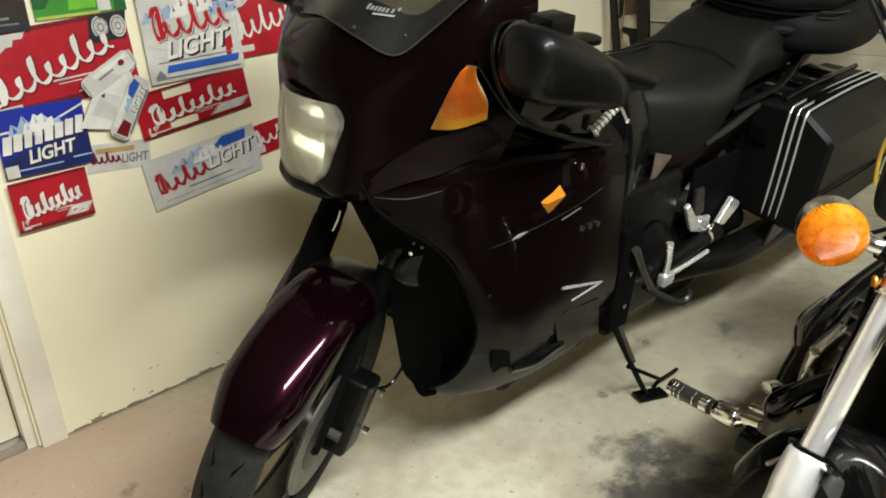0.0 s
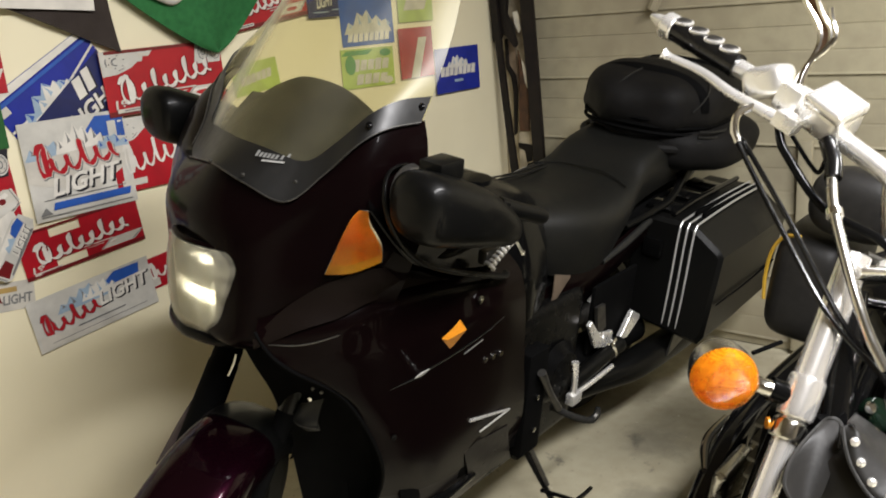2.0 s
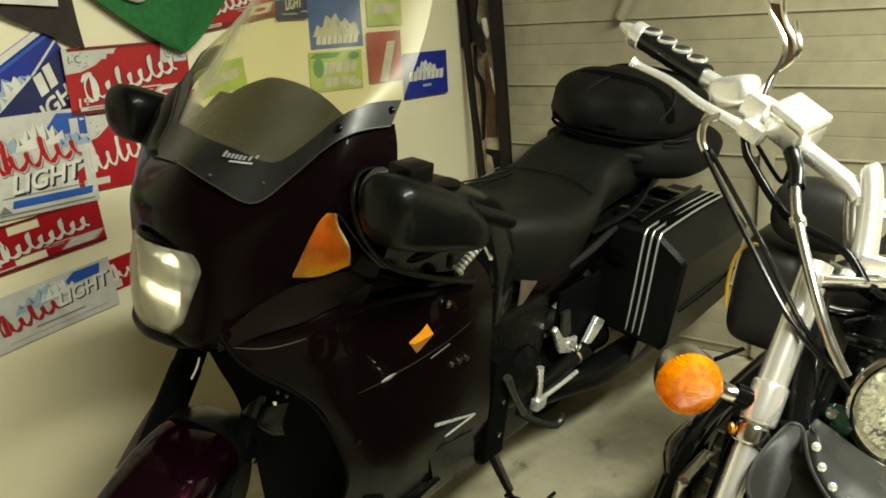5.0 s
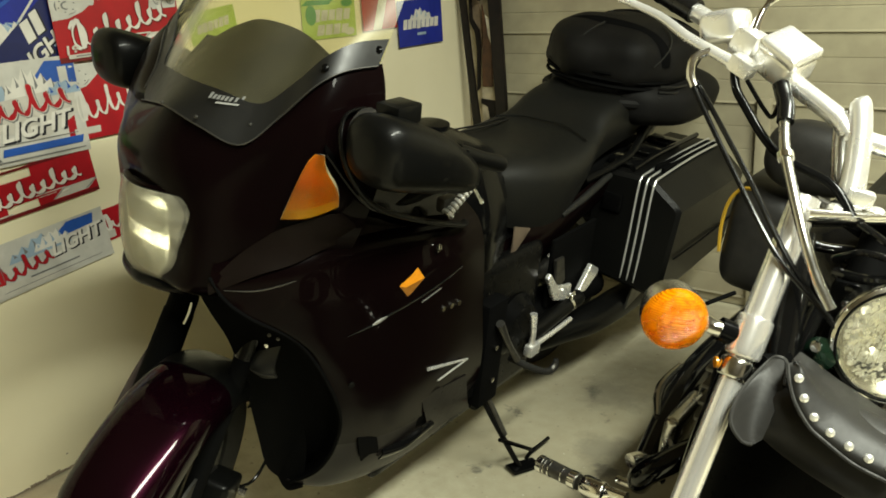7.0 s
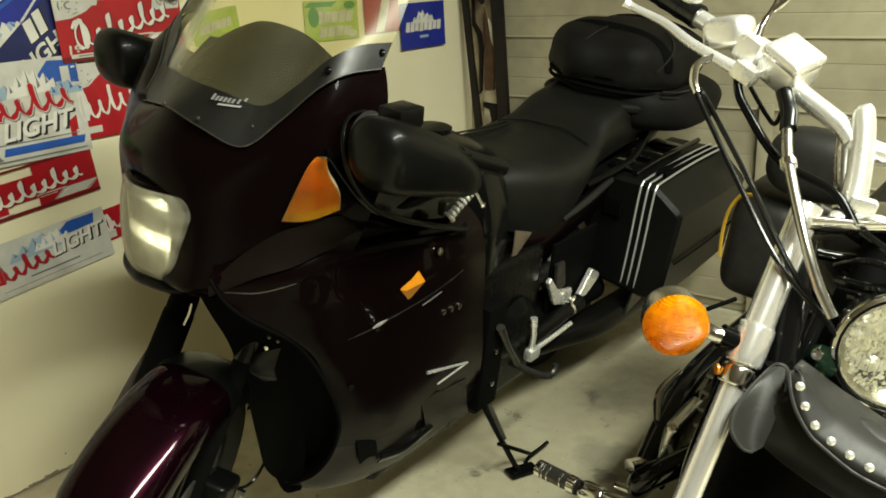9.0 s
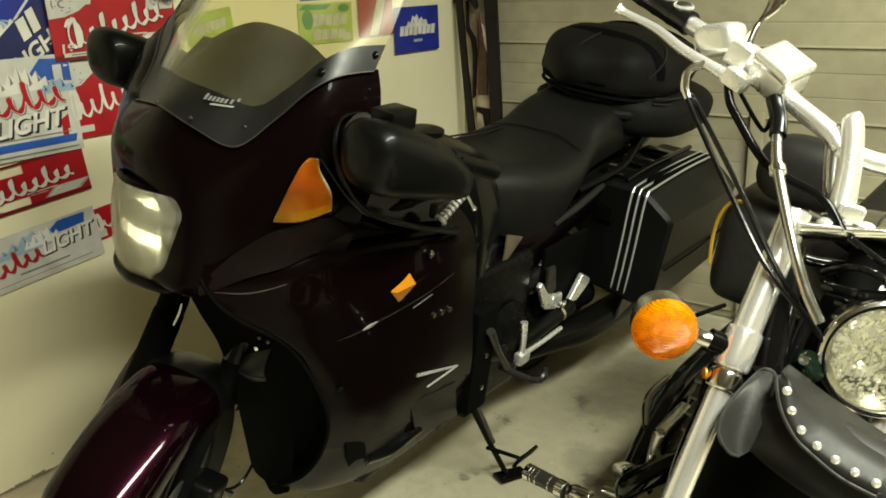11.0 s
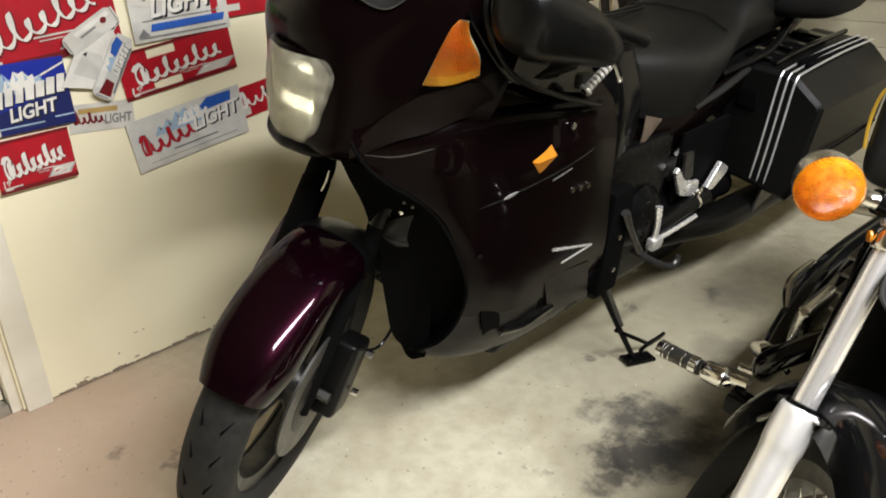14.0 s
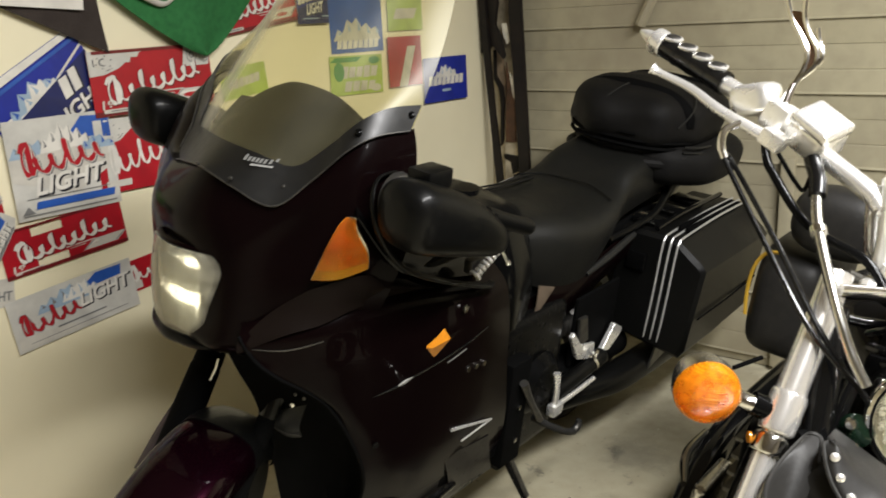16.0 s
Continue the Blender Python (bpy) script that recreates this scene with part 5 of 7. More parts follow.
bm = box_bm((-0.12, 0.31, 0.30), (0.13, 0.34, 0.66), 0.006)
part("radiator", bm, MATT, tourer, "black radiator between the fairings")
part("horn_bracket", loft_bm([[(0.118, 0.088, 0.632), (0.150, 0.090, 0.652), (0.182, 0.098, 0.670)], [(0.128, 0.074, 0.612), (0.155, 0.074, 0.622), (0.182, 0.084, 0.632)], [(0.126, 0.080, 0.600), (0.155, 0.082, 0.597), (0.180, 0.092, 0.604)]], 12, 12, 0.003), BLACK_GREY, tourer, "bent grey plate in front of the radiator")
part("bracket_edge", tube_bm([(0.126, 0.077, 0.606), (0.152, 0.076, 0.607), (0.180, 0.086, 0.612)], 0.0022, 8, 16), STEEL, tourer)
for x, y, z in ((0.198, 0.058, 0.716), (0.209, 0.068, 0.709)):
    part("front_bolt", moved(turned_bm([(0, 0), (0.0032, 0), (0.0032, 0.002), (0, 0.003)], 10), to_axis((x, y, z), (0.6, -1, 0.2))), STEEL, tourer)
part("belly_nose", loft_bm([[(0.066, 0.155, 0.47), (0.050, 0.178, 0.37), (0.052, 0.192, 0.295), (0.090, 0.194, 0.245)], [(0.085, 0.165, 0.47), (0.085, 0.182, 0.37), (0.090, 0.190, 0.285), (0.115, 0.190, 0.248)], [(0.13, 0.20, 0.46), (0.135, 0.215, 0.37), (0.14, 0.205, 0.29), (0.145, 0.195, 0.268)]], 14, 20, 0.004), MATT, tourer, "glossy dark tip of the lower fairing")
part("engine_block", box_bm((-0.21, 0.34, 0.22), (0.21, 0.98, 0.62), 0.03, 3), STEEL_DARK, tourer, "dark metal engine block")
part("frame_body", box_bm((-0.14, 0.30, 0.55), (0.14, 1.75, 0.72), 0.03, 3), MATT, tourer)

# extra skin over cowl and fairing; its colour stands for reflected floor
bm = loft_bm([[(0.150, -0.027, 0.824), (0.171, 0.014, 0.868), (0.209, 0.041, 0.907), (0.241, 0.064, 0.930), (0.278, 0.124, 0.946), (0.264, 0.248, 0.898)],
              [(0.153, -0.030, 0.815), (0.192, 0.012, 0.859), (0.232, 0.053, 0.889), (0.259, 0.088, 0.907), (0.287, 0.150, 0.919), (0.276, 0.263, 0.890)],
              [(0.151, -0.028, 0.805), (0.211, 0.014, 0.847), (0.250, 0.061, 0.867), (0.268, 0.112, 0.884), (0.277, 0.192, 0.888), (0.290, 0.294, 0.880)]], 12, 40, 0.003)
part("shoulder_skin", bm, SHOULDER_SHEEN, tourer, "thin skin under the turn signal with the shoulder's brown sheen painted in")

# mirrors, bars and inner panel
for s, du, cx in ((1, 0.048, 0.364), (-1, 0.09, -0.365)):
    dv = -0.014 if s > 0 else -0.025
    secs = []
    for u, lo, hi, hw in ((0.040, 1.070, 1.115, 0.020), (0.050, 1.045, 1.135, 0.045), (0.075, 1.028, 1.143, 0.056), (0.14, 1.010, 1.122, 0.064), (0.20, 0.995, 1.096, 0.062), (0.25, 0.982, 1.064, 0.054), (0.285, 0.980, 1.036, 0.042), (0.305, 0.99, 1.018, 0.02)):
        cv, hv = (lo + hi) / 2 + dv, (hi - lo) / 2
        secs.append([(cx + s * hw * abs(math.cos(q)) ** 0.8 * (1 if math.cos(q) > 0 else -1), u + du, cv + hv * abs(math.sin(q)) ** 0.75 * (1 if math.sin(q) > 0 else -1)) for q in [2 * math.pi * i / 20 for i in range(21)]])
    mir = part("mirror", loft_bm(secs, 28, 40, closed=True, caps=True), HOUSING, tourer, "large black mirror housing shielding the hand")
    part("mirror_arm", loft_bm([[(s * 0.25, 0.16, 1.05 + dv), (s * 0.26, 0.20, 1.10 + dv), (s * 0.26, 0.26, 1.08 + dv), (s * 0.25, 0.22, 1.02 + dv), (s * 0.25, 0.16, 1.05 + dv)], [(cx - s * 0.03, 0.10 + du, 1.05 + dv), (cx - s * 0.03, 0.14 + du, 1.11 + dv), (cx - s * 0.03, 0.24 + du, 1.08 + dv), (cx - s * 0.03, 0.18 + du, 1.02 + dv), (cx - s * 0.03, 0.10 + du, 1.05 + dv)]], 6, 12, closed=True), HOUSING, mir)
far = part("turn_signal", loft_bm([[(-0.230, 0.130, 1.050), (-0.252, 0.155, 1.045), (-0.262, 0.20, 1.04)], [(-0.250, 0.118, 1.010), (-0.268, 0.145, 1.005), (-0.280, 0.195, 1.0)], [(-0.262, 0.118, 0.970), (-0.278, 0.140, 0.965), (-0.288, 0.19, 0.96)]], 10, 10, 0.006), AMBER_SOLID, tourer, "amber turn signal lens")
part("reservoir", box_bm((0.322, 0.155, 1.102), (0.368, 0.212, 1.133), 0.005, 2), HOUSING, tourer, "black fluid reservoir")
part("reservoir_cap", moved(turned_bm([(0, 0), (0.028, 0), (0.028, 0.008), (0, 0.009)], 20), Matrix.Translation((0.345, 0.27, 1.078))), BLACK, tourer)
part("handlebar", tube_bm([(0.05, 0.28, 1.02), (0.18, 0.27, 1.06), (0.30, 0.30, 1.045), (0.37, 0.34, 1.02)], 0.012, 12), BLACK, tourer)
part("hand_grip", tube_bm([(0.355, 0.33, 1.025), (0.371, 0.385, 1.006), (0.381, 0.428, 0.991), (0.383, 0.437, 0.988)], [0.017, 0.0145, 0.015, 0.010], 14), HOUSING, tourer, "black rubber hand grip")
part("hand_grip", tube_bm([(-0.18, 0.24, 1.06), (-0.30, 0.20, 1.04), (-0.42, 0.22, 1.02)], 0.016, 12), RUBBER, tourer)
lever = part("clutch_lever", tube_bm([(0.338, 0.342, 0.902), (0.342, 0.366, 0.920), (0.346, 0.392, 0.941)], [0.007, 0.006, 0.006], 10), BRUSHED, tourer, "coiled chrome cable end")
for k in range(7):
    q = Vector((0.339, 0.345, 0.905)).lerp(Vector((0.346, 0.390, 0.940)), k / 6)
    part("coil", tube_bm([q - Vector((0.0003, 0.002, 0.0015)), q + Vector((0.0003, 0.002, 0.0015))], 0.0088 if k else 0.0125, 10), BRIGHT, lever)
part("lever_clamp", box_bm((0.310, 0.345, 0.900), (0.330, 0.385, 0.928), 0.006), STEEL, tourer)
part("thin_lever", tube_bm([(0.350, 0.382, 0.963), (0.351, 0.405, 0.938), (0.350, 0.428, 0.912), (0.350, 0.431, 0.909)], [0.003, 0.0032, 0.0035, 0.006], 8), CHROME, tourer)
part("pocket_rim", tube_bm([(0.270, 0.190, 1.105), (0.280, 0.137, 1.104), (0.292, 0.115, 1.070), (0.306, 0.124, 1.017), (0.318, 0.173, 0.958), (0.325, 0.271, 0.910), (0.315, 0.417, 0.855), (0.30, 0.46, 0.845)], [0.004, 0.005, 0.006, 0.007, 0.008, 0.008, 0.008, 0.007], 12, 48, flat=0.6), HOUSING, tourer, "black rim of the fairing pocket")
part("mirror_flange", loft_bm([[(0.285, 0.144, 1.023), (0.285, 0.135, 1.066), (0.285, 0.143, 1.094), (0.285, 0.165, 1.110), (0.285, 0.188, 1.110)], [(0.297, 0.150, 1.024), (0.299, 0.140, 1.064), (0.299, 0.147, 1.092), (0.299, 0.166, 1.107), (0.297, 0.188, 1.107)], [(0.300, 0.162, 1.024), (0.302, 0.152, 1.060), (0.302, 0.158, 1.085), (0.302, 0.171, 1.099), (0.300, 0.188, 1.099)]], 10, 24, 0.002), STEEL, tourer, "grey flange where the mirror meets the fairing")
part("pocket_panel", loft_bm([[(0.28, 0.10, 1.05), (0.305, 0.17, 0.955), (0.31, 0.27, 0.912), (0.29, 0.45, 0.862)], [(0.22, 0.16, 1.06), (0.26, 0.22, 0.98), (0.27, 0.32, 0.94), (0.25, 0.48, 0.90)], [(0.16, 0.26, 1.06), (0.16, 0.30, 1.0), (0.16, 0.38, 0.98), (0.15, 0.50, 0.96)]], 10, 14, 0.003), BLACK, tourer)
part("pocket_lid", box_bm((0.265, 0.22, 0.925), (0.30, 0.37, 0.937), 0.005), HOUSING, tourer)
part("pocket_maroon", box_bm((0.20, 0.30, 0.94), (0.27, 0.42, 0.985), 0.012), MAROON, tourer)
secs = []
for u, top, low, hw in ((0.42, 0.955, 0.72, 0.12), (0.52, 0.968, 0.68, 0.17), (0.66, 0.945, 0.64, 0.19), (0.80, 0.895, 0.62, 0.17), (0.92, 0.84, 0.64, 0.12)):
    secs.append([(hw * math.cos(q) * (1 if math.sin(q) < 0.3 else 0.95), u, (top + low) / 2 + (top - low) / 2 * math.sin(q)) for q in [2 * math.pi * i / 16 for i in range(17)]])
part("fuel_tank", loft_bm(secs, 18, 32, closed=True, caps=True), SATIN, tourer, "dark fuel tank under a black cover")
part("knee_pad", loft_bm([[(0.20, 0.56, 0.90), (0.225, 0.60, 0.89), (0.215, 0.68, 0.88)], [(0.235, 0.57, 0.78), (0.255, 0.62, 0.77), (0.235, 0.72, 0.77)], [(0.23, 0.60, 0.66), (0.245, 0.65, 0.65), (0.22, 0.75, 0.66)]], 14, 10, 0.02), BLACK, tourer)

# seat, tail and load
SEAT = [(0.85, [(0, 0.832), (0.09, 0.825), (0.135, 0.795), (0.145, 0.74), (0.135, 0.67)]), (0.95, [(0, 0.826), (0.12, 0.824), (0.178, 0.79), (0.19, 0.73), (0.172, 0.635)]), (1.06, [(0, 0.812), (0.14, 0.812), (0.198, 0.785), (0.205, 0.73), (0.182, 0.615)]), (1.18, [(0, 0.815), (0.135, 0.820), (0.188, 0.80), (0.195, 0.75), (0.172, 0.675)]), (1.27, [(0, 0.835), (0.12, 0.84), (0.165, 0.825), (0.172, 0.79), (0.158, 0.735)]), (1.36, [(0, 0.885), (0.115, 0.888), (0.155, 0.865), (0.162, 0.82), (0.15, 0.755)]), (1.55, [(0, 0.915), (0.12, 0.915), (0.155, 0.89), (0.162, 0.84), (0.15, 0.775)]), (1.72, [(0, 0.925), (0.11, 0.925), (0.145, 0.89), (0.15, 0.84), (0.14, 0.78)])]
part("seat", loft_bm([[(x * (0.82 if x < 0 else 1.0), u, v) for x, u, v in half([(w, u, v) for w, v in line])] for u, line in SEAT], 40, 36, 0.01, caps=False), LEATHER, tourer, "black leather two-level saddle")
# two grey lines stand for highlights on the tank's edge or rail
for x, y0, y1, z0, z1 in ((-0.10, 0.94, 1.20, 0.835, 0.826), (-0.075, 0.93, 1.18, 0.837, 0.828)):
    part("strap", tube_bm([(x, y0, z0), (x, (y0 + y1) / 2, (z0 + z1) / 2 - 0.004), (x, y1, z1)], 0.0042, 8, 16, flat=0.5), BLACK_GREY, tourer, "thin grey line standing for a highlight beside the saddle")
part("seat_piping", tube_bm([(-0.13, 1.20, 0.822), (-0.07, 1.235, 0.832), (0.0, 1.245, 0.834), (0.08, 1.235, 0.838), (0.165, 1.20, 0.826)], 0.0025, 6, 24), LEATHER, tourer)
for s in (1, -1):
    cover = part("side_cover", loft_bm([flip([(0.165, 0.80, 0.64), (0.175, 1.0, 0.655), (0.172, 1.2, 0.68), (0.16, 1.40, 0.715)], s), flip([(0.18, 0.84, 0.60), (0.195, 1.0, 0.615), (0.19, 1.2, 0.645), (0.17, 1.42, 0.685)], s), flip([(0.165, 0.88, 0.53), (0.18, 1.0, 0.545), (0.175, 1.2, 0.59), (0.165, 1.42, 0.64)], s)], 12, 20, 0.004), MAROON, tourer, "dark maroon side cover")
    part("grab_rail", tube_bm(flip([(0.16, 1.24, 0.70), (0.185, 1.34, 0.725), (0.19, 1.45, 0.745), (0.16, 1.6, 0.79), (0.12, 1.75, 0.82)], s), 0.011, 10), HOUSING, tourer)
    part("frame_tube", tube_bm(flip([(0.188, 1.08, 0.648), (0.19, 1.20, 0.672), (0.185, 1.34, 0.70)], s), [0.007, 0.011, 0.010], 10), BLACK_GREY, tourer)
part("tail_cowl", loft_bm([half([(0, 1.55, 0.86), (0.12, 1.55, 0.84), (0.16, 1.55, 0.78), (0.15, 1.55, 0.70)]), half([(0, 1.75, 0.88), (0.11, 1.75, 0.86), (0.14, 1.75, 0.80), (0.12, 1.75, 0.73)]), half([(0, 1.93, 0.86), (0.08, 1.93, 0.85), (0.10, 1.93, 0.81), (0.09, 1.93, 0.77)])], 12, 20, 0.006), MAROON, tourer)

# panniers
for s in (1, -1):
    body = []
    for u, hw, top, low in ((1.325, 0.0, 0.0, 0.0), (1.335, 1.0, 0.0, 0.0), (1.60, 1.0, 0.01, 0.0), (1.84, 0.98, 0.01, 0.01), (1.875, 0.9, -0.02, 0.03)):
        k = 0.93 if hw == 0.0 else hw
        cx = 0.24
        sec = [(0.13, 0.715 + top), (0.295, 0.722 + top), (0.318, 0.712 + top), (0.390, 0.667), (0.402, 0.652), (0.390, 0.40), (0.375, 0.372 + low), (0.16, 0.39 + low), (0.13, 0.41 + low)]
        body.append([(s * (cx + (w - cx) * k), u, 0.55 + (v - 0.55) * k) for w, v in sec])
    bm = grid_bm([[Vector(q) for q in r] for r in body], close_v=True, caps=True)
    es = [e for e in bm.edges if e.calc_face_angle(0) > 0.35]
    bmesh.ops.bevel(bm, geom=es, offset=0.009, segments=3, affect="EDGES", profile=0.6)
    case = part("pannier", bm, CASEM, tourer, "boxy black hard pannier with three silver lines", 30)
    case.location = (0, 0.040, -0.008)
    for k in range(3):
        w = 0.268 + 0.0215 * k
        part("silver_line", tube_bm([(s * (w - 0.004), 1.328, 0.40), (s * w, 1.322, 0.55), (s * w, 1.322, 0.675), (s * w, 1.332, 0.714), (s * w, 1.37, 0.7235), (s * w, 1.6, 0.7355), (s * w, 1.83, 0.7355)], 0.0034, 8, 60), SILVERLINE, case)
        if k < 2:
            part("dark_rib", box_bm((s * (w + 0.0108) - 0.0062, 1.40, 0.724), (s * (w + 0.0108) + 0.0062, 1.80, 0.740), 0.003), MATT, case)
    part("lid_seam", tube_bm([(s * 0.399, 1.36, 0.50), (s * 0.4, 1.6, 0.50), (s * 0.392, 1.84, 0.50)], 0.003, 6), MATT, case)
    for u, v in ((1.40, 0.730), (1.52, 0.738), (1.66, 0.740)):
        latch = part("case_latch", box_bm((s * 0.185 - 0.045, u - 0.030, v - 0.012), (s * 0.185 + 0.045, u + 0.030, v + 0.010), 0.005), GLOSS, case, "gloss black catch on the case")
        part("catch_pin", tube_bm([(s * 0.16, u - 0.034, v + 0.004), (s * 0.215, u - 0.034, v + 0.004)], 0.004, 8), CHROME, latch)
    part("case_rail", tube_bm([(s * 0.232, 1.35, 0.728), (s * 0.236, 1.50, 0.744), (s * 0.236, 1.80, 0.746)], 0.008, 10, 20), GLOSS, case)
    part("pannier_latch", box_bm((s * 0.20 - 0.03, 1.312, 0.60), (s * 0.20 + 0.03, 1.332, 0.655), 0.006), BLACK, case)

# foot gear, stand, exhaust
part("muffler", tube_bm([(0.19, 0.95, 0.30), (0.22, 1.12, 0.29), (0.235, 1.30, 0.275), (0.235, 1.62, 0.255), (0.235, 1.70, 0.25)], [0.028, 0.034, 0.046, 0.046, 0.036], 20, 30), HOUSING, tourer, "blackened metal muffler")
part("muffler", tube_bm([(-0.19, 0.95, 0.30), (-0.22, 1.12, 0.29), (-0.235, 1.30, 0.275), (-0.235, 1.62, 0.255)], [0.028, 0.034, 0.046, 0.044], 16, 24), STEEL, tourer)
part("muffler_bracket", slab_bm([(-0.02, -0.02), (0.16, -0.015), (0.17, 0.01), (0.02, 0.05)], 0.006), STEEL, tourer).matrix_basis = Matrix.Translation((0.285, 1.42, 0.30)) @ pose(0, 0, 0, 0, -10, 90)
part("gear_case", moved(turned_bm([(0, 0), (0.075, 0.0), (0.085, 0.02), (0.06, 0.045), (0, 0.05)], 28), to_axis((0.195, 0.86, 0.42), (1, 0, 0))), STEEL_DARK, tourer)
part("clutch_cover", moved(turned_bm([(0, 0), (0.085, 0.0), (0.09, 0.02), (0.07, 0.04), (0, 0.045)], 28), to_axis((0.20, 0.66, 0.38), (1, 0, 0))), STEEL_DARK, tourer)
part("shaft_tube", tube_bm([(0.16, 0.98, 0.38), (0.16, 1.40, 0.33)], [0.05, 0.045], 16, 4), MATT, tourer)
bracket = part("peg_bracket", moved(slab_bm([(-0.135, 0.052), (-0.122, 0.062), (-0.075, 0.012), (-0.020, -0.006), (0.006, -0.010), (0.010, -0.045), (-0.022, -0.052), (-0.085, -0.030)], 0.012, 0.002), Matrix.Translation((0.232, 1.110, 0.460)) @ pose(0, 0, 0, 0, 0, 90)), BRIGHT, tourer, "bare alloy passenger footrest bracket")
part("bracket_arm", moved(slab_bm([(-0.098, 0.092), (-0.055, 0.090), (-0.030, 0.012), (-0.052, 0.004), (-0.078, 0.014)], 0.010, 0.002), Matrix.Translation((0.228, 1.110, 0.460)) @ pose(0, 0, 0, 0, 0, 90)), STEEL, bracket, "dull grey bracket arm")
part("bracket_arm", moved(slab_bm([(0.050, -0.056), (0.112, 0.014), (0.164, -0.016), (0.160, -0.030), (0.098, -0.066)], 0.014, 0.002), Matrix.Translation((0.234, 1.110, 0.460)) @ pose(0, 0, 0, 0, 0, 90)), BRIGHT, bracket)
part("bracket_bolt", moved(turned_bm([(0, 0), (0.014, 0), (0.014, 0.006), (0.006, 0.007), (0.006, 0.003), (0, 0.003)], 14), to_axis((0.244, 1.098, 0.426), (1, 0, 0))), CHROME, bracket)
part("passenger_peg", tube_bm([(0.235, 0.90, 0.372), (0.236, 0.93, 0.374), (0.238, 1.10, 0.392), (0.238, 1.15, 0.397), (0.238, 1.16, 0.398)], [0.015, 0.022, 0.022, 0.024, 0.016], 18, 24), HOUSING, tourer, "black folded passenger peg")
part("peg_ring", tube_bm([(0.238, 1.095, 0.3915), (0.238, 1.105, 0.3925)], 0.0235, 18), CHROME, tourer)
part("shift_rod", tube_bm([(0.26, 0.882, 0.359), (0.262, 0.98, 0.361), (0.26, 1.085, 0.363)], 0.0066, 10), BRIGHT, tourer, "bright shift linkage rod")
part("shift_lever", tube_bm([(0.26, 0.880, 0.355), (0.266, 0.872, 0.41), (0.260, 0.870, 0.463)], [0.010, 0.0075, 0.010], 8), BRIGHT, tourer)
part("shift_lever", tube_bm([(0.27, 0.800, 0.365), (0.272, 0.74, 0.44), (0.270, 0.695, 0.510)], [0.009, 0.008, 0.011], 8), STEEL, tourer)
part("link_knuckle", box_bm((0.25, 0.86, 0.340), (0.276, 0.905, 0.372), 0.007), BRIGHT, tourer)
part("footrest", tube_bm([(0.25, 0.80, 0.360), (0.285, 0.85, 0.325), (0.30, 0.91, 0.292), (0.302, 0.947, 0.290), (0.300, 0.955, 0.310)], [0.009, 0.009, 0.009, 0.010, 0.007], 12), RUBBER, tourer, "black rubber footrest")
part("footrest_tip", moved(turned_bm([(0, 0), (0.018, 0), (0.016, 0.006), (0, 0.008)], 12), to_axis((0.302, 0.940, 0.288), (1, 0.1, -0.2))), STEEL, tourer)
part("stand_pivot", box_bm((0.17, 0.70, 0.235), (0.23, 0.78, 0.34), 0.012), BLACK, tourer)
part("side_stand", tube_bm([(0.215, 0.735, 0.27), (0.270, 0.760, 0.17), (0.328, 0.787, 0.072)], [0.009, 0.0075, 0.0075], 10), BLACK, tourer, "black side stand leg")
part("stand_foot", moved(box_bm((-0.020, -0.042, -0.005), (0.026, 0.042, 0.005), 0.004), Matrix.Translation((0.332, 0.80, 0.0685)) @ pose(0, 0, 0, 0, -10.5, -25)), BLACK, tourer)
part("stand_spur", tube_bm([(0.285, 0.742, 0.158), (0.305, 0.80, 0.12), (0.322, 0.852, 0.085)], 0.0055, 8), BLACK, tourer)
part("stand_spur", tube_bm([(0.312, 0.838, 0.045), (0.321, 0.856, 0.075), (0.323, 0.90, 0.075), (0.322, 0.943, 0.072)], 0.0055, 8), BLACK, tourer)
part("stand_spring", tube_bm([(0.235, 0.745, 0.26), (0.285, 0.768, 0.16)], 0.006, 8), STEEL, tourer)
for z, u in ((0.44, 0.70), (0.35, 0.70)):
    part("side_bolt", moved(turned_bm([(0, 0), (0.0065, 0), (0.0065, 0.005), (0, 0.007)], 10), to_axis((0.262, u, z), (1, 0, 0))), CHROME, tourer)
part("side_plate", box_bm((0.22, 0.66, 0.28), (0.26, 0.74, 0.56), 0.008), MATT, tourer)
# made-up plate fills the gap, coloured like the wall and floor behind it
part("gap_plate", loft_bm([[(0.190, 0.835, 0.600), (0.192, 0.838, 0.640), (0.190, 0.840, 0.686)], [(0.193, 0.862, 0.622), (0.194, 0.866, 0.650), (0.192, 0.872, 0.676)], [(0.190, 0.908, 0.650), (0.191, 0.912, 0.655), (0.190, 0.918, 0.660)]], 8, 8, 0.003), GAP_TAN, tourer, "tan plate in place of the wall and floor beyond the gap below the seat")
part("fork_bleeder", tube_bm([(-0.021, 0.046, 0.650), (-0.019, 0.058, 0.672), (-0.019, 0.064, 0.690)], [0.0028, 0.0034, 0.0026], 10), CHROME, tourer, "small bright bleeder on the fork")
part("heel_guard", box_bm((0.20, 1.02, 0.40), (0.212, 1.25, 0.60), 0.004), MATT, tourer)

# tail bag strapped to the passenger seat
bag = thing("tail_bag", "rounded black nylon tail bag strapped on the rear seat", "bag", LEAN @ Matrix.Translation((0.026, 1.645, 0.908)) @ Matrix.Diagonal((0.955, 1.0, 0.98, 1.0)))


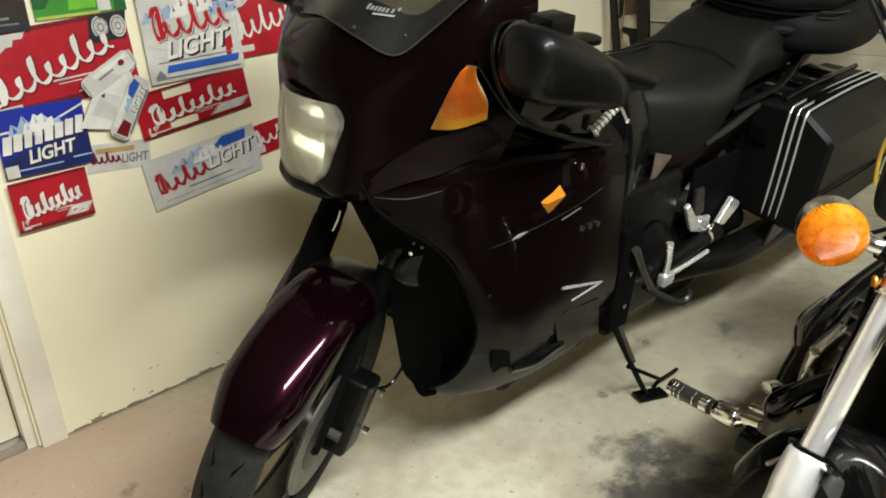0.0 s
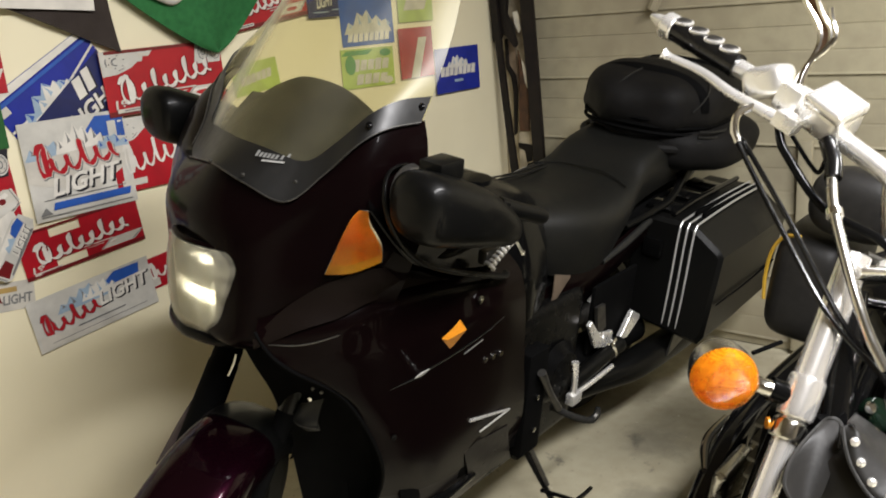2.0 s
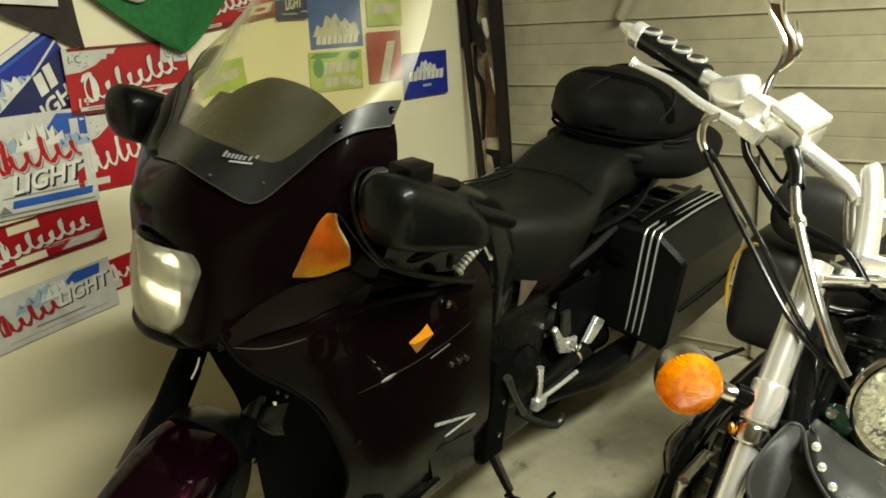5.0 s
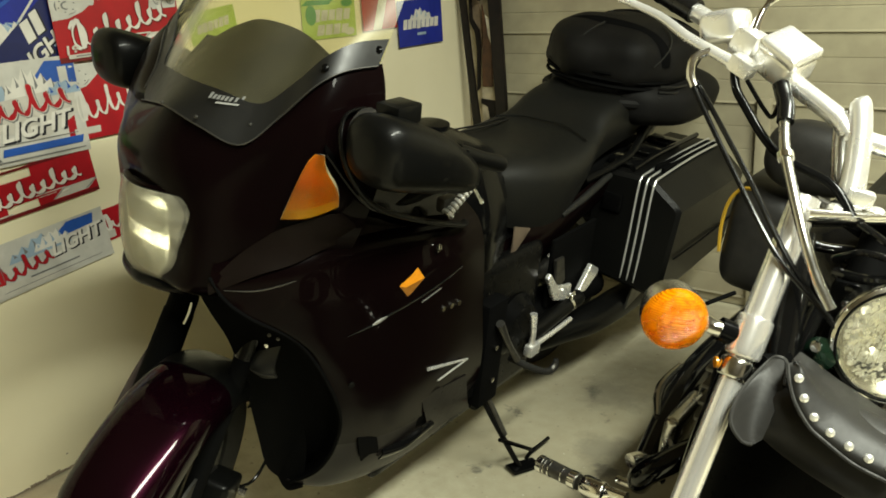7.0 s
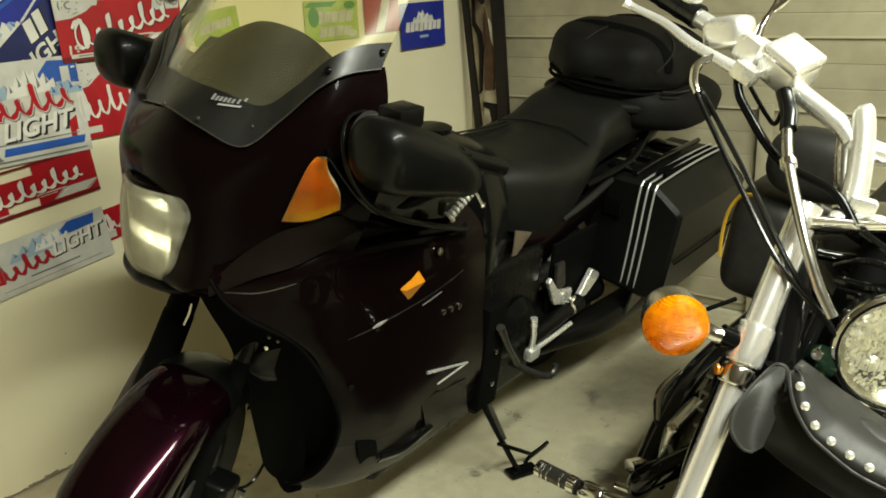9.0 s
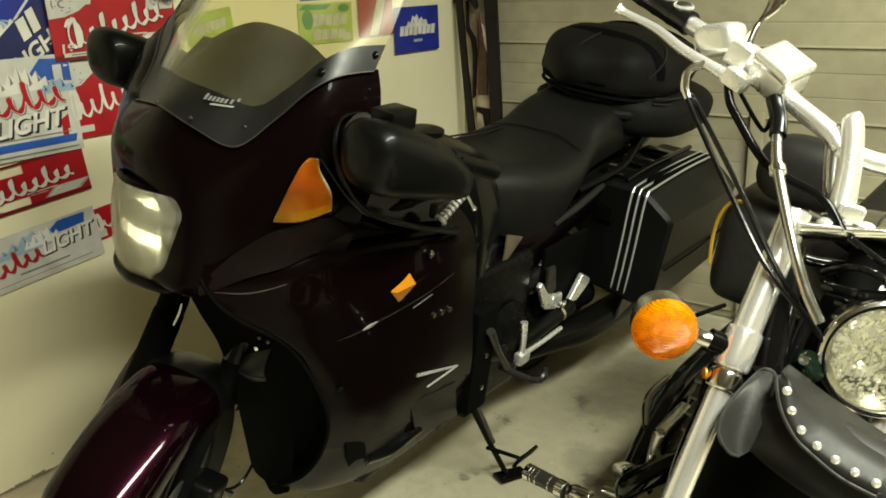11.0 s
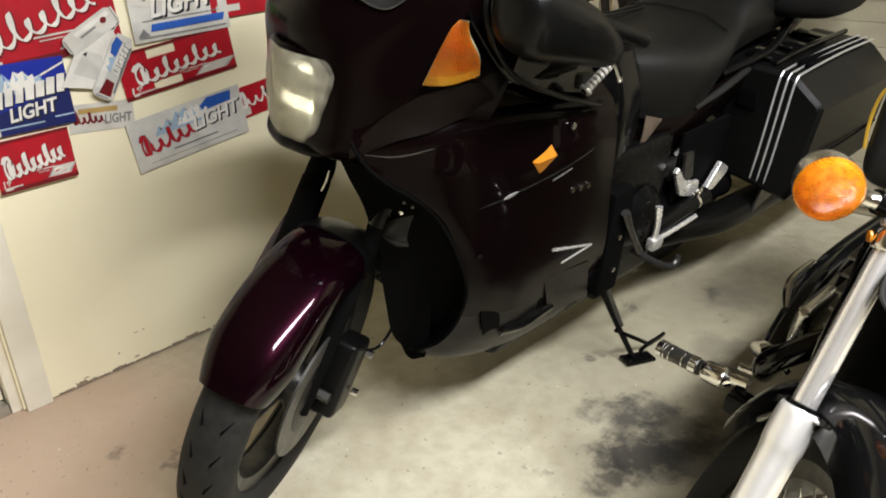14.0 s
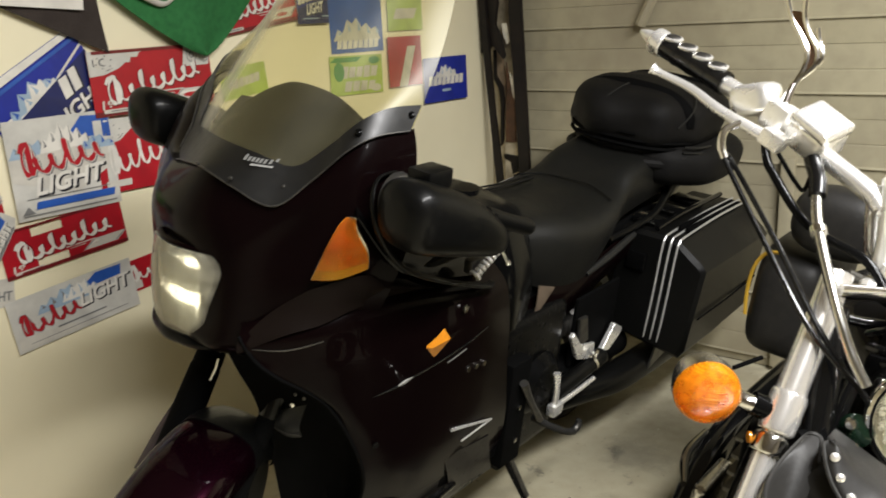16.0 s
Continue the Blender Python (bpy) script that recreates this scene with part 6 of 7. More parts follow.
def pillow(rx, ry, rz, e1, e2, n=36, m=20, bump=0.0):
    rows = []
    for i in range(m + 1):
        a = math.pi * (i / m - 0.5)
        ca, sa = math.cos(a), math.sin(a)
        ca2, sa2 = abs(ca) ** e1, abs(sa) ** e1 * (1 if sa > 0 else -1)
        row = []
        for j in range(n):
            b = 2 * math.pi * j / n
            cb, sb = math.cos(b), math.sin(b)
            p = Vector((rx * ca2 * abs(cb) ** e2 * (1 if cb > 0 else -1), ry * ca2 * abs(sb) ** e2 * (1 if sb > 0 else -1), rz * sa2))
            p *= 1 + bump * noise.noise(p * 9)
            row.append(p)
        rows.append(row)
    bm = grid_bm(rows, close_v=True)
    bmesh.ops.remove_doubles(bm, verts=bm.verts[:], dist=1e-5)
    return bm


part("bag_body", moved(pillow(0.225, 0.25, 0.105, 0.75, 0.8, 48, 30, bump=0.10), Matrix.Translation((0, 0.0, 0.085))), BAGCLOTH, bag)
part("bag_base", moved(pillow(0.255, 0.25, 0.085, 0.7, 0.75, 48, 30, bump=0.05), Matrix.Translation((0.03, 0.04, -0.03))), BAGCLOTH, bag)
for z, k in ((0.020, 1.0), (0.038, 1.0), (0.055, 0.98)):
    pts = [(0.214 * k * abs(math.cos(a)) ** 0.8 * (1 if math.cos(a) > 0 else -1), 0.239 * k * abs(math.sin(a)) ** 0.8 * (1 if math.sin(a) > 0 else -1), z) for a in [2 * math.pi * i / 24 for i in range(25)]]
    part("zip_line", tube_bm(pts, 0.006, 6, 72), MATT, bag)
for z, r in ((-0.03, 0.016),):
    k = 0.985
    pts = [(0.214 * k * abs(math.cos(a)) ** 0.8 * (1 if math.cos(a) > 0 else -1), 0.239 * k * abs(math.sin(a)) ** 0.8 * (1 if math.sin(a) > 0 else -1), z + 0.006 * math.sin(5 * a)) for a in [2 * math.pi * i / 24 for i in range(25)]]
    part("bag_fold", tube_bm(pts, r, 10, 96), BAGCLOTH, bag)
for k in range(3):
    part("bag_trim", tube_bm([(0.205, -0.16 + 0.004 * k, 0.002 + 0.016 * k), (0.232, -0.11, 0.0 + 0.016 * k), (0.240, -0.04, -0.002 + 0.016 * k)], 0.0035, 6, 12), BLACK_GREY, bag)
for u in (-0.13, 0.12):
    pts = [(0.200 * abs(math.cos(a)) ** 0.8 * (1 if math.cos(a) > 0 else -1), u, 0.085 + 0.099 * abs(math.sin(a)) ** 0.8) for a in [math.pi * i / 16 for i in range(17)]]
    part("strap", tube_bm(pts, 0.014, 8, 48, flat=0.25), MATT, bag, "black webbing strap")

for a0, lean in ((2.3, 0.25), (3.6, -0.2), (4.5, 0.15), (5.6, 0.5)):
    pts = []
    for k in range(9):
        q = k / 8
        a = a0 + lean * q
        shrink = (1 - (0.9 * q) ** 2.6) ** 0.38
        pts.append((0.222 * shrink * abs(math.cos(a)) ** 0.8 * (1 if math.cos(a) > 0 else -1), 0.247 * shrink * abs(math.sin(a)) ** 0.8 * (1 if math.sin(a) > 0 else -1), 0.088 + 0.094 * q))
    part("seam", tube_bm(pts, 0.0028, 6, 30), BLACK_GREY, bag, "raised seam piping")

# ---- cruiser motorcycle ----
LEAN2 = pose(1.728, 0.96, 0, 0, 10, 0)
cruiser = thing("cruiser_motorcycle", "black and chrome cruiser motorcycle parked beside the tourer", "motorcycle", LEAN2)
D2 = Vector((0, math.sin(radians(32)), math.cos(radians(32))))
RIGHT_LEG = Vector((-0.080, 0.0, 0.774))
LEFT_LEG = Vector((0.080, 0.118, 0.774))
wheel_parts(cruiser, Vector((0, -0.215, 0.312)), steered((0, -0.23, 0.31), 32, 36), 0.312, 0.105, 0.232, 3, STEEL, (-1,), wire=True)
part("front_fender", moved(fender_bm(0.335, 0.080, 0.075, 15, 172, tip=0.85), steered((0, -0.23, 0.31), 32, 36) @ Matrix.Translation((0, -0.215, 0.312))), GLOSS, cruiser, "gloss black front fender")
part("fender_trim", moved(tube_bm([(-0.083, 0.215 + 0.0, 0.14), (-0.084, 0.18, 0.20), (-0.084, 0.11, 0.26)], 0.004, 8), steered((0, -0.23, 0.31), 32, 36) @ Matrix.Translation((0, -0.215, 0.312))), CHROME, cruiser)
for leg in (RIGHT_LEG, LEFT_LEG):
    part("fork_tube", tube_bm([leg - D2 * 0.24, leg + D2 * 0.20], 0.0150, 24), POLISH, cruiser, "polished chrome fork tube")
    part("fork_cover", tube_bm([leg + D2 * 0.02, leg + D2 * 0.21], 0.0178, 24), POLISH, cruiser)
    low = tube_bm([leg - D2 * 0.225, leg - D2 * 0.235, leg - D2 * 0.27, leg - D2 * 0.30, leg - D2 * 0.42, leg - D2 * 0.56, leg - D2 * 0.575], [0.023, 0.0255, 0.0255, 0.0230, 0.0225, 0.0225, 0.016], 24, 40)
    part("fork_slider", low, PALE_ALLOY, cruiser, "brushed alloy fork slider")
    part("dust_seal", tube_bm([leg - D2 * 0.227, leg - D2 * 0.219], 0.021, 20), BLACK, cruiser)
    part("signal_clamp", tube_bm([leg + D2 * 0.005, leg + D2 * 0.012, leg + D2 * 0.05, leg + D2 * 0.055], [0.019, 0.0212, 0.0212, 0.019], 24), POLISH, cruiser)
    part("lower_clamp", tube_bm([leg - D2 * 0.022, leg - D2 * 0.018, leg - D2 * 0.002, leg + D2 * 0.002], [0.018, 0.0205, 0.0205, 0.018], 24), CHROME, cruiser, "chrome collar")
part("slider_boss", moved(turned_bm([(0, 0), (0.014, 0), (0.014, 0.012), (0.010, 0.018), (0, 0.02)], 18), to_axis(RIGHT_LEG - D2 * 0.36 + Vector((0.008, -0.018, 0)), (0.35, -0.9, 0.2))), CHROME, cruiser)
part("fender_stay", tube_bm([RIGHT_LEG - D2 * 0.37, RIGHT_LEG - D2 * 0.385 + Vector((0.05, 0.0, -0.005))], 0.012, 10), STEEL, cruiser)
part("fork_yoke", tube_bm([RIGHT_LEG + D2 * 0.185, RIGHT_LEG + D2 * 0.185 + Vector((0.05, 0.05, 0.0)), LEFT_LEG + D2 * 0.185 + Vector((-0.05, -0.01, 0.0)), LEFT_LEG + D2 * 0.185], [0.026, 0.020, 0.020, 0.026], 20, 24, flat=0.45), CHROME, cruiser, "polished top fork yoke")
for k in range(4):
    q = RIGHT_LEG.lerp(LEFT_LEG, 0.12 + 0.25 * k) + D2 * 0.190 + Vector((0.012, 0.018, 0))
    part("yoke_bolt", moved(turned_bm([(0, 0), (0.011, 0), (0.011, 0.008), (0.007, 0.012), (0, 0.013)], 8), to_axis(q, D2)), BRIGHT, cruiser)
part("fork_reflector", moved(turned_bm([(0, 0), (0.007, 0), (0.007, 0.003), (0, 0.005)], 16), to_axis(RIGHT_LEG - D2 * 0.008 + Vector((-0.022, -0.006, 0)), (-0.8, -0.6, 0))), AMBER_SOLID, cruiser, "small amber fork reflector")
part("steering_stem", tube_bm([Vector((0, 0.09, 0.70)), Vector((0, 0.09, 0.70)) + D2 * 0.26], 0.024, 16), MATT, cruiser)
part("lower_yoke", tube_bm([RIGHT_LEG + Vector((0.02, 0.012, 0.0)), (0, 0.085, 0.774), LEFT_LEG - Vector((0.02, 0.012, 0.0))], 0.016, 14, 8, flat=0.7), MATT, cruiser)
part("neck_block", box_bm((-0.032, 0.15, 0.66), (0.032, 0.22, 0.85), 0.012), MATT, cruiser)
part("fork_guard", tube_bm([(-0.072, 0.108, 0.91), (-0.058, 0.072, 0.845), (-0.041, 0.032, 0.772)], [0.016, 0.019, 0.017], 18, 12), GLOSS, cruiser, "gloss black column beside the fork tube")

for k, line in enumerate((((-0.035, 0.135, 0.880), (0.0, 0.118, 0.905), (0.045, 0.115, 0.902), (0.10, 0.130, 0.880)), ((-0.03, 0.140, 0.862), (0.01, 0.122, 0.872), (0.05, 0.118, 0.888), (0.10, 0.125, 0.915)), ((-0.02, 0.142, 0.930), (0.02, 0.130, 0.918), (0.06, 0.128, 0.905), (0.10, 0.140, 0.900)), ((-0.01, 0.138, 0.848), (0.03, 0.122, 0.858), (0.07, 0.120, 0.862), (0.11, 0.128, 0.858)))):
    part("wiring_cable", tube_bm(line, 0.0065 if k % 2 else 0.0045, 10, 24), GLOSS, cruiser, "shiny black wiring behind the headlight")

# amber signals
for s, c in ((1, Vector((-0.153, -0.036, 0.812))),):
    face = Vector((0.58, -0.87, 0.03)).normalized()
    m = to_axis(c - face * 0.012, face)
    sig = part("turn_signal", moved(turned_bm([(0, -0.044), (0.022, -0.043), (0.034, -0.034), (0.0385, -0.014), (0.0385, 0.004), (0.0365, 0.004), (0.0345, -0.006), (0, -0.02)], 36), m), BRUSHED, cruiser, "round amber turn signal in a chrome cup")
    lens = part("signal_lens", moved(turned_bm([(0.0392, 0.003), (0.0385, 0.010), (0.034, 0.018), (0.025, 0.024), (0.012, 0.027), (0, 0.028), (0, 0.024), (0.012, 0.023), (0.025, 0.020), (0.033, 0.013), (0.0365, 0.003), (0.0392, 0.003)], 40), m), AMBER_RIB, sig, "ribbed amber lens")
    lens.visible_shadow = False
    part("signal_bulb", moved(turned_bm([(0, -0.01), (0.008, -0.008), (0.010, 0.004), (0.006, 0.012), (0, 0.014)], 14), m), AMBER_SOLID, sig)
    bm = turned_bm([(0.0, -0.012), (0.020, -0.012), (0.036, 0.002), (0.036, 0.003), (0.020, -0.009), (0.0, -0.010)], 32)
    part("signal_reflector", moved(bm, m), REFLECTOR, sig)
    up = m.to_3x3().inverted() @ Vector((0, 0, 1))
    up = Vector((up.x, up.y, 0)).normalized()
    over = Vector((-up.y, up.x, 0))
    for k in range(11):
        h = -0.031 + 0.0042 * k
        w = math.sqrt(0.035 ** 2 - h * h) * (1.0 if k < 8 else 0.55)
        line = [over * (w * q) + up * h + Vector((0, 0, 0.0275 - 0.0245 * ((w * q) ** 2 + h * h) ** 1.1 / 0.0392 ** 2.2)) for q in (-1, -0.6, -0.2, 0.2, 0.6, 1)]
        part("lens_rib", moved(tube_bm(line, 0.0008, 6, 14), m), AMBER_SOLID, lens)
    part("signal_stalk", tube_bm([c - face * 0.034 + Vector((0.022, 0.012, 0)), Vector((-0.118, -0.006, 0.808)), Vector((-0.088, 0.012, 0.798))], [0.011, 0.010, 0.013], 14), CHROME, sig)
    part("stalk_boot", tube_bm([(-0.112, -0.001, 0.806), (-0.090, 0.010, 0.799)], 0.0145, 14), BLACK, sig)

# head lamp
hc, hf = Vector((0.061, 0.090, 0.822)), Vector((0.36, -0.90, 0.10)).normalized()
m = to_axis(hc, hf)
shell = part("headlight", moved(turned_bm([(0, -0.10), (0.03, -0.095), (0.055, -0.06), (0.067, -0.01), (0.071, 0.0), (0.0735, 0.006), (0.072, 0.013), (0.0665, 0.017), (0.0650, 0.012), (0.0655, 0.0), (0, -0.06)], 44), m), CHROME, cruiser, "round chrome headlight with a clear ribbed lens")
glass = part("lamp_glass", moved(turned_bm([(0.0655, 0.012), (0.059, 0.019), (0.037, 0.026), (0.0, 0.029), (0.0, 0.027), (0.037, 0.024), (0.058, 0.017), (0.0645, 0.010), (0.0655, 0.012)], 44), m), LAMPGLASS, shell)
glass.visible_shadow = False
part("lamp_bowl", moved(turned_bm([(0.0645, 0.008), (0.053, -0.012), (0.032, -0.025), (0.010, -0.030), (0.0, -0.030), (0.0, -0.032), (0.033, -0.027), (0.055, -0.014), (0.0655, 0.008)], 40), m), REFLECTOR, shell)
rng = random.Random(11)
bm = bmesh.new()
for k in range(700):
    r, a = 0.056 * math.sqrt(rng.random()), rng.uniform(0, 2 * math.pi)
    q = Vector((r * math.cos(a), r * math.sin(a), -0.016 + 6.0 * r * r))
    face = Vector((0.9 * noise.noise(q * 60) + rng.uniform(-0.12, 0.12), 0.9 * noise.noise(q * 60 + Vector((9, 3, 1))) + rng.uniform(-0.12, 0.12), 1)).normalized()
    side = face.orthogonal().normalized()
    up = face.cross(side)
    bm.faces.new([bm.verts.new(q + side * (e * 0.0022) + up * (f * 0.0018)) for e, f in ((-1, -1), (1, -1), (1, 1), (-1, 1))])
part("lamp_facets", moved(bm, m), BRIGHT, shell, "broken bright reflections of the bowl")
bm = bmesh.new()
for k in range(9):
    x = -0.04 + 0.01 * k
    h = math.sqrt(max(0.0, 0.052 ** 2 - x * x)) * 0.8
    tube_bm([(x, -h, 0.014), (x, 0, 0.023), (x, h, 0.014)], 0.0007, 6, bm=bm)
part("lens_ribs", moved(bm, m), LAMPGLASS, shell).visible_shadow = False
part("lamp_gasket", moved(turned_bm([(0.0650, 0.0150), (0.0672, 0.0178), (0.0690, 0.0172), (0.0676, 0.0150), (0.0650, 0.0150)], 44), m), MATT, shell, "black gasket inside the rim")
part("lamp_ring_bolt", moved(turned_bm([(0, 0), (0.006, 0), (0.005, 0.006), (0, 0.007)], 10), to_axis(hc + Vector((-0.058, -0.012, 0.03)), (-0.7, -0.7, 0.2))), CHROME, shell)
part("side_lamp", moved(turned_bm([(0, -0.012), (0.018, -0.010), (0.020, 0.002), (0.012, 0.008), (0, 0.009)], 20), to_axis((-0.006, 0.055, 0.793), (-0.2, -0.9, 0.2))), GREENGLASS, cruiser, "small green glass lens")
part("lamp_nut", moved(turned_bm([(0, 0), (0.007, 0), (0.006, 0.006), (0, 0.007)], 10), to_axis((-0.012, 0.044, 0.805), (0.1, -0.9, 0.2))), CHROME, cruiser)
part("lamp_nut", moved(turned_bm([(0, 0), (0.007, 0), (0.006, 0.006), (0, 0.007)], 10), to_axis((-0.002, 0.040, 0.781), (0.1, -0.9, 0.2))), CHROME, cruiser)

# studded leather tool roll under the lamp
roll = thing("tool_roll", "black leather tool roll with chrome studs on its flap", "tool bag", LEAN2)
axis = (Vector((0.152, -0.016, 0.728)) - Vector((-0.038, 0.012, 0.748)))
part("roll_body", tube_bm([(-0.024, 0.010, 0.733), (-0.018, 0.008, 0.732), (0.05, 0.006, 0.718), (0.19, 0.010, 0.694), (0.2, 0.010, 0.690)], [0.034, 0.044, 0.049, 0.049, 0.04], 28, 32), LEATHER_SOFT, roll)
BACK = Vector((0, 0.003, 0))
TOP = [TOP_EDGE[k] for k in range(7)]
STUDS = [Vector(q) for q in STUD_PATH]
EDGE = [Vector(q) for q in LOW_EDGE]
mids = [(Vector(a) + b) / 2 + Vector((0.004, -0.010, 0.006)) for a, b in zip(TOP, STUDS)]
for q in mids:
    # the flap lies over the round of the roll
    core = Vector((q.x, 0.007, 0.727 - 0.17 * q.x))
    if (q - core).length < 0.0585:
        q[:] = core + (q - core).normalized() * 0.0585
rows = [[Vector(q) + Vector((0, 0.03, -0.004)) for q in TOP], TOP, mids, [q + BACK for q in STUDS], [q + BACK for q in EDGE], [q + BACK + Vector((0.004, 0.010, -0.004)) for q in EDGE]]
flap = part("roll_flap", loft_bm(rows, 24, 36, 0.003), LEATHER_SOFT, roll, "smooth black leather flap")
line = spline(STUDS, 240)
gone = 0.0
for a, q in zip(line, line[1:]):
    gone += (q - a).length
    if gone > 0.0215:
        gone = 0.0
        part("stud", moved(turned_bm([(0.0, 0.0), (0.0052, 0.0), (0.0046, 0.0018), (0.0024, 0.0030), (0, 0.0034)], 12), to_axis(q + Vector((0, 0.003, 0)), (0.25, -0.92, 0.3))), BRIGHT, flap, "chrome stud")
part("roll_piping", tube_bm([q + BACK + Vector((0, -0.002, 0)) for q in EDGE], 0.0022, 6, 40), PIPING, flap)
lip = [[(-0.051, 0.004, 0.783), (-0.043, 0.01, 0.792), (-0.031, 0.008, 0.790)], [(-0.061, -0.042, 0.760), (-0.045, -0.023, 0.762), (-0.024, -0.011, 0.771)], [(-0.058, -0.067, 0.736), (-0.041, -0.048, 0.731), (-0.022, -0.040, 0.739)], [(-0.042, -0.067, 0.717), (-0.031, -0.059, 0.712), (-0.023, -0.052, 0.719)]]
part("roll_tab", loft_bm(lip, 14, 12, 0.004), LEATHER_SOFT, roll, "curled leather end tab")
part("tab_rim", tube_bm([lip[3][1], lip[3][0], lip[2][0], lip[1][0], lip[0][0], lip[0][1], lip[0][2], (-0.022, -0.020, 0.778)], 0.0022, 6, 40), PIPING, roll)

# bars and controls
part("handlebar", tube_bm([(-0.405, 0.280, 1.147), (-0.26, 0.246, 1.104), (-0.132, 0.203, 1.055), (-0.085, 0.192, 1.035), (-0.068, 0.188, 1.02)], 0.0125, 18, 40), BRIGHT, cruiser, "chrome swept-back handlebar")
part("bar_riser", tube_bm([(-0.068, 0.195, 1.064), (-0.064, 0.193, 1.056), (-0.053, 0.182, 1.022), (-0.045, 0.168, 0.988), (-0.041, 0.157, 0.96), (-0.04, 0.154, 0.948)], [0.007, 0.0125, 0.0135, 0.0140, 0.0155, 0.0155], 22, 40), BRIGHT, cruiser, "tall chrome bar riser")
part("riser_back", tube_bm([(-0.080, 0.200, 1.043), (-0.070, 0.186, 1.002), (-0.057, 0.170, 0.962)], 0.012, 14, 16), BRUSHED, cruiser)
part("riser_nut", moved(box_bm((-0.016, -0.010, -0.010), (0.016, 0.010, 0.010), 0.003), Matrix.Translation((-0.030, 0.152, 0.957)) @ pose(0, 0, 0, 0, 8, 20)), BRIGHT, cruiser)
part("bar_riser", tube_bm([(0.052, 0.265, 1.060), (0.056, 0.255, 1.045), (0.062, 0.23, 1.00), (0.068, 0.205, 0.955), (0.07, 0.20, 0.945)], [0.012, 0.0215, 0.021, 0.020, 0.022], 22, 30), CHROME, cruiser)
part("handlebar_centre", tube_bm([(-0.07, 0.188, 1.02), (-0.01, 0.20, 1.012), (0.06, 0.245, 1.02), (0.12, 0.29, 1.05), (0.2, 0.40, 1.10), (0.26, 0.56, 1.11)], 0.0125, 18, 40), BRIGHT, cruiser)
gdir = (Vector((-0.26, 0.246, 1.104)) - Vector((-0.44, 0.287, 1.160))).normalized()
g0 = Vector((-0.435, 0.287, 1.159))
grip = part("hand_grip", tube_bm([g0, g0 + gdir * 0.13], 0.0165, 24, 1), GRIPSKIN, cruiser, "black rubber grip with chrome bands")
part("grip_cap", tube_bm([g0 - gdir * 0.012, g0 - gdir * 0.008, g0 + gdir * 0.008, g0 + gdir * 0.012], [0.013, 0.0195, 0.0195, 0.017], 18), BRIGHT, grip)
part("grip_spike", tube_bm([g0 - gdir * 0.040, g0 - gdir * 0.028, g0 - gdir * 0.010], [0.003, 0.008, 0.012], 12), BRIGHT, grip)
for k in range(4):
    q = g0 + gdir * (0.022 + 0.029 * k) + Vector((0.003, -0.004, 0.0165))
    part("pad_rim", moved(pillow(0.0148, 0.0108, 0.0035, 0.7, 0.8, 16, 8), to_axis(q, (0.1, -0.3, 1)) @ pose(0, 0, 0, 0, 0, -15)), BRIGHT, grip, "bright rim of the grip pad")
    part("grip_pad", moved(pillow(0.013, 0.009, 0.005, 0.8, 0.8, 16, 8), to_axis(q, (0.1, -0.3, 1)) @ pose(0, 0, 0, 0, 0, -15)), STEEL, grip)
    part("grip_band", tube_bm([g0 + gdir * (0.036 + 0.029 * k), g0 + gdir * (0.041 + 0.029 * k)], 0.0174, 18), GRIPSKIN, grip)
part("switch_box", moved(pillow(0.032, 0.024, 0.022, 0.5, 0.5, 24, 14), to_axis((-0.262, 0.240, 1.112), (0, 0, 1)) @ pose(0, 0, 0, 0, 18, -14)), BRIGHT, cruiser, "chrome switch housing")
part("throttle_clamp", moved(box_bm((-0.018, -0.018, -0.018), (0.018, 0.018, 0.018), 0.006), Matrix.Translation((-0.222, 0.226, 1.098)) @ pose(0, 0, 0, 0, 18, -14)), BRIGHT, cruiser)
part("brake_lever", tube_bm([(-0.418, 0.236, 1.128), (-0.405, 0.238, 1.123), (-0.353, 0.232, 1.111), (-0.300, 0.210, 1.094), (-0.255, 0.198, 1.083), (-0.215, 0.192, 1.072)], [0.0095, 0.006, 0.0065, 0.0075, 0.008, 0.010], 14, 36, flat=0.7), BRIGHT, cruiser, "chrome brake lever with a ball end")
part("lever_pivot", moved(box_bm((-0.016, -0.014, -0.011), (0.016, 0.014, 0.011), 0.004), Matrix.Translation((-0.213, 0.192, 1.074)) @ pose(0, 0, 0, 0, 20, -8)), BRIGHT, cruiser)
mc = moved(box_bm((-0.030, -0.028, -0.024), (0.030, 0.028, 0.022), 0.013, 4), Matrix.Translation((-0.168, 0.212, 1.088)) @ pose(0, 0, 0, 18, 22, -16))
part("master_cylinder", mc, BRIGHT, cruiser, "chrome brake fluid reservoir with a domed lid")
part("reservoir_lid", moved(box_bm((-0.030, -0.028, -0.012), (0.030, 0.028, 0.006), 0.0085, 4), Matrix.Translation((-0.168, 0.212, 1.088)) @ pose(0, 0, 0, 18, 22, -16) @ Matrix.Translation((0, 0, 0.022))), BRIGHT, cruiser)
stem = part("mirror_stem", tube_bm([(-0.222, 0.236, 1.112), (-0.221, 0.240, 1.126), (-0.219, 0.246, 1.14)], [0.008, 0.006, 0.005], 12), CHROME, cruiser, "flame-shaped chrome mirror stem")
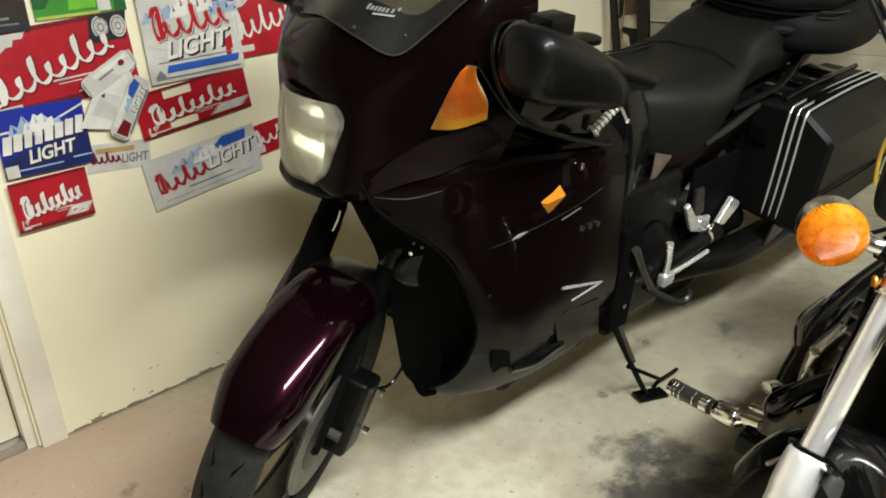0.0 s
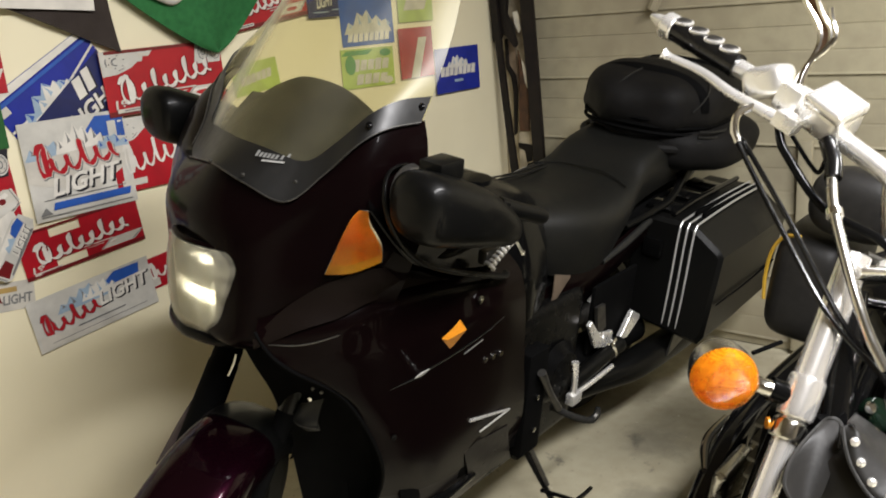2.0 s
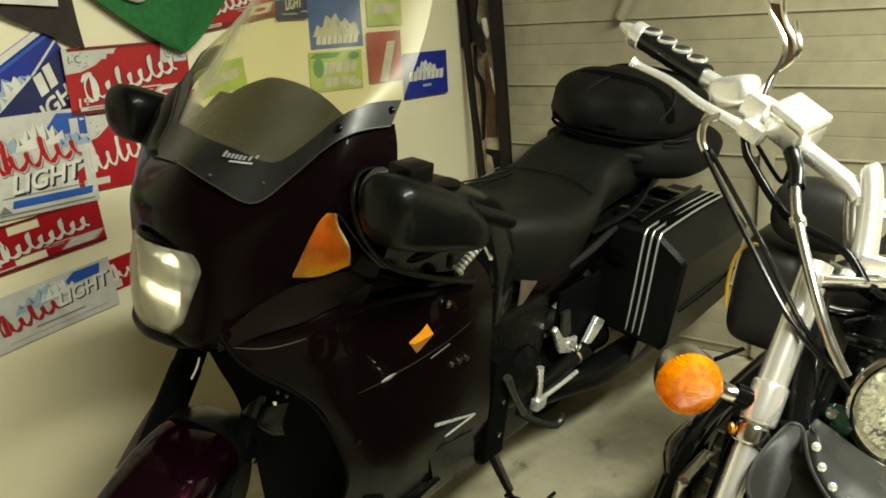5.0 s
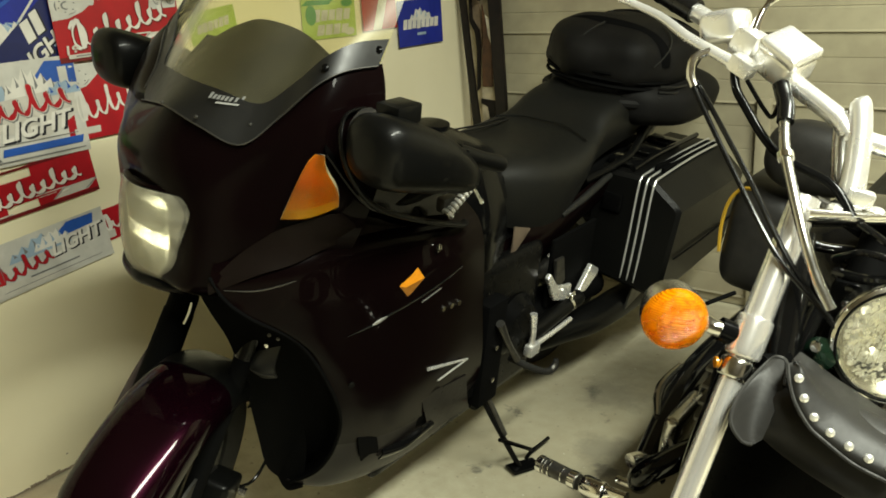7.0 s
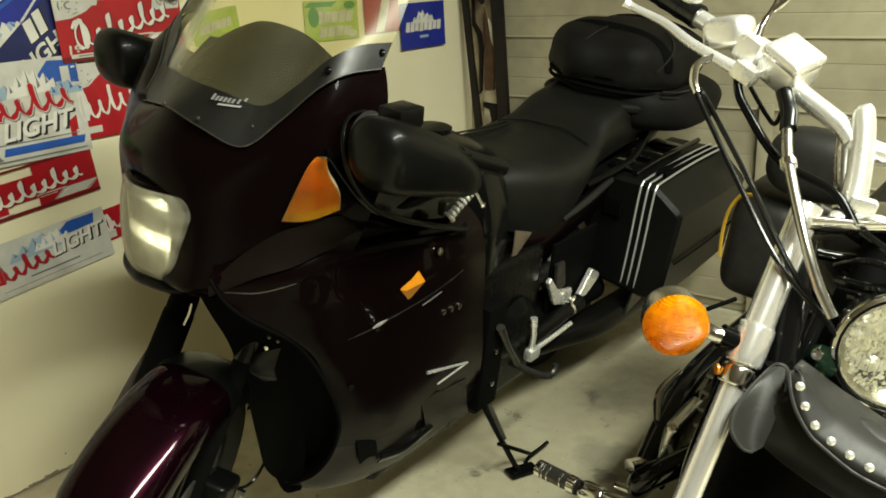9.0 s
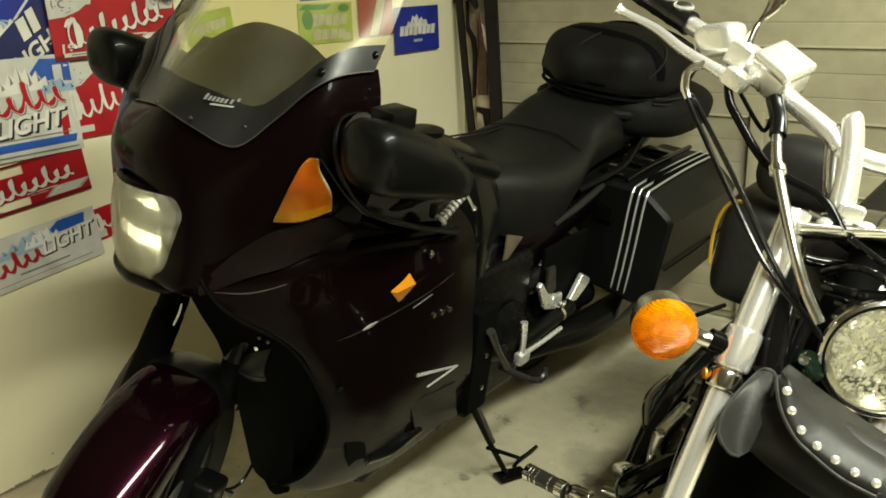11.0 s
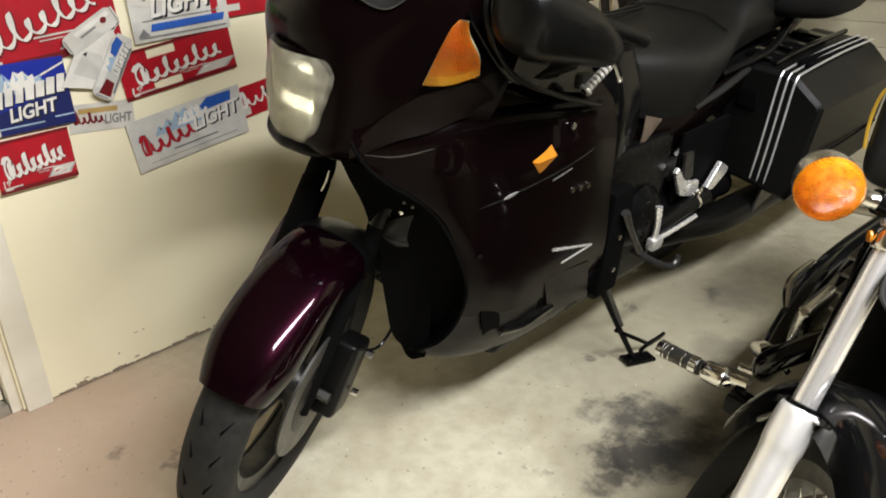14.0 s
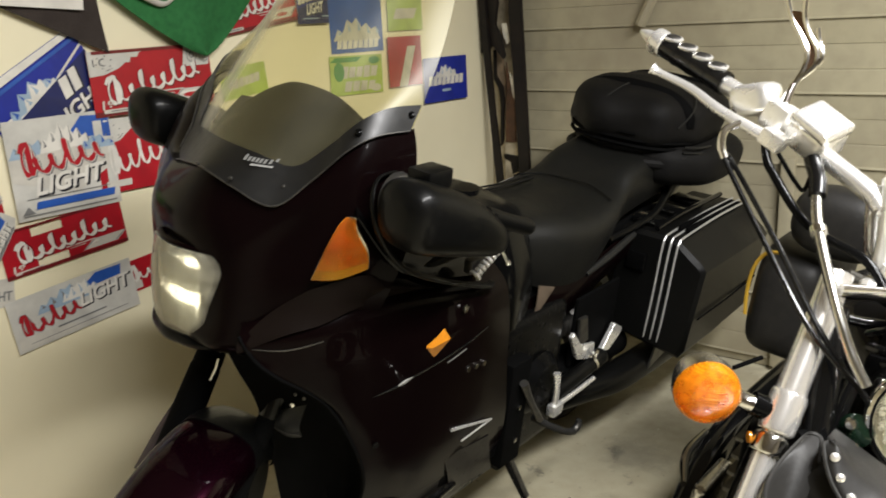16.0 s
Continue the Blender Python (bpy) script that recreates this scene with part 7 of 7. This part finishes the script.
for pts in ([(-0.219, 0.246, 1.138), (-0.214, 0.256, 1.160), (-0.216, 0.262, 1.180), (-0.230, 0.266, 1.200), (-0.248, 0.268, 1.222), (-0.262, 0.268, 1.25)], [(-0.216, 0.25, 1.148), (-0.203, 0.258, 1.165), (-0.205, 0.264, 1.185), (-0.221, 0.266, 1.205), (-0.232, 0.268, 1.225), (-0.236, 0.268, 1.25)], [(-0.200, 0.258, 1.167), (-0.197, 0.262, 1.180), (-0.206, 0.266, 1.197), (-0.212, 0.268, 1.212)]):
    part("stem_flame", tube_bm(pts, 0.0042, 8, 30), CHROME, stem)
# brown web stands for the brownish reflections in the chrome stem
part("stem_web", loft_bm([[(-0.217, 0.250, 1.145), (-0.209, 0.252, 1.15)], [(-0.214, 0.258, 1.165), (-0.203, 0.260, 1.168)], [(-0.218, 0.264, 1.185), (-0.206, 0.265, 1.186)], [(-0.234, 0.267, 1.205), (-0.220, 0.267, 1.205)], [(-0.250, 0.268, 1.23), (-0.235, 0.268, 1.23)]], 16, 4, 0.003), BROWNSHEEN, stem)
part("mirror_head", moved(pillow(0.055, 0.012, 0.036, 0.6, 0.6, 28, 12), Matrix.Translation((-0.275, 0.270, 1.285))), CHROME, cruiser)

# cables
part("throttle_elbow", tube_bm([(-0.262, 0.198, 1.084), (-0.275, 0.182, 1.073), (-0.272, 0.173, 1.054), (-0.262, 0.168, 1.040)], 0.0055, 10), CHROME, cruiser)
part("throttle_cable", tube_bm([(-0.266, 0.17, 1.046), (-0.252, 0.16, 1.031), (-0.164, 0.098, 0.962), (-0.08, 0.047, 0.896), (-0.006, 0.05, 0.84)], 0.0034, 10, 40), SATIN, cruiser, "black control cable")
part("throttle_cable", tube_bm([(-0.262, 0.172, 1.046), (-0.242, 0.166, 1.029), (-0.150, 0.096, 0.967), (-0.066, 0.052, 0.892), (0.0, 0.055, 0.83)], 0.0034, 10, 40), SATIN, cruiser)
part("hose_sleeve", tube_bm([(-0.160, 0.188, 1.062), (-0.150, 0.178, 1.050), (-0.141, 0.165, 1.040), (-0.134, 0.15, 1.026)], 0.0105, 14), SATIN, cruiser)
part("brake_hose", tube_bm([(-0.138, 0.155, 1.030), (-0.114, 0.11, 0.996), (-0.068, 0.062, 0.937), (-0.035, 0.045, 0.89), (-0.008, 0.040, 0.857)], 0.0066, 14, 30), BRUSHED, cruiser, "grey armoured brake hose")
part("hose_joint", tube_bm([(-0.116, 0.113, 0.998), (-0.112, 0.107, 0.993)], 0.010, 14), CHROME, cruiser)
part("wiring_loom", tube_bm([(-0.222, 0.19, 1.070), (-0.214, 0.182, 1.052), (-0.198, 0.174, 1.034), (-0.137, 0.154, 0.986), (-0.063, 0.145, 0.966), (-0.027, 0.13, 0.938)], 0.0058, 12, 36), BLACK, cruiser, "black wiring loom")
part("hanging_cable", tube_bm([(-0.20, 0.18, 1.06), (-0.17, 0.176, 1.03), (-0.158, 0.18, 1.022), (-0.155, 0.185, 1.045)], 0.003, 8, 20), BLACK, cruiser)

# body behind the fork
secs = []
for u, cz, hz, hw in ((0.20, 0.80, 0.03, 0.04), (0.25, 0.80, 0.075, 0.10), (0.36, 0.80, 0.09, 0.14), (0.55, 0.77, 0.09, 0.15), (0.72, 0.72, 0.07, 0.12), (0.80, 0.69, 0.03, 0.06)):
    secs.append([(hw * math.cos(q), u, cz + hz * math.sin(q)) for q in [2 * math.pi * i / 20 for i in range(21)]])
part("fuel_tank", loft_bm(secs, 24, 32, closed=True, caps=True), GLOSS, cruiser, "gloss black teardrop fuel tank")
part("tank_console", tube_bm([(0, 0.30, 0.892), (0, 0.42, 0.892), (0, 0.6, 0.865)], [0.03, 0.04, 0.025], 14, 12, flat=0.4), CHROME, cruiser)
for pts, r, mat in (([(-0.09, 0.20, 0.905), (-0.065, 0.225, 0.905), (-0.025, 0.245, 0.885), (0.03, 0.275, 0.86)], 0.009, GLOSS), ([(-0.085, 0.175, 0.875), (-0.055, 0.19, 0.87), (-0.02, 0.215, 0.868), (0.025, 0.24, 0.86)], 0.007, GLOSS), ([(-0.085, 0.195, 0.925), (-0.058, 0.21, 0.915), (-0.035, 0.225, 0.917)], 0.008, STEEL), ([(-0.05, 0.075, 0.83), (-0.045, 0.065, 0.80), (-0.042, 0.055, 0.778)], 0.004, CHROME), ([(-0.03, 0.115, 0.83), (-0.033, 0.10, 0.80), (-0.032, 0.085, 0.77)], 0.010, GLOSS)):
    part("frame_pipe", tube_bm(pts, r, 12, 24), mat, cruiser)
part("engine", box_bm((-0.17, 0.22, 0.24), (0.17, 0.72, 0.66), 0.035, 3), STEEL_DARK, cruiser, "dark engine with cooling fins")
for k in range(6):
    part("cooling_fin", box_bm((-0.19, 0.28, 0.42 + 0.032 * k), (0.19, 0.62, 0.428 + 0.032 * k), 0.003), STEEL, cruiser)
part("frame_tube", tube_bm([(-0.10, 0.14, 0.80), (-0.13, 0.12, 0.55), (-0.14, 0.16, 0.30), (-0.15, 0.30, 0.22), (-0.15, 0.9, 0.22)], 0.016, 12, 40), GLOSS, cruiser)
part("frame_tube", tube_bm([(0.10, 0.14, 0.80), (0.13, 0.12, 0.55), (0.14, 0.16, 0.30), (0.15, 0.30, 0.22), (0.15, 0.9, 0.22)], 0.016, 12, 40), GLOSS, cruiser)
part("exhaust_pipe", tube_bm([(-0.14, 0.36, 0.44), (-0.235, 0.27, 0.36), (-0.262, 0.31, 0.30), (-0.285, 0.42, 0.315), (-0.30, 0.60, 0.345), (-0.30, 0.80, 0.34), (-0.295, 1.25, 0.32)], [0.022, 0.022, 0.022, 0.024, 0.034, 0.042, 0.042], 18, 50), GLOSS, cruiser, "blackened exhaust pipe")
part("pipe_cover", tube_bm([(-0.302, 0.45, 0.345), (-0.33, 0.52, 0.362), (-0.325, 0.60, 0.382)], [0.006, 0.010, 0.006], 10, 12), CHROME, cruiser)
part("side_cover", box_bm((-0.255, 0.34, 0.335), (-0.225, 0.47, 0.425), 0.012, 3), BRUSHED, cruiser, "scuffed metal engine side cover")
part("brake_pedal", tube_bm([(-0.24, 0.36, 0.28), (-0.27, 0.33, 0.33), (-0.285, 0.30, 0.335)], [0.010, 0.011, 0.014], 10), CHROME, cruiser)
part("foot_peg", tube_bm([(-0.455, 0.286, 0.245), (-0.44, 0.284, 0.248), (-0.36, 0.271, 0.261)], [0.012, 0.0155, 0.0155], 14), STEEL, cruiser, "ringed rubber and chrome foot peg")
for k, r, n in ((0.0, 0.0172, 0.012), (0.17, 0.0168, 0.003), (0.30, 0.0168, 0.003), (0.62, 0.0164, 0.003), (0.80, 0.0172, 0.016)):
    q = Vector((-0.452, 0.2855, 0.2455)).lerp(Vector((-0.36, 0.271, 0.261)), k)
    part("peg_ring", tube_bm([q, q + Vector((0.98, -0.154, 0.165)) * n], r, 14), CHROME, cruiser)
part("peg_mount", tube_bm([(-0.352, 0.270, 0.262), (-0.345, 0.269, 0.264), (-0.31, 0.265, 0.270), (-0.305, 0.265, 0.271)], [0.013, 0.020, 0.020, 0.013], 14), CHROME, cruiser)
part("peg_bolt", tube_bm([(-0.305, 0.268, 0.275), (-0.265, 0.265, 0.284)], 0.011, 12), CHROME, cruiser)
part("peg_bolt", tube_bm([(-0.298, 0.29, 0.292), (-0.262, 0.285, 0.300)], 0.008, 10), CHROME, cruiser)
part("peg_bracket", box_bm((-0.29, 0.235, 0.225), (-0.15, 0.275, 0.265), 0.008), BLACK, cruiser)
part("seat", loft_bm([half([(0, 0.74, 0.74), (0.10, 0.74, 0.735), (0.13, 0.74, 0.69)]), half([(0, 0.85, 0.715), (0.13, 0.85, 0.71), (0.16, 0.85, 0.66)]), half([(0, 1.0, 0.73), (0.13, 1.0, 0.725), (0.16, 1.0, 0.67)]), half([(0, 1.3, 0.80), (0.10, 1.3, 0.79), (0.12, 1.3, 0.74)])], 20, 20, 0.02), LEATHER, cruiser, "black leather cruiser seat")
part("rear_fender", moved(fender_bm(0.36, 0.09, 0.08, 60, 190, tip=0.9), Matrix.Translation((0, 1.32, 0.32))), GLOSS, cruiser)
wheel_parts(cruiser, Vector((0, 1.32, 0.315)), Matrix.Identity(4), 0.315, 0.14, 0.20, 3, CHROME, (-1,), wire=True)
part("side_stand", tube_bm([(0.14, 0.50, 0.24), (0.26, 0.53, 0.12), (0.33, 0.55, -0.052)], 0.012, 10), BLACK, cruiser)
for s in (-1, 1):
    sb = part("saddlebag", moved(pillow(0.085, 0.17, 0.135, 0.45, 0.5, 36, 24), Matrix.Translation((s * 0.315, 1.06, 0.565)) @ pose(0, 0, 0, 0, 0, 0)), LEATHER_SOFT, cruiser, "rounded black leather saddlebag")
    part("bag_piping", tube_bm([(s * a, u, v) for a, u, v in ((0.335, 0.875, 0.700), (0.374, 0.905, 0.680), (0.396, 0.915, 0.640), (0.401, 0.920, 0.580), (0.392, 0.915, 0.520))], 0.0045, 6, 30), YELLOW, sb, "yellow edge piping")
part("back_pad", moved(pillow(0.10, 0.06, 0.075, 0.7, 0.7, 30, 20), Matrix.Translation((-0.243, 0.92, 0.785))), LEATHER_SOFT, cruiser, "rounded black rear pad")
part("rear_signal", tube_bm([(-0.30, 0.78, 0.495), (-0.33, 0.70, 0.488)], 0.005, 10), MATT, cruiser)

# ---- cloths, paper and boards ----
rows = []
for i in range(17):
    t = i / 16
    row = []
    for j in range(13):
        s = j / 12 - 0.5
        width = 0.60 * (1 - t) ** 0.8 + 0.02
        sag = 0.010 * math.sin(6 * s + 3 * t) + 0.012
        row.append(Vector((0.030 + sag, 1.43 + s * width + 0.055 * t, 1.50 - 0.292 * t - 0.05 * (1 - t) * (2 * s) ** 2)))
    rows.append(row)
bm = grid_bm(rows)
bmesh.ops.recalc_face_normals(bm, faces=bm.faces[:])
bmesh.ops.solidify(bm, geom=bm.faces[:], thickness=0.002)
pennant = thing("green_cloth", "green cloth pennant with a white figure hanging to a point", "cloth")
part("cloth", bm, CLOTH, pennant)
part("white_figure", tube_bm([(0.057, 1.27, 1.385), (0.057, 1.31, 1.362), (0.058, 1.36, 1.345), (0.058, 1.41, 1.37), (0.058, 1.47, 1.375), (0.056, 1.53, 1.365), (0.056, 1.56, 1.385)], 0.009, 8, 40, flat=0.35), WHITE, pennant)
paper = thing("paper_sheet", "white paper sheet with handwriting pinned to the wall", "paper")
part("sheet", moved(box_bm((0.036, -0.115, -0.055), (0.0372, 0.115, 0.055)), Matrix.Translation((0, 1.035, 1.398)) @ pose(0, 0, 0, -4, 0, 0)), WHITE, paper)
for k in range(7):
    bm = box_bm((0.0374, -0.05 + 0.018 * k, -0.025), (0.0378, -0.038 + 0.018 * k, -0.025 + 0.016 + 0.006 * (k % 3)))
    part("writing_bar", moved(bm, Matrix.Translation((0, 1.035, 1.398)) @ pose(0, 0, 0, -4, 0, 0)), GREY, paper)
dark = thing("dark_cloth", "dark brown cloth banner hanging behind the paper", "cloth")
rows = []
for i in range(9):
    t = i / 8
    rows.append([Vector((0.020 + 0.004 * math.sin(5 * t + j), 0.90 + 0.285 * (j / 8) * (1 - 0.0 * t) + 0.02 * t, 1.46 - (0.10 + 0.13 * (j / 8)) * t)) for j in range(9)])
bm = grid_bm(rows)
bmesh.ops.recalc_face_normals(bm, faces=bm.faces[:])
bmesh.ops.solidify(bm, geom=bm.faces[:], thickness=0.002)
part("cloth", bm, BROWN, dark)

TAN = material("bare_wood", (0.30, 0.22, 0.14), 0.65, var=0.25, scale=40, bump=0.3)
WRAP = material("black_wrap", (0.006, 0.0045, 0.004), 0.55, var=0.2, scale=30, bump=0.4, colour2=(0.018, 0.012, 0.009), spec=0.3)
OLDBOARD = material("weathered_board", (0.58, 0.50, 0.34), 0.7, var=0.25, scale=18, bump=0.3, colour2=(0.20, 0.16, 0.10))
TORN = material("torn_paper", (0.85, 0.80, 0.66), 0.7, var=0.15, scale=30)


def cut_board(name, y, outline, depth, mat, parent, label=""):
    return part(name, moved(slab_bm(outline, depth, 0.002), Matrix.Translation((0, y, 0))), mat, parent, label)


strip = thing("corner_post", "narrow black strip with a dark wrap leaning in the corner", "post", group="posts in the corner")
cut_board("strip", 2.800, [(0.012, 1.55), (0.042, 1.55), (0.046, 1.332), (0.081, 0.893), (0.108, 0.637), (0.165, 0.0), (0.128, 0.0), (0.072, 0.634), (0.040, 1.005), (0.012, 1.334)], 0.012, WRAP, strip)
cut_board("wrap", 2.815, [(0.004, 1.50), (0.097, 1.50), (0.095, 1.328), (0.081, 1.244), (0.108, 1.20), (0.123, 1.124), (0.112, 1.113), (0.084, 1.147), (0.060, 1.169), (0.042, 1.141), (0.008, 1.137)], 0.016, WRAP, strip, "dark wrap hanging from its top")
strip2 = thing("corner_post", "broad blackened strip leaning in the corner", "post", group="posts in the corner")
cut_board("strip", 2.822, [(0.136, 1.55), (0.199, 1.55), (0.199, 1.322), (0.210, 1.046), (0.221, 0.754), (0.238, 0.0), (0.182, 0.0), (0.169, 0.752), (0.160, 0.959), (0.152, 1.112), (0.145, 1.198)], 0.018, WRAP, strip2)
board = thing("corner_board", "weathered pale board with torn strips leaning in the corner", "board", group="posts in the corner")
cut_board("board", 2.882, [(0.004, 1.60), (0.158, 1.60), (0.160, 0.0), (0.004, 0.0)], 0.014, OLDBOARD, board)
cut_board("tan_strip", 2.862, [(0.038, 1.145), (0.064, 1.151), (0.083, 1.10), (0.089, 1.0), (0.091, 0.936), (0.074, 0.927), (0.066, 0.988), (0.043, 1.033), (0.035, 1.09)], 0.012, TAN, board, "jagged tan strip")
cut_board("dark_edge", 2.852, [(0.040, 1.146), (0.051, 1.148), (0.054, 1.045), (0.085, 1.001), (0.090, 0.944), (0.078, 0.772), (0.063, 0.759), (0.070, 0.933), (0.062, 0.996), (0.039, 1.032)], 0.010, WRAP, board)
cut_board("torn_strip", 2.838, [(0.095, 1.249), (0.120, 1.250), (0.132, 1.181), (0.120, 1.166), (0.103, 1.199)], 0.003, TORN, board, "torn white strip")
cut_board("torn_strip", 2.838, [(0.126, 1.064), (0.141, 1.046), (0.162, 1.035), (0.167, 0.958), (0.153, 0.942), (0.138, 0.980)], 0.003, TORN, board, "torn white strip")
bar = thing("corner_post", "rusty brown bar on a pale block standing in the corner", "post", group="posts in the corner")
cut_board("rusty_bar", 2.842, [(0.108, 1.101), (0.122, 1.046), (0.136, 1.001), (0.152, 0.935), (0.145, 0.780), (0.098, 0.780), (0.100, 0.889), (0.110, 0.979)], 0.010, RUST, bar, "rusty tapered bar")
cut_board("pale_block", 2.850, [(0.091, 0.807), (0.135, 0.793), (0.176, 0.765), (0.172, 0.0), (0.095, 0.0), (0.085, 0.73)], 0.020, OLDBOARD, bar)
cut_board("dark_block", 2.846, [(0.085, 0.731), (0.155, 0.725), (0.152, 0.66), (0.126, 0.649), (0.117, 0.70), (0.085, 0.711)], 0.003, WRAP, bar)
